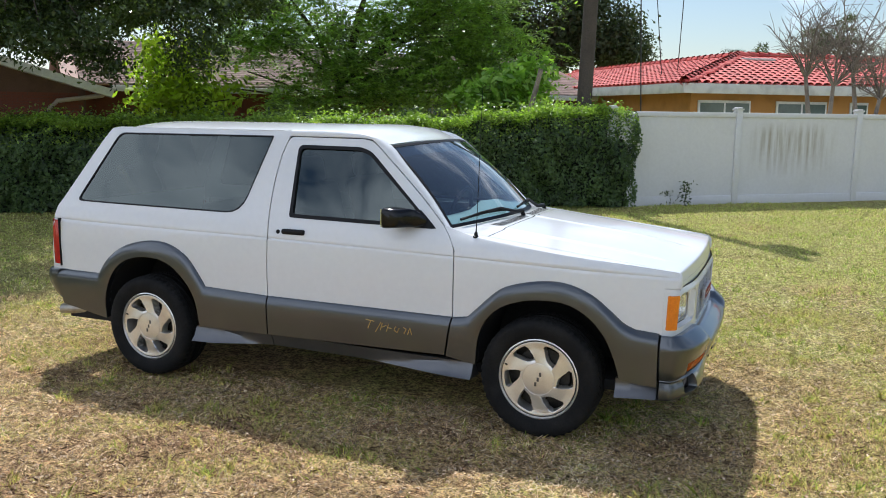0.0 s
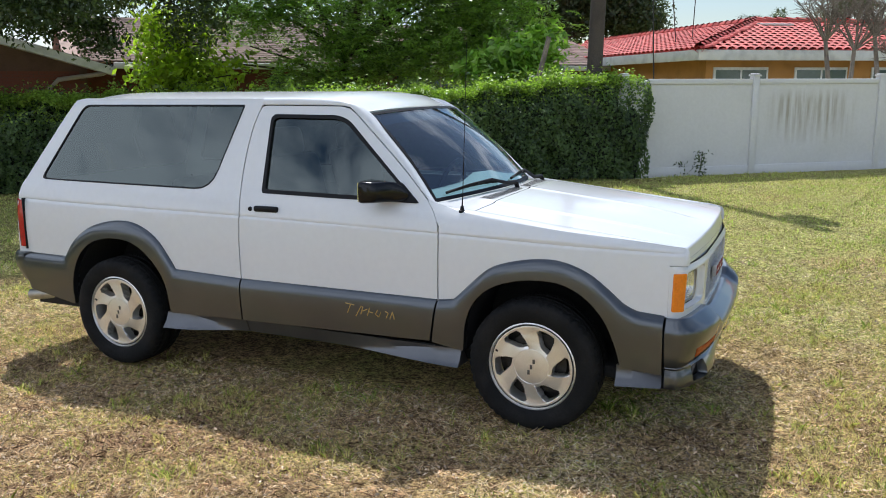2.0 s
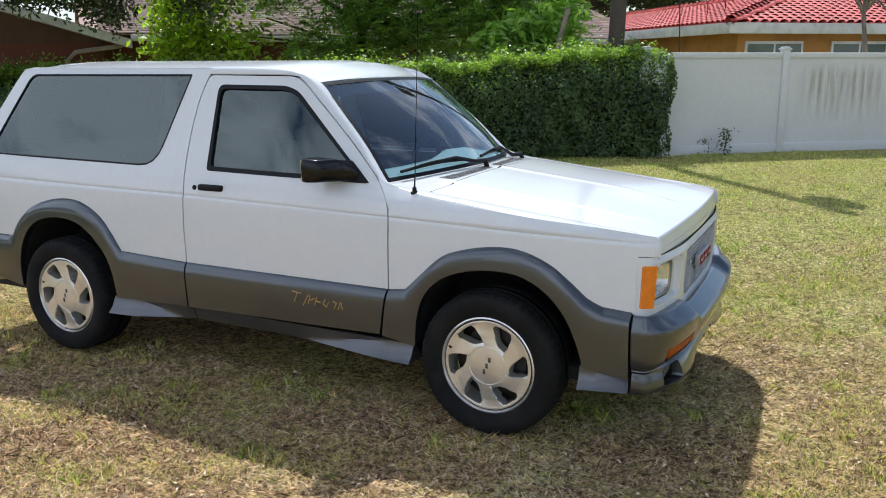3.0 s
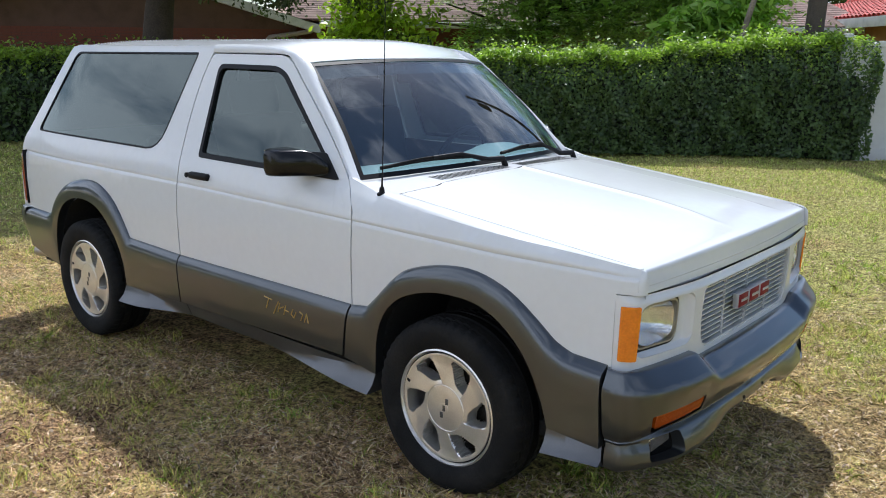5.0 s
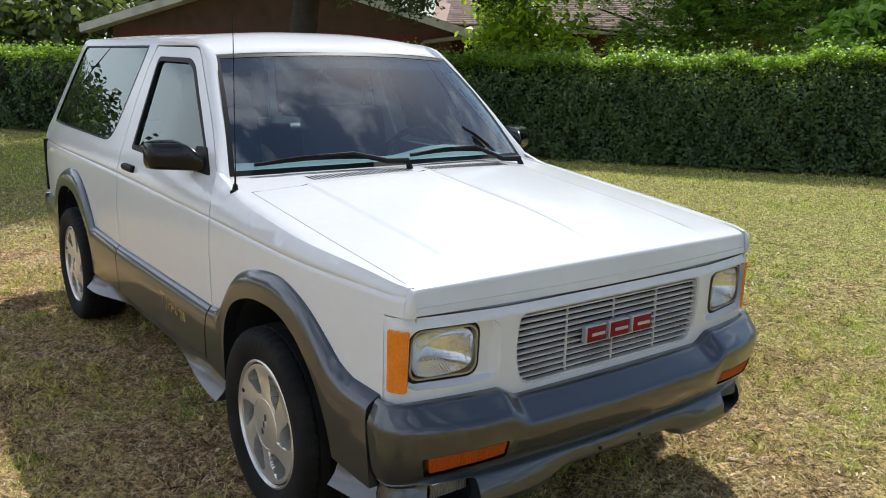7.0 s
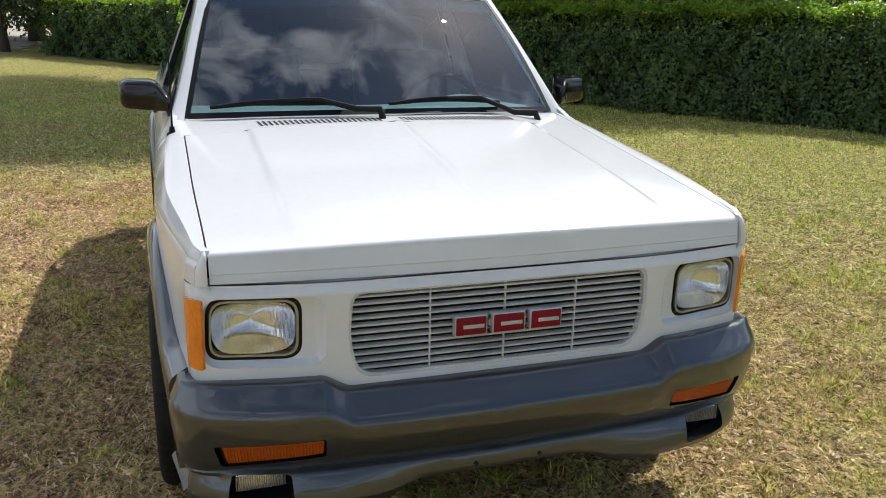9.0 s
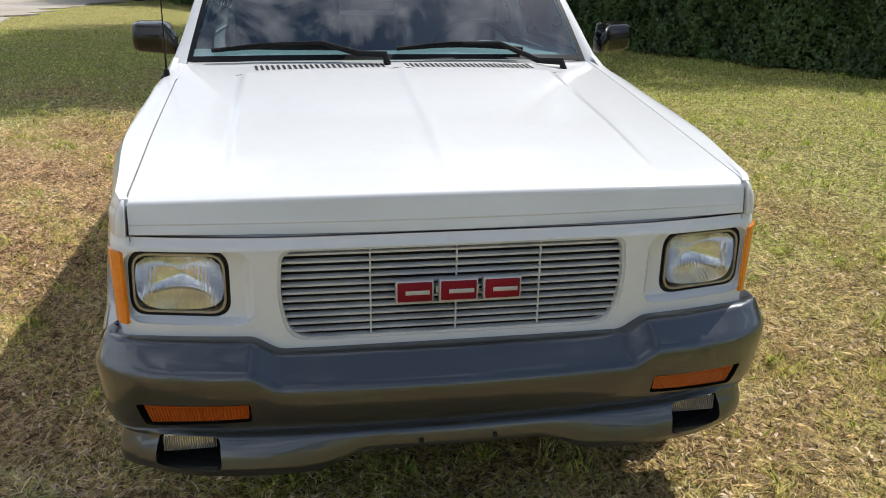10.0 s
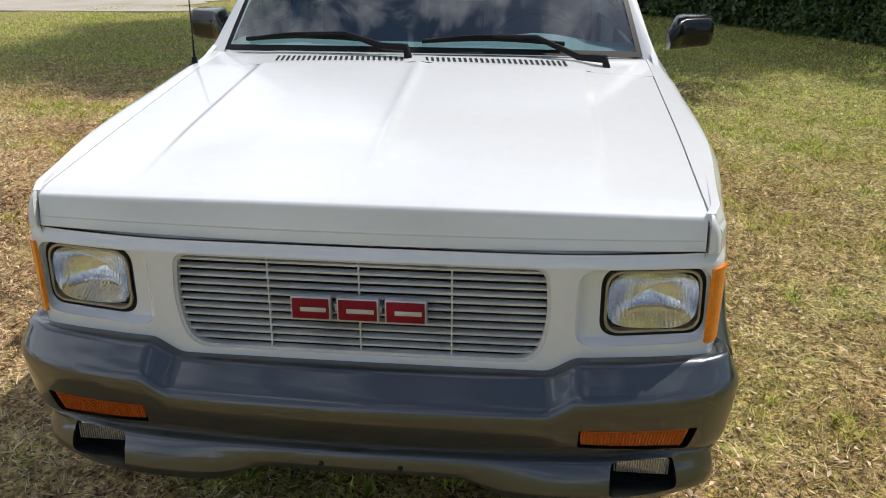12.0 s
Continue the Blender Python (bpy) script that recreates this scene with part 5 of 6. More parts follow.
def greenness(x, y):
    """How far the living grass has the upper hand, from 0 to 1."""
    g = 0.28 + 0.24 * np.sin(1.9 * x + 1.3 * np.sin(1.1 * y)) * np.cos(2.3 * y - 0.6 * x) + 0.22 * np.sin(5.1 * x - 3.7 * y + 2 * np.sin(2 * y)) + 0.20 * np.sin(11.3 * x + 9.1 * y + np.sin(6 * x)) * np.cos(8.3 * x - 12.7 * y)
    return g + 0.34 * np.clip((np.hypot(x, y) - 3.8) / 4, 0, 1) - 0.15 * np.clip((-y - 1.0) / 1.5, 0, 1)


def scatter(n, x0, x1, y0, y1, green=None):
    xs, ys = rng.uniform(x0, x1, n), rng.uniform(y0, y1, n)
    if green is not None:
        g = greenness(xs, ys)
        keep = (g if green else 1.15 - g) > rng.uniform(0, 1, n)
        xs, ys = xs[keep], ys[keep]
    keep = (abs(xs) > 1.5) | (abs(ys) > 0.55)
    return xs[keep], ys[keep]


def clear_of(spot):
    out = ~((spot[0] > -3.6) & (spot[0] < 4.6) & (spot[1] > -4.4) & (spot[1] < 3.0))
    return spot[0][out], spot[1][out]


NEAR, WIDE = (-3.6, 4.6, -4.4, 3.0), (-13.0, 8.0, -8.0, 13.0)
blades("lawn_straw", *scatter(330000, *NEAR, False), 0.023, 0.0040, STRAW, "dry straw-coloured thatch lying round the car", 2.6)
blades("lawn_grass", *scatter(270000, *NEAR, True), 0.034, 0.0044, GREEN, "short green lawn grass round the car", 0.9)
tuft_x, tuft_y = scatter(2300, -3.6, 5.0, -4.4, 4.0, True)
tx = np.repeat(tuft_x, 22) + rng.normal(0, 0.022, len(tuft_x) * 22)
ty = np.repeat(tuft_y, 22) + rng.normal(0, 0.022, len(tuft_y) * 22)
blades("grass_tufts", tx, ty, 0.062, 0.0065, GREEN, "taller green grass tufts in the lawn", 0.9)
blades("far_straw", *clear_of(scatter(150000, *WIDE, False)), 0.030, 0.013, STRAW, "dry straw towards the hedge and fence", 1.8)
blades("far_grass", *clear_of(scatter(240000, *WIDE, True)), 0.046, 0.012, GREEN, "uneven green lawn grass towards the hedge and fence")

# fallen leaves and straw
LITTER = material("dry_leaf_litter", (0.46, 0.33, 0.21), 0.8, 0.0, 0.1, 6, 60, island=0.6, second=(0.68, 0.54, 0.37))


def leaf_quads(P, N, length, width, curl=0.18):
    """Small folded leaf blades at P, facing roughly N: arrays of points and faces."""
    n = len(P)
    N = N / np.maximum(np.linalg.norm(N, axis=1, keepdims=True), 1e-6)
    t = rng.normal(size=(n, 3))
    t -= N * (t * N).sum(1, keepdims=True)
    t /= np.maximum(np.linalg.norm(t, axis=1, keepdims=True), 1e-6)
    u = np.cross(N, t)
    length = (length * rng.uniform(0.7, 1.3, n))[:, None]
    width = (width * rng.uniform(0.7, 1.3, n))[:, None]
    base, tip = P - t * length / 2, P + t * length / 2 - N * length * curl
    left, right = P + u * width / 2 + N * width * curl, P - u * width / 2 + N * width * curl
    v = np.stack([base, right, tip, left], 1).reshape(-1, 3)
    f = np.arange(n)[:, None] * 4
    return v, np.concatenate([f, f + 1, f + 2, f + 3], 1)


def leaves(name, P, N, length, width, mat, parent=None, label="", curl=0.18):
    v, f = leaf_quads(np.asarray(P, float), np.asarray(N, float), length, width, curl)
    return arrays(name, v, f, mat, parent, label)


lx, ly = scatter(26000, -3.4, 5.0, -4.6, 4.0, False)
P = np.stack([lx, ly, ground_z(lx, ly) + rng.uniform(0.004, 0.02, len(lx))], 1)
N = np.stack([rng.normal(0, 0.4, len(lx)), rng.normal(0, 0.4, len(lx)), np.ones(len(lx))], 1)
tagged(leaves("leaf_litter", P, N, 0.026, 0.011, LITTER), "fallen brown leaves scattered over the lawn", "leaves", kind="stuff")

# pale road past the far end of the lawn
ROAD = material("pale_sandy_road", (0.42, 0.38, 0.33), 0.9, 0.0, 0.15, 0.8, 40, bump=0.3, second=(0.34, 0.29, 0.23))
bm = bmesh.new()
edge = along([(-40.0, -0.5), (-21.5, -5.2), (-17.0, -6.2), (-13.2, -6.4), (-11.5, -9.0), (-11.0, -40.0)], 160)
edge[:, 1] += 0.35 * np.sin(np.arange(160) * 1.7) * np.cos(np.arange(160) * 0.61) + rng.normal(0, 0.12, 160)
bm.faces.new([bm.verts.new((x, y, 0.012)) for x, y in [*edge, (-70.0, -40.0), (-70.0, -0.5)]])
loft(bm, [[(x, y, 0.012) for x, y in edge], [(x, y, -0.05) for x, y in edge]])
tagged(part("road", bm, ROAD), "pale sandy road beyond the lawn", "road", kind="structure")

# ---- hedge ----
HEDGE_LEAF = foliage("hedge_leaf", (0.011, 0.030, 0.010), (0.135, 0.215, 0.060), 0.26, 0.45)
# lighter copy of the hedge leaf: sun on the top is coloured in
HEDGE_SUNLIT = foliage("hedge_sunlit_shoot", (0.045, 0.095, 0.014), (0.41, 0.54, 0.100), 0.48, 0.42)
# near-black solid core: shade deep among the leaves is in its colour
HEDGE_CORE = material("hedge_core_shade", (0.010, 0.016, 0.006), 0.95, 0.0, 0.3, 6, 40)


def hedge_run(name, s0, s1, count, length, width, label):
    ob = thing(name, label, "hedge", HEDGE_A + HEDGE_WAY * s0)
    inv = -(HEDGE_A + HEDGE_WAY * s0)
    thick = 1.25
    height = lambda s: np.interp(s, [-0.3, 0.8, 2.2, 3.5, 8, 24], [1.68, 1.80, 1.68, 1.55, 1.50, 1.46]) + 0.035 * np.sin(s * 5.1) + 0.03 * np.sin(s * 11.3 + 1)
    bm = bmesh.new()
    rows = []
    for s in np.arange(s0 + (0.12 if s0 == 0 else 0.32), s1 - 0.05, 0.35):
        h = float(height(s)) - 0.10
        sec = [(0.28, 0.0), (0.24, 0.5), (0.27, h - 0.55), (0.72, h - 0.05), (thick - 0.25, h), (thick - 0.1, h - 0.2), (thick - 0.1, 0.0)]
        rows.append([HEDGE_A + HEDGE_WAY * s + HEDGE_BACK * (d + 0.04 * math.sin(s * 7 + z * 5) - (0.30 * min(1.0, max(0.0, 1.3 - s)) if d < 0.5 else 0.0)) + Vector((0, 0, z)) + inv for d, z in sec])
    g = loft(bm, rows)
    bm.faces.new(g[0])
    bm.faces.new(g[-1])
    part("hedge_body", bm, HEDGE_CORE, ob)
    area_front, area_top, area_end = 1.7 * (s1 - s0), thick * (s1 - s0), 1.7 * thick
    total = area_front + area_top + area_end
    pick = rng.uniform(0, total, count)
    s = rng.uniform(s0, s1, count)
    z = rng.uniform(0.02, 1.0, count)
    d = rng.uniform(0, thick, count)
    h = height(s)
    front, top = pick < area_front, (pick >= area_front) & (pick < area_front + area_top)
    end = ~(front | top)
    lump = 0.07 * np.sin(s * 4.3 + z * 6) + 0.07 * np.sin(s * 9.7 - z * 11) + 0.03 * np.sin(s * 23 + z * 17)
    depth = np.abs(rng.normal(0, 0.055, count)) - 0.02
    S, D, Z = s.copy(), d.copy(), z * h
    D[front] = (depth + lump + 0.02 - 0.10 * (z - 0.45) ** 2)[front]
    D[front] -= (0.30 * np.clip(1.3 - s, 0, 1))[front]
    shoulder = np.clip((z - 0.66) / 0.34, 0, 1)
    D[front] += (0.50 * shoulder**1.6 * np.clip(0.25 + s / 1.6, 0, 1))[front]
    shaggy = np.where(rng.uniform(size=count) < 0.08, rng.uniform(0, 0.20, count), 0)
    Z[top] = (h - depth * 0.9 + lump * 0.5 + shaggy)[top]
    S[end] = (s0 - 0.05 + depth + 0.10 * np.sin(Z * 4) + 0.06 * np.sin(D * 9 + Z * 7))[end]
    A, W, B = (np.array(v) for v in (HEDGE_A, HEDGE_WAY, HEDGE_BACK))
    P = A + W * S[:, None] + B * D[:, None] + np.array([0, 0, 1.0]) * Z[:, None] + np.array(inv)
    N = rng.normal(0, 0.6, (count, 3))
    N[front] += -B * 0.9 + np.array([0, 0, 0.45]) + (shoulder[front] * 0.9)[:, None] * np.array([0, 0, 1.0])
    N[top] += np.array([0, 0, 1.0])
    N[end] += -W * 0.9 + np.array([0, 0, 0.3])
    # upper leaves and shoots that take the painted sunlit colour
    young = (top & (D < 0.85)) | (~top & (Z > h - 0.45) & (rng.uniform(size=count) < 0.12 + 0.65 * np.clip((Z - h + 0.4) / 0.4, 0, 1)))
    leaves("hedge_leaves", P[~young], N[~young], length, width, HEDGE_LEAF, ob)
    leaves("sunlit_top_leaves", P[young], N[young], length, width, HEDGE_SUNLIT, ob, "top leaves and shoots with sunlight put in their colour")
    return ob


hedge_run("hedge", 0.0, 12.0, 76000, 0.062, 0.038, "clipped dense green hedge along the lawn")
hedge_run("hedge", 12.02, 25.2, 29000, 0.085, 0.050, "far run of the clipped green hedge")

# ---- white vinyl fence ----
VINYL = material("white_vinyl", (0.60, 0.60, 0.60), 0.45, 0.0, 0.03, 1.2, 20, second=(0.58, 0.58, 0.575))


def stained_vinyl():
    """White vinyl with brown mildew streaks running down from the top rail."""
    m = material("stained_vinyl", (0.60, 0.60, 0.60), 0.5, 0.0, 0.03, 1.0, 20, second=(0.57, 0.57, 0.56))
    n, l = m.node_tree.nodes, m.node_tree.links
    b = n["Principled BSDF"]
    old = b.inputs["Base Color"].links[0].from_socket
    co, mp, tx = n.new("ShaderNodeTexCoord"), n.new("ShaderNodeMapping"), n.new("ShaderNodeTexNoise")
    mp.inputs["Scale"].default_value = (7.0, 1.0, 0.6)
    tx.inputs["Scale"].default_value, tx.inputs["Detail"].default_value = 1.6, 5.0
    l.new(co.outputs["Object"], mp.inputs["Vector"])
    l.new(mp.outputs["Vector"], tx.inputs["Vector"])
    sep = n.new("ShaderNodeSeparateXYZ")
    l.new(co.outputs["Object"], sep.inputs["Vector"])

    def window(sock, a, c, d, e):
        r = n.new("ShaderNodeValToRGB")
        cr = r.color_ramp
        cr.elements[0].position, cr.elements[1].position = 0.0, 1.0
        cr.elements[0].color = cr.elements[1].color = (0, 0, 0, 1)
        for p, v in ((a, 0), (c, 1), (d, 1), (e, 0)):
            el = cr.elements.new(p)
            el.color = (v, v, v, 1)
        q = n.new("ShaderNodeMath")
        q.operation = "MULTIPLY"
        q.inputs[1].default_value = 1 / 3.0
        l.new(sock, q.inputs[0])
        l.new(q.outputs["Value"], r.inputs["Fac"])
        return r.outputs["Color"]

    streak = n.new("ShaderNodeValToRGB")
    streak.color_ramp.elements[0].position, streak.color_ramp.elements[1].position = 0.40, 0.74
    l.new(tx.outputs["Fac"], streak.inputs["Fac"])
    last = streak.outputs["Color"]
    for w in (window(sep.outputs["X"], 0.08, 0.24, 0.60, 0.80), window(sep.outputs["Z"], 0.16, 0.36, 0.45, 0.53)):
        mu = n.new("ShaderNodeMix")
        mu.data_type, mu.blend_type = "RGBA", "MULTIPLY"
        mu.inputs["Factor"].default_value = 1.0
        l.new(last, mu.inputs[6])
        l.new(w, mu.inputs[7])
        last = mu.outputs[2]
    mx = n.new("ShaderNodeMix")
    mx.data_type = "RGBA"
    mx.inputs[7].default_value = (0.25, 0.215, 0.14, 1)
    l.new(last, mx.inputs["Factor"])
    l.new(old, mx.inputs[6])
    l.new(mx.outputs[2], b.inputs["Base Color"])
    return m


STAINED = stained_vinyl()
FENCE_A, FENCE_ANGLE, BAY, FENCE_START = Vector((1.30, 12.42, 0.0)), 40.0, 2.86, -2.70
fence = thing("fence", "white vinyl privacy fence with posts and stained panels", "fence", (*FENCE_A, 0, 0, FENCE_ANGLE))
for kx in range(-1, 6):
    x0 = kx * BAY if kx >= 0 else FENCE_START
    x1 = (kx + 1) * BAY
    bm = boxed(x0 - 0.065, -0.065, -0.05, x0 + 0.065, 0.065, 1.80, 0.006)
    post = part("post", bm, VINYL, fence)
    bm = boxed(x0 - 0.082, -0.082, 1.80, x0 + 0.082, 0.082, 1.83, 0.006)
    box(bm, x0 - 0.066, -0.066, 1.83, x0 + 0.066, 0.066, 1.855, 0.02)
    part("post_cap", bm, VINYL, post)
    if kx < 5:
        rail = part("top_rail", boxed(x0 + 0.065, -0.045, 1.66, x1 - 0.065, 0.045, 1.755, 0.008), VINYL, fence)
        part("bottom_rail", boxed(x0 + 0.065, -0.045, -0.03, x1 - 0.065, 0.045, 0.16, 0.008), VINYL, fence)
        bm = boxed(0.055, -0.020, 0.15, x1 - x0 - 0.055, 0.020, 1.67)
        field = part("fence_panel", bm, STAINED if kx == 0 else VINYL, fence, "panel with brown mildew streaks" if kx == 0 else "")
        field.matrix_basis = Matrix.Translation((x0, 0, 0))

# ---- trees ----
BARK = material("grey_brown_bark", (0.065, 0.050, 0.038), 0.95, 0.0, 0.3, 5, 40, bump=0.6, second=(0.05, 0.04, 0.03))
PALE_BARK = material("pale_grey_bark", (0.22, 0.185, 0.15), 0.9, 0.0, 0.25, 5, 40, bump=0.5, second=(0.11, 0.09, 0.075))
OLIVE_LEAF = foliage("olive_leaf", (0.050, 0.075, 0.026), (0.19, 0.23, 0.085), 0.3, 0.5)
OAK_LEAF = foliage("oak_leaf", (0.016, 0.032, 0.013), (0.115, 0.160, 0.055), 0.32, 0.28)
BRIGHT_LEAF = foliage("bright_leaf", (0.020, 0.050, 0.012), (0.56, 0.70, 0.065), 0.50, 0.30)
FERN_LEAF = foliage("feathery_leaf", (0.035, 0.080, 0.022), (0.38, 0.54, 0.120), 0.46, 0.40)
BIG_LEAF = foliage("broad_leaf", (0.070, 0.16, 0.026), (0.42, 0.62, 0.110), 0.42, 0.22)
FAR_LEAF = foliage("far_tree_leaf", (0.022, 0.035, 0.015), (0.075, 0.105, 0.034), 0.25, 0.5)


def limbs(bm, start, ends, r0, r1=0.03, sag=0.0, n=7):
    for e in ends:
        a, b = Vector(start), Vector(e)
        pts, rad = [], []
        for q in np.linspace(0, 1, n):
            p = a.lerp(b, q)
            p += Vector((0.12 * math.sin(7 * q + b.x), 0.12 * math.sin(5 * q + b.y * 2), (0.25 * math.sin(math.pi * q) - sag * q * q))) * (b - a).length * 0.12
            pts.append(p)
            rad.append(r0 + (r1 - r0) * q**0.8)
        tube(bm, pts, rad, 7)


def clumps(blobs, per_blob, spread, per_clump):
    """Points grouped in clumps on uneven shells; blobs are (centre, radii)."""
    P, N = [], []
    for (c, r) in blobs:
        c, r = np.array(c, float), np.array(r, float)
        n = per_blob
        d = rng.normal(size=(n, 3))
        d /= np.linalg.norm(d, axis=1, keepdims=True)
        rad = rng.uniform(0.45, 1.08, (n, 1)) ** 0.6
        centre = c + d * r * rad
        pts = np.repeat(centre, per_clump, 0) + rng.normal(0, spread, (n * per_clump, 3)) * np.array([1, 1, 0.7])
        P.append(pts)
        N.append(np.repeat(d, per_clump, 0) * 0.5 + rng.normal(0, 0.7, (n * per_clump, 3)) + np.array([0, 0, 0.5]))
    return np.concatenate(P), np.concatenate(N)


def tree(name, at, trunk_top, r0, blobs, mat, label, per_blob, per_clump, leaf, width, spread=0.28, bark=None, group=""):
    ob = thing(name, label, "tree", at, group)
    bm = bmesh.new()
    t = Vector(trunk_top)
    tube(bm, [(0, 0, -0.1), (0.02, 0.0, t.z * 0.3), (t.x * 0.5, t.y * 0.5, t.z * 0.7), t], [r0 * 1.3, r0, r0 * 0.85, r0 * 0.7], 10)
    limbs(bm, t, [c for c, r in blobs], r0 * 0.55)
    for c, r in blobs:
        ends = [Vector(c) + Vector(rng.normal(size=3)) * 0.55 * max(r) for q in range(3)]
        limbs(bm, t.lerp(Vector(c), 0.75), ends, r0 * 0.25, 0.012)
    part("trunk", bm, bark or BARK, ob)
    P, N = clumps(blobs, per_blob, spread, per_clump)
    leaves("crown", P, N, leaf, width, mat, ob)
    return ob


def fronds(P, N, length, pairs, leaflet, width):
    """Feathery sprays: pairs of leaflets along a drooping stalk."""
    n = len(P)
    way = N / np.linalg.norm(N, axis=1, keepdims=True)
    side = np.cross(way, np.array([0, 0, 1.0]))
    side /= np.maximum(np.linalg.norm(side, axis=1, keepdims=True), 1e-6)
    Q, M = [], []
    length = length * rng.uniform(0.6, 1.3, (n, 1))
    for q in np.linspace(0.1, 1, pairs):
        c = P + way * length * q - np.array([0, 0, 1.0]) * length * 0.45 * q**2
        for sg in (-1, 1):
            Q.append(c + side * sg * leaflet * 0.5 * (1.15 - 0.6 * q))
            M.append(np.cross(side, way) + rng.normal(0, 0.25, (n, 3)))
    return np.concatenate(Q), np.concatenate(M)


# spreading dark oak behind the hedge; its crown shades the lawn
OAK = (-11.2, 5.5, 0)
oak = tree("oak_tree", OAK, (0.3, 0.2, 3.2), 0.30,
     [((0, 0.5, 6.2), (2.6, 2.6, 1.6)), ((1.7, -3.2, 7.0), (2.2, 2.0, 1.2)), ((2.2, -5.4, 7.8), (1.9, 1.7, 0.9)), ((-2.2, -2.5, 6.6), (2.2, 2.2, 1.2)), ((1.0, -6.0, 7.6), (2.2, 1.6, 0.9)),
      ((2.2, -3.0, 6.4), (1.8, 1.6, 0.9)), ((-3.6, -5.0, 7.0), (2.2, 1.8, 1.0)), ((-0.4, -6.6, 6.8), (2.4, 1.5, 0.9)), ((1.6, -4.6, 7.2), (2.0, 1.6, 0.9)), ((-1.6, -4.4, 7.4), (2.2, 1.6, 0.9)), ((2.4, -0.6, 7.0), (2.0, 1.6, 1.0))],
     OAK_LEAF, "large dark green oak tree overhanging the hedge", 130, 60, 0.15, 0.08, 0.28)
# its lower sprays hang before the roof, thin enough to let the sky through
for blobs, count in (([((2.6, 1.6, 4.5), (1.6, 1.6, 0.9)), ((3.4, 3.4, 4.2), (1.2, 1.3, 0.7)), ((-0.6, 0.2, 4.3), (1.4, 1.2, 0.8)), ((1.0, 0.6, 4.3), (1.4, 1.2, 0.7)), ((0.6, 1.6, 3.9), (1.2, 1.0, 0.45)), ((2.2, 2.6, 3.9), (1.2, 1.0, 0.45)), ((-1.2, -0.6, 3.9), (1.2, 1.0, 0.5))], 215), ([((1.6, 0.0, 3.30), (0.9, 0.8, 0.45)), ((2.5, 0.95, 3.40), (0.9, 0.9, 0.40)), ((3.5, 1.85, 3.45), (0.9, 0.9, 0.50)), ((3.6, 2.0, 2.85), (0.5, 0.5, 0.5)), ((0.7, -0.6, 3.2), (0.7, 0.6, 0.5))], 36), ([((1.7, 0.2, 2.80), (0.7, 0.6, 0.30)), ((2.2, 0.6, 2.75), (0.6, 0.6, 0.35)), ((2.5, 0.9, 2.50), (0.35, 0.35, 0.30))], 24), ([((1.2, 2.6, 3.7), (0.9, 0.9, 0.4)), ((0.4, 1.2, 3.4), (0.9, 0.8, 0.35)), ((1.6, 0.4, 3.3), (0.7, 0.7, 0.35))], 30), ([((2.7, -0.5, 2.75), (0.28, 0.28, 0.22)), ((2.3, -0.9, 2.9), (0.35, 0.35, 0.2)), ((3.1, 0.0, 2.95), (0.35, 0.35, 0.2))], 12)):
    P, N = clumps(blobs, count, 0.15, 34)
    leaves("hanging_spray", P, N, 0.095, 0.048, OAK_LEAF, oak)
    bm = bmesh.new()
    limbs(bm, (1.0, 0.4, 4.6), [c for c, q in blobs], 0.04, 0.008)
    part("branch", bm, BARK, oak)
tree("bushy_tree", (-22.3, -4.7, 0), (0.1, 0.0, 1.1), 0.12,
     [((0.2, 0.1, 1.8), (0.9, 0.9, 0.7)), ((0.9, 0.6, 1.2), (0.8, 0.8, 0.6)), ((-0.5, -0.3, 2.4), (0.9, 0.9, 0.6)), ((0.4, 0.2, 3.0), (1.1, 1.1, 0.7))],
     FAR_LEAF, "small bushy tree at the far end of the hedge", 40, 26, 0.13, 0.07, 0.22)
tree("shade_tree", (-21.0, 13.0, 0), (0.2, 0.1, 2.6), 0.3,
     [((0, 0, 4.6), (3.0, 3.0, 1.6)), ((-2.6, -2.4, 4.6), (2.6, 2.6, 1.6)), ((2.4, 2.2, 5.0), (2.4, 2.4, 1.4)), ((-4.4, -4.6, 4.4), (2.6, 2.6, 1.6)), ((0.6, 0.4, 6.8), (3.2, 3.0, 1.4))],
     OAK_LEAF, "dark tree behind the brick house", 90, 34, 0.17, 0.09, 0.36)
tree("sapling", (-11.2, 9.7, 0), (0.1, 0.0, 1.2), 0.06,
     [((0.5, 0.5, 2.3), (0.6, 0.6, 0.55)), ((0.9, 0.6, 2.9), (0.8, 0.8, 0.6)), ((1.3, 1.0, 1.9), (0.7, 0.7, 0.6)), ((0.7, 0.4, 1.7), (0.5, 0.5, 0.4))],
     BRIGHT_LEAF, "young tree with yellow-green leaves behind the hedge", 34, 20, 0.19, 0.10, 0.22)

# feathery tree in the middle
FEATHER = (-8.0, 13.1, 0)
ob = thing("feathery_tree", "feathery green tree with fine drooping leaves", "tree", FEATHER)
bm = bmesh.new()
tube(bm, [(0, 0, -0.1), (0.1, 0.0, 1.0), (0.0, 0.15, 2.0), (0.1, 0.1, 2.7)], [0.17, 0.14, 0.12, 0.10], 10)
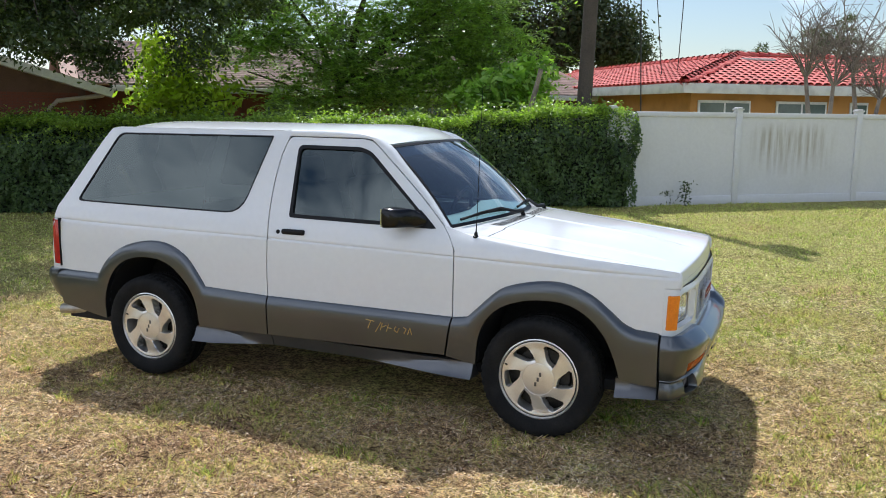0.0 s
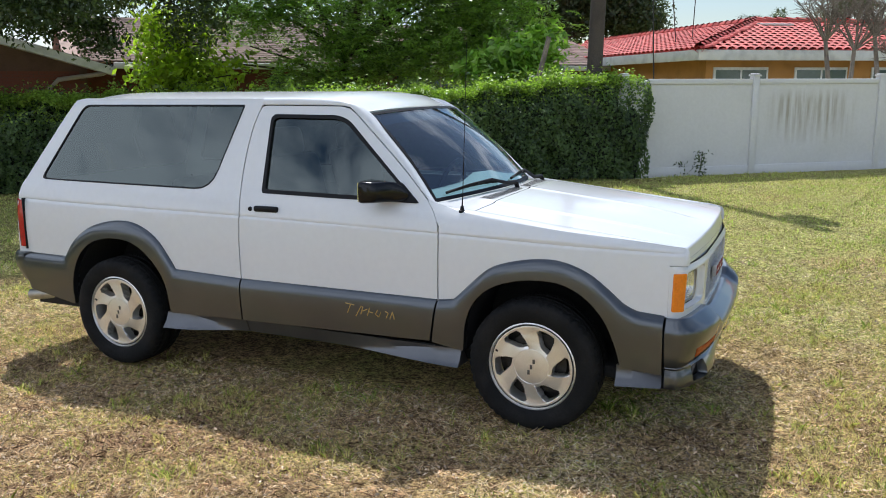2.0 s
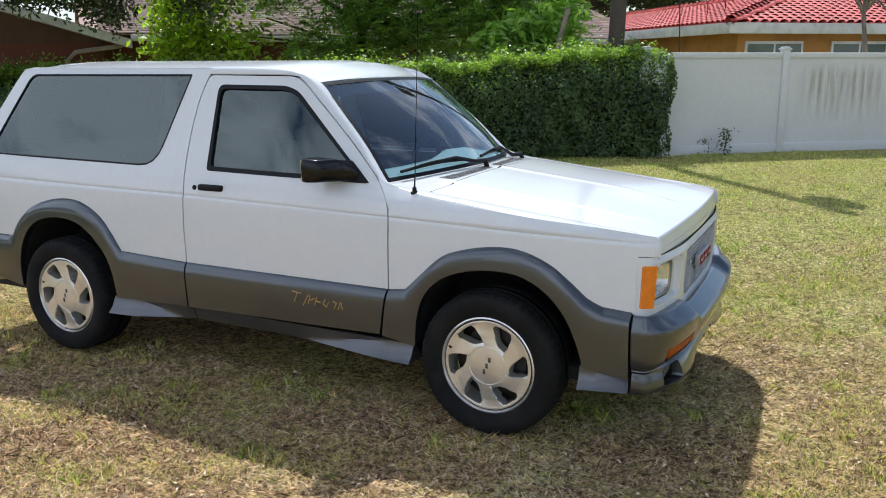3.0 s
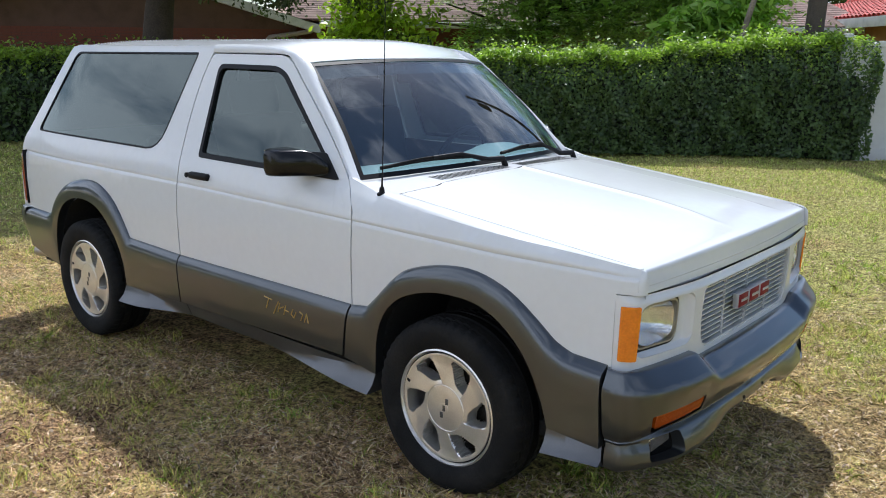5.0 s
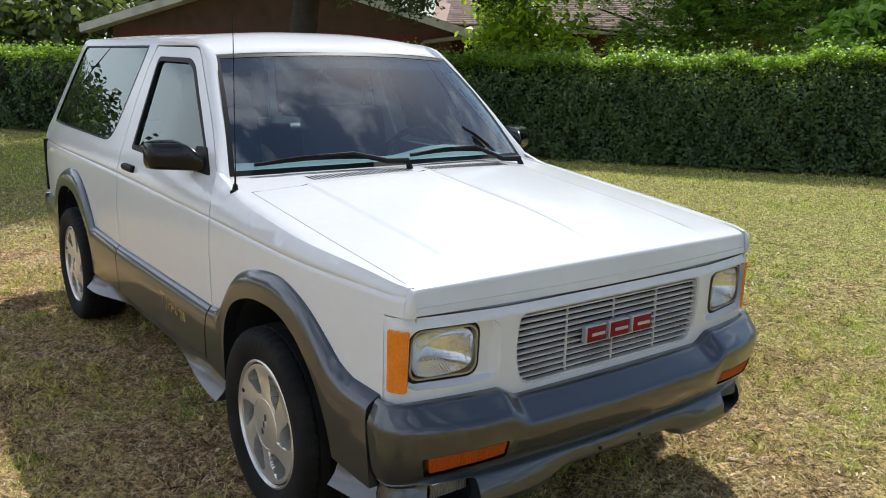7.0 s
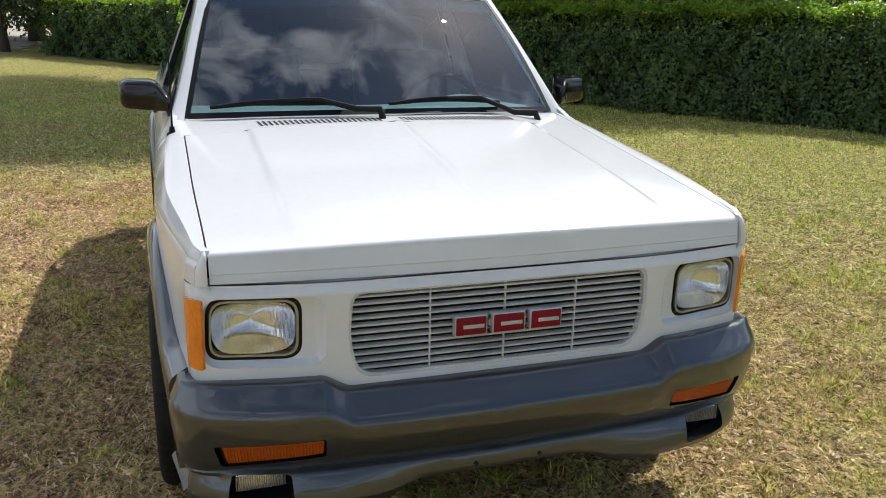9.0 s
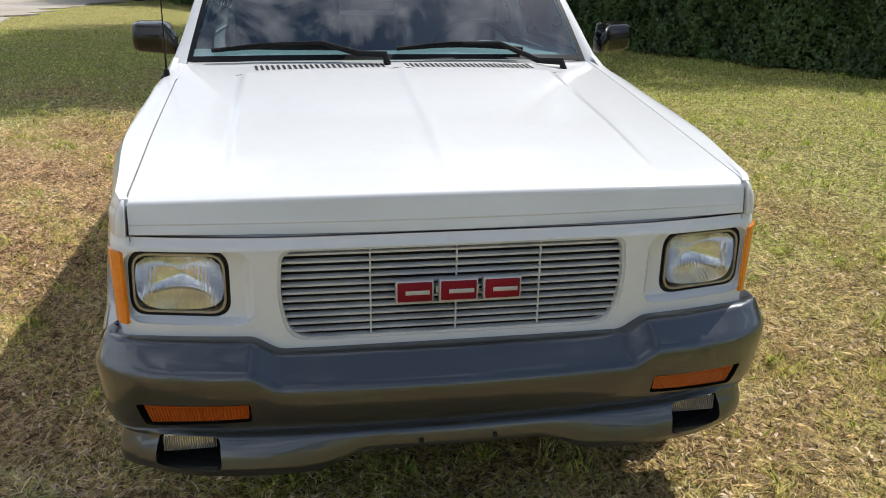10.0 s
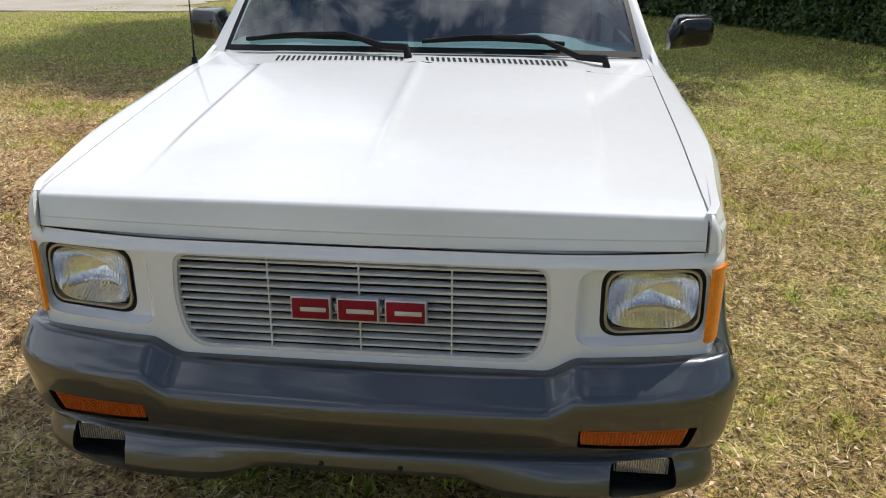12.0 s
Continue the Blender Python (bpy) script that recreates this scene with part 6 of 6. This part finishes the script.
blobs = [((-1.4, -0.7, 3.3), (0.9, 0.9, 0.6)), ((-1.2, -0.6, 4.6), (1.5, 1.4, 1.0)), ((0.6, 0.4, 4.4), (1.6, 1.5, 1.2)), ((1.9, 1.0, 3.5), (1.4, 1.3, 1.0)), ((0.9, 0.0, 2.9), (1.0, 1.0, 0.7)), ((3.0, 1.6, 4.9), (1.5, 1.4, 1.2)), ((1.2, 0.6, 5.8), (1.8, 1.6, 1.1)), ((2.6, 0.9, 2.4), (0.9, 0.9, 0.6)), ((1.7, 0.4, 2.2), (1.0, 0.9, 0.5)), ((0.2, -0.3, 2.05), (1.2, 1.0, 0.5)), ((3.3, 1.2, 2.7), (1.0, 0.9, 0.7)), ((2.4, 0.6, 3.9), (1.1, 1.0, 0.9))]
blobs = [((x * 1.12, y * 1.12, 1.68 + (z - 1.68) * 1.12), tuple(v * 1.12 for v in q)) for (x, y, z), q in blobs]
limbs(bm, (0.1, 0.1, 2.4), [c for c, q in blobs], 0.075, 0.02)
limbs(bm, (0.0, 0.1, 1.7), [(-1.8, -1.0, 2.6), (-2.1, -1.3, 2.2), (2.2, 1.2, 2.2)], 0.06, 0.015)
part("trunk", bm, BARK, ob)
P, N = clumps(blobs, 62, 0.30, 9)
N = N * np.array([1, 1, 0.35]) + np.array([0, 0, 0.1])
Q, M = fronds(P, N, 0.55, 8, 0.12, 0.03)
leaves("crown", Q, M, 0.12, 0.045, FERN_LEAF, ob, curl=0.05)

tree("broadleaf_tree", (-3.3, 12.2, 0), (0.1, 0.1, 1.5), 0.08,
     [((-0.15, 0.0, 2.25), (0.60, 0.60, 0.42)), ((0.35, 0.2, 2.45), (0.50, 0.50, 0.35)), ((-0.6, -0.3, 2.0), (0.45, 0.45, 0.35)), ((0.3, 0.1, 1.85), (0.55, 0.55, 0.3))],
     BIG_LEAF, "small tree with large glossy leaves behind the hedge", 34, 14, 0.26, 0.09, 0.15)
tree("big_tree", (-11.0, 40.0, 0), (0.3, 0.0, 4.0), 0.40,
     [((0, 0, 7.2), (3.0, 3.0, 2.0)), ((3.0, 1.4, 6.4), (2.0, 2.2, 1.5)), ((-3.2, -1.0, 7.0), (2.4, 2.4, 1.8)), ((1.5, 0.5, 9.4), (2.8, 2.6, 1.6)), ((-2.0, -0.5, 9.8), (2.6, 2.4, 1.8)), ((-4.4, -2.0, 5.8), (1.6, 1.6, 1.2)), ((4.0, 1.8, 5.2), (1.5, 1.8, 1.1)), ((1.8, 0.8, 5.6), (1.6, 1.8, 1.0)), ((-1.8, -0.8, 5.6), (1.6, 1.6, 1.0))],
     FAR_LEAF, "tall dark tree behind the red-roofed house", 110, 45, 0.24, 0.13, 0.42)

# bare grey tree before the red-roofed house
ob = thing("bare_tree", "leafless grey tree with thin twigs", "tree", (2.7, 16.6, 0))
for x0, lean in ((0.0, (-0.25, 0.1, 2.6)), (0.15, (0.35, 0.2, 2.4)), (0.9, (1.35, 0.5, 2.1)), (1.0, (0.75, 0.5, 2.7))):
    top = Vector(lean)
    bm = bmesh.new()
    tube(bm, [(x0, 0, -0.1), Vector((x0, 0, 0)).lerp(top, 0.5) + Vector((0.05, 0, 0)), top], [0.085, 0.06, 0.042], 8)
    part("trunk", bm, PALE_BARK, ob)
    bm = bmesh.new()
    for q in range(11):
        e = top + Vector((rng.uniform(-0.9, 0.9), rng.uniform(-0.6, 0.6), rng.uniform(0.3, 1.7)))
        limbs(bm, top, [e], 0.024, 0.008)
        for w in range(16):
            m = top.lerp(e, rng.uniform(0.3, 1))
            limbs(bm, m, [m + Vector((rng.uniform(-0.6, 0.6), rng.uniform(-0.4, 0.4), rng.uniform(-0.1, 0.7)))], 0.008, 0.003, n=5)
    part("branch", bm, PALE_BARK, ob)

# palms behind the red-roofed house
PALM_LEAF = foliage("palm_leaf", (0.030, 0.048, 0.020), (0.12, 0.15, 0.060), 0.25, 0.4)
for x, y, h in ((2.98, 28.2, 4.2), (0.7, 31.0, 3.6)):
    ob = thing("palm_tree", "palm with drooping dark fronds behind the house", "tree", (x, y, 0), "palms behind the house")
    bm = bmesh.new()
    tube(bm, [(0, 0, -0.1), (0.05, 0, h * 0.5), (0.1, 0.05, h)], [0.20, 0.15, 0.13], 9)
    part("trunk", bm, BARK, ob)
    way = rng.normal(0, 1, (34, 3)) * np.array([1, 1, 0.45]) + np.array([0, 0, 0.35])
    Q, M = fronds(np.tile(np.array([[0.1, 0.05, h]]), (34, 1)), way, 1.9, 24, 0.34, 0.03)
    leaves("crown", Q, M, 0.42, 0.035, PALM_LEAF, ob, curl=0.3)

# shrubs at the foot of the fence
ob = thing("weed", "small dark weed at the foot of the fence", "plant", (0.30, 11.45, 0))
P = np.stack([np.r_[rng.normal(-0.18, 0.10, 70), rng.normal(0.22, 0.07, 90)], rng.normal(0, 0.06, 160), np.r_[rng.uniform(0, 0.26, 70), rng.uniform(0, 0.48, 90)]], 1)
leaves("weed_leaves", P, rng.normal(size=(160, 3)), 0.07, 0.03, OAK_LEAF, ob)
bm = bmesh.new()
tube(bm, [(-0.18, 0, 0), (-0.2, 0, 0.25)], 0.006, 5)
tube(bm, [(0.2, 0, 0), (0.25, 0, 0.46)], 0.006, 5)
part("stem", bm, BARK, ob)

# leaning pale stake in the hedge
bm = bmesh.new()
tube(bm, [(0, 0, 0), (0.28, 0.10, 1.3), (0.47, 0.18, 2.15)], [0.055, 0.05, 0.045], 8)
tagged(part("stake", bm, PALE_BARK), "pale leaning wooden stake in the hedge", "stake").matrix_basis = pose(-2.52, 10.15, 0.35)

# utility pole with cables
POLE = material("weathered_pole", (0.075, 0.060, 0.050), 0.9, 0.0, 0.25, 3, 60, bump=0.4)
CABLE = material("cable", (0.03, 0.03, 0.03), 0.6)
ob = thing("utility_pole", "dark weathered wooden utility pole behind the hedge", "pole", (-1.50, 11.21, 0))
bm = bmesh.new()
tube(bm, [(0, 0, -0.3), (0.12, 0.05, 4.0), (0.30, 0.12, 9.5)], [0.150, 0.135, 0.11], 14)
part("pole", bm, POLE, ob)
# out of view: a can added to cast the dark blotch on the lawn
bm = bmesh.new()
lathe(bm, [(0.0, 0.45), (0.20, 0.42), (0.22, 0.35), (0.22, -0.40), (0.0, -0.42)], (0.62, 0.2, 8.3), 20, "z")
part("transformer", bm, POLE, ob)
for q, (a, b) in enumerate((((0.3, 0.12, 9.3), (6.0, 24.0, 9.0)), ((0.3, 0.12, 9.2), (-18.0, -12.0, 8.6)), ((0.57, 1.45, 9.0), (0.80, 2.15, 1.2)), ((-0.42, 8.2, 9.0), (-0.05, 10.2, 2.85)), ((0.86, 8.35, 9.0), (0.39, 10.3, 2.9)))):
    bm = bmesh.new()
    pts = [Vector(a).lerp(Vector(b), k) - Vector((0, 0, (0.0 if q > 1 else 0.6) * math.sin(math.pi * k))) for k in np.linspace(0, 1, 12)]
    tube(bm, pts, 0.014, 5)
    part("cable", bm, CABLE, ob)

# ---- house with red tile roof ----
OCHRE = material("ochre_stucco", (0.42, 0.21, 0.06), 0.9, 0.0, 0.06, 2, 60, bump=0.3)
TILE = material("red_roof_tile", (0.46, 0.060, 0.050), 0.75, 0.0, 0.12, 2.5, 30, island=0.22, second=(0.52, 0.13, 0.10))
FASCIA = material("pale_fascia", (0.62, 0.62, 0.58), 0.6, 0.0, 0.05, 3, 40)
PALE_FRAME = material("white_window_frame", (0.72, 0.73, 0.72), 0.5, 0.0, 0.04, 3, 40)
DIM_GLASS = material("dim_window_glass", (0.10, 0.14, 0.13), 0.08, 0.0, 0.1, 2, 20, coat=0.5)
RA = 38.0
red = thing("house", "single-storey ochre house with red barrel-tile hip roof", "house", (-0.40, 17.6, 0, 0, 0, RA))
W, D, OV, EZ = 17.0, 9.2, 0.55, 2.52
part("wall", boxed(OV, OV, 0, W - OV, D - OV, EZ - 0.05), OCHRE, red)
bm = boxed(0, 0, EZ - 0.26, W, 0.05, EZ, 0.01)
box(bm, 0, 0.05, EZ - 0.26, 0.05, 22.0, EZ, 0.01)
box(bm, 0.05, 0.05, EZ - 0.20, W, D, EZ - 0.16)
part("fascia", bm, FASCIA, red)
RISE = 1.05


def tiled_slope(a, b, inward_vec, up, run, hip_a, hip_b, parent, single=(0.0, 0.0)):
    """A slope of barrel tiles over the eave a-b; the sides close in by hip_a and hip_b per metre of run; those in the stretch single are pieces of their own."""
    a, b, inw = Vector(a), Vector(b), Vector(inward_vec)
    length = (b - a).length
    e = (b - a).normalized()
    rows_n, pitch = int(run / 0.36), 0.26
    V, F = [], []
    tile_mesh = None
    nrm = Vector((-inw.x * up, -inw.y * up, 1)).normalized()
    for r in range(rows_n):
        d0, d1 = r * 0.36, (r + 1) * 0.36 + 0.05
        lo, hi = d0 * hip_a, length - d0 * hip_b
        t = lo + 0.13 * (r % 1)
        while t < hi - 0.05:
            base = len(V)
            for d, lift in ((d0, 0.045), (d1, 0.012)):
                for kk in range(5):
                    ang = math.pi * kk / 4
                    p = a + e * (t + pitch / 2 - 0.115 * math.cos(ang)) + inw * d + Vector((0, 0, d * up)) + nrm * (lift + 0.070 * math.sin(ang) - 0.03)
                    V.append(tuple(p))
            quads = [(kk, kk + 1, 6 + kk, 5 + kk) for kk in range(4)]
            if single[0] <= t < single[1]:
                shape, V = V[base:], V[:base]
                at = a + e * t + inw * d0 + Vector((0, 0, d0 * up))
                if tile_mesh is None:
                    ob = arrays("roof_tile", [Vector(p) - at for p in shape], quads, TILE_SINGLE, parent)
                    tile_mesh = ob.data
                else:
                    ob = new("roof_tile", tile_mesh)
                    ob.parent = parent
                ob.matrix_basis = Matrix.Translation(at)
            else:
                F += [tuple(base + v for v in q) for q in quads]
            t += pitch
    return tagged(arrays("roof_tiles", np.array(V), np.array(F), TILE, parent), kind="stuff")


TILE_SINGLE = material("red_clay_tile", (0.46, 0.060, 0.050), 0.75, 0.0, 0.12, 2.5, 30, random_tone=0.22, second=(0.52, 0.13, 0.10))


half = D / 2
bm = bmesh.new()
c = [bm.verts.new(p) for p in ((0, 0, EZ), (W, 0, EZ), (W, D, EZ), (0, D, EZ), (half, half, EZ + RISE), (W - half, half, EZ + RISE))]
for f in ((0, 1, 5, 4), (1, 2, 5), (2, 3, 4, 5), (3, 0, 4)):
    bm.faces.new([c[q] for q in f])
roof_ob = part("roof", bm, TILE, red, "red clay tile roof", smooth=False)
tiled_slope((0, 0, EZ), (W, 0, EZ), (0, 1, 0), RISE / half, half, 1, 1, roof_ob, (0.0, 7.6))
WING = 22.0
bm = bmesh.new()
c = [bm.verts.new(p) for p in ((0, half, EZ - 0.02), (0, WING, EZ - 0.02), (2 * half, WING, EZ - 0.02), (half, half, EZ + RISE - 0.02), (half, WING - half, EZ + RISE - 0.02), (2 * half, half, EZ - 0.02))]
for f in ((0, 1, 4, 3), (1, 2, 4), (2, 5, 3, 4)):
    bm.faces.new([c[q] for q in f])
part("wing_roof", bm, TILE, roof_ob, smooth=False)
part("wing_wall", boxed(OV, D - OV, 0, 2 * half - OV, WING - OV, EZ - 0.05), OCHRE, red)
tiled_slope((0, WING, EZ), (0, 0, EZ), (1, 0, 0), RISE / half, half, 1, 1, roof_ob)
for a, b in (((0, 0, EZ), (half, half, EZ + RISE)), ((half, half, EZ + RISE), (W - half, half, EZ + RISE)), ((half, half, EZ + RISE), (half, WING - half, EZ + RISE))):
    a, b = Vector(a), Vector(b)
    n = int((b - a).length / 0.36)
    for q in range(n):
        p, r = a.lerp(b, q / n), a.lerp(b, (q + 1.15) / n)
        bm = bmesh.new()
        tube(bm, [p + Vector((0, 0, 0.05)), r + Vector((0, 0, 0.02))], [0.13, 0.105], 8, False)
        part("ridge_cap", bm, TILE_SINGLE, roof_ob)
part("skylight", boxed(4.2, half - 1.0, EZ + RISE * 0.83, 5.3, half - 0.55, EZ + RISE * 0.90, 0.02), FASCIA, roof_ob)
for x0, x1 in ((0.76, 2.36), (3.16, 4.78), (5.55, 6.15), (7.6, 9.2)):
    frame_ob = part("window", boxed(x0, OV - 0.04, 0.95, x1, OV + 0.02, 2.10, 0.01), PALE_FRAME, red, "white framed window")
    n = 2 if x1 - x0 > 1 else 1
    for q in range(n):
        w = (x1 - x0 - 0.06) / n
        part("pane", boxed(x0 + 0.06 + q * w, OV - 0.048, 1.02, x0 + q * w + w, OV - 0.042, 2.03), DIM_GLASS, frame_ob)

# ---- brick house with shingle roof ----
BRICK = material("dark_red_brick", (0.17, 0.055, 0.038), 0.9, 0.0, 0.12, 3, 40, bump=0.3, second=(0.11, 0.04, 0.03))
MORTAR = material("brick_mortar", (0.12, 0.07, 0.055), 0.95, 0.0, 0.1, 3, 40)
SHINGLE = material("brown_shingle", (0.42, 0.30, 0.245), 0.95, 0.0, 0.16, 2.0, 60, bump=0.3, island=0.14, second=(0.35, 0.245, 0.20))
DOWNPIPE = material("pale_downpipe", (0.38, 0.32, 0.29), 0.6, 0.0, 0.05, 3, 40)
brick = thing("house", "brick house with brown shingle roof and white eaves behind the hedge", "house", (-13.5, 11.4, 0, 0, 0, 50.0))
# local x runs along the eave, y away from the lawn
EB = 2.28
part("wall", boxed(-0.49, 0.9, 0, 15.0, 8.49, EB), BRICK, brick)
bm = bmesh.new()
gable = [(-9.3, 0, 0), (-0.5, 0, 0), (-0.5, 0, EB), (-4.9, 0, EB + 1.25), (-9.3, 0, EB)]
f0 = [bm.verts.new((x, 0.25, z)) for x, y, z in gable]
f1 = [bm.verts.new((x, 8.5, z)) for x, y, z in gable]
bm.faces.new(f0)
bm.faces.new(f1[::-1])
for q in range(5):
    bm.faces.new([f0[q], f0[(q + 1) % 5], f1[(q + 1) % 5], f1[q]])
bmesh.ops.recalc_face_normals(bm, faces=bm.faces[:])
gable_wall = part("gable_wall", bm, MORTAR, brick, "dark red brick gable wall", smooth=False)


def shingles(name, a, b, inw, up, run, parent):
    """Overlapping courses of flat shingles."""
    a, b, inw = Vector(a), Vector(b), Vector(inw)
    e = (b - a).normalized()
    length = (b - a).length
    V, F = [], []
    for r in range(int(run / 0.20)):
        t = -0.15 * (r % 2)
        while t < length:
            w = rng.uniform(0.22, 0.34)
            t0, t1 = max(t, 0), min(t + w - 0.008, length)
            if t1 > t0:
                lift = 0.018 + rng.uniform(0, 0.006)
                base = len(V)
                for d, z in ((r * 0.20, lift), (r * 0.20 + 0.24, 0.004)):
                    for tt in (t0, t1):
                        p = a + e * tt + inw * d + Vector((0, 0, d * up + z))
                        V.append(tuple(p))
                p0, p1 = Vector(V[base]), Vector(V[base + 1])
                V += [tuple(p0 - Vector((0, 0, 0.02))), tuple(p1 - Vector((0, 0, 0.02)))]
                F += [(base, base + 1, base + 3, base + 2), (base + 4, base + 5, base + 1, base)]
            t += w
    return arrays(name, np.array(V), np.array(F), SHINGLE, parent)


bm = bmesh.new()
loft(bm, [[(-1.0, 0.0, EB), (15.5, 0.0, EB)], [(-1.0, 4.6, EB + 1.42), (15.5, 4.6, EB + 1.42)], [(-1.0, 9.2, EB), (15.5, 9.2, EB)]])
roof_ob = part("roof", bm, SHINGLE, brick, "brown asphalt shingle roof", smooth=False)
shingles("roof_shingles", (-0.6, -0.05, EB + 0.02), (15.5, -0.05, EB + 0.02), (0, 1, 0), 1.42 / 4.6, 4.6, roof_ob)
bm = bmesh.new()
loft(bm, [[(-9.9, -0.35, EB - 0.12), (-9.9, 9.0, EB - 0.12)], [(-4.9, -0.35, EB + 1.36), (-4.9, 9.0, EB + 1.36)], [(0.1, -0.35, EB - 0.12), (0.1, 9.0, EB - 0.12)]])
gable_roof = part("gable_roof", bm, SHINGLE, brick, smooth=False)
bm = bmesh.new()
for x0, x1 in ((-9.9, -4.9), (0.1, -4.9)):
    z0, z1 = EB - 0.13, EB + 1.35
    loft(bm, [[(x0, -0.36, z0), (x1, -0.36, z1)], [(x0, -0.36, z0 - 0.20), (x1, -0.36, z1 - 0.20)], [(x0, 0.25, z0 - 0.20), (x1, 0.25, z1 - 0.20)]])
part("rake_board", bm, FASCIA, gable_roof, smooth=False)
bm = boxed(0.1, -0.14, EB - 0.16, 15.5, -0.03, EB - 0.01, 0.015)
part("gutter", bm, FASCIA, brick, "white gutter")
part("soffit", boxed(0.0, -0.03, EB - 0.10, 15.5, 0.9, EB - 0.06), TRIM_CLOTH, brick)
bm = bmesh.new()
tube(bm, [(0.05, -0.05, EB - 0.14), (-0.15, 0.0, EB - 0.28), (-1.15, 0.16, EB - 0.42), (-1.35, 0.17, EB - 0.62), (-1.36, 0.17, 0.2)], 0.055, 8)
part("downpipe", bm, DOWNPIPE, brick)
for x0 in (0.9, 4.2, 8.0):
    part("window", boxed(x0, 0.86, 0.85, x0 + 2.2, 0.90, 2.0, 0.01), DIM_GLASS, brick)
for x0 in (1.3, 5.2, 9.0):
    bm = bmesh.new()
    tube(bm, [(x0, 0.0, 0), (x0, 0.0, EB - 0.1)], 0.03, 6)
    part("porch_post", bm, DOWNPIPE, brick)
# brick courses of the gable wall
brick_mesh = None
bw, bh = 0.215, 0.068
for r in range(13, 27):
    z = r * 0.0765
    x = -9.25 + (0.112 if r % 2 else 0)
    while x < -0.75:
        if brick_mesh is None:
            ob = part("brick", boxed(0, -0.012, 0, bw, 0.0, bh), BRICK, gable_wall, smooth=False)
            brick_mesh = ob.data
        else:
            ob = new("brick", brick_mesh)
            ob.parent = gable_wall
        ob.matrix_basis = Matrix.Translation((x, 0.25, z))
        x += 0.226

# ---- beyond: trees past the road and behind the camera, which the windows mirror ----
for q, (x, y, h) in enumerate(((-33, -13, 6.5), (-40, -19, 8), (-29, -24, 7), (-30, -2, 7), (-34, 6, 8), (-27, 8, 6), (-38, -8, 8), (-26, -16, 7), (-16, -30, 7), (-4, -36, 8), (9, -38, 7), (22, -34, 8), (34, -20, 7), (38, -2, 8), (36, 16, 7), (26, 30, 8), (-22, 34, 9), (-14, 42, 8), (-25, -2.5, 5), (-26, 0.6, 5), (-25, 3.4, 5), (-28.5, -4.6, 6), (-31, 2.0, 6))):
    tree("background_tree", (x, y, 0), (0.2, 0.1, h * 0.35), 0.25,
         [((0, 0, h * 0.62), (2.6, 2.6, h * 0.20)), ((2.4, 0.8, h * 0.50), (2.0, 2.0, h * 0.18)), ((-2.3, -0.6, h * 0.52), (2.1, 2.1, h * 0.18)), ((0.4, -1.6, h * 0.34), (2.4, 1.8, h * 0.14))],
         FAR_LEAF if q < 18 else OLIVE_LEAF, "green broadleaf tree in the distance", 44, 22, 0.34, 0.20, 0.42, group="trees in the distance")

ob = thing("utility_pole", "dark wooden utility pole beyond the road with sagging cables", "pole", (-50.0, -21.3, 0))
bm = bmesh.new()
tube(bm, [(0, 0, -0.3), (0.05, 0, 4.0), (0.1, 0, 8.6)], [0.17, 0.15, 0.12], 12)
part("pole", bm, POLE, ob)
for z, d in ((8.3, 0.9), (7.6, 1.1), (6.9, 1.2)):
    bm = bmesh.new()
    pts = [Vector((0.1 + 60 * k, -24.0 * k, z - d * 4 * k * (1 - k))) for k in np.linspace(0, 1, 16)]
    tube(bm, pts, 0.02, 5)
    part("cable", bm, CABLE, ob)
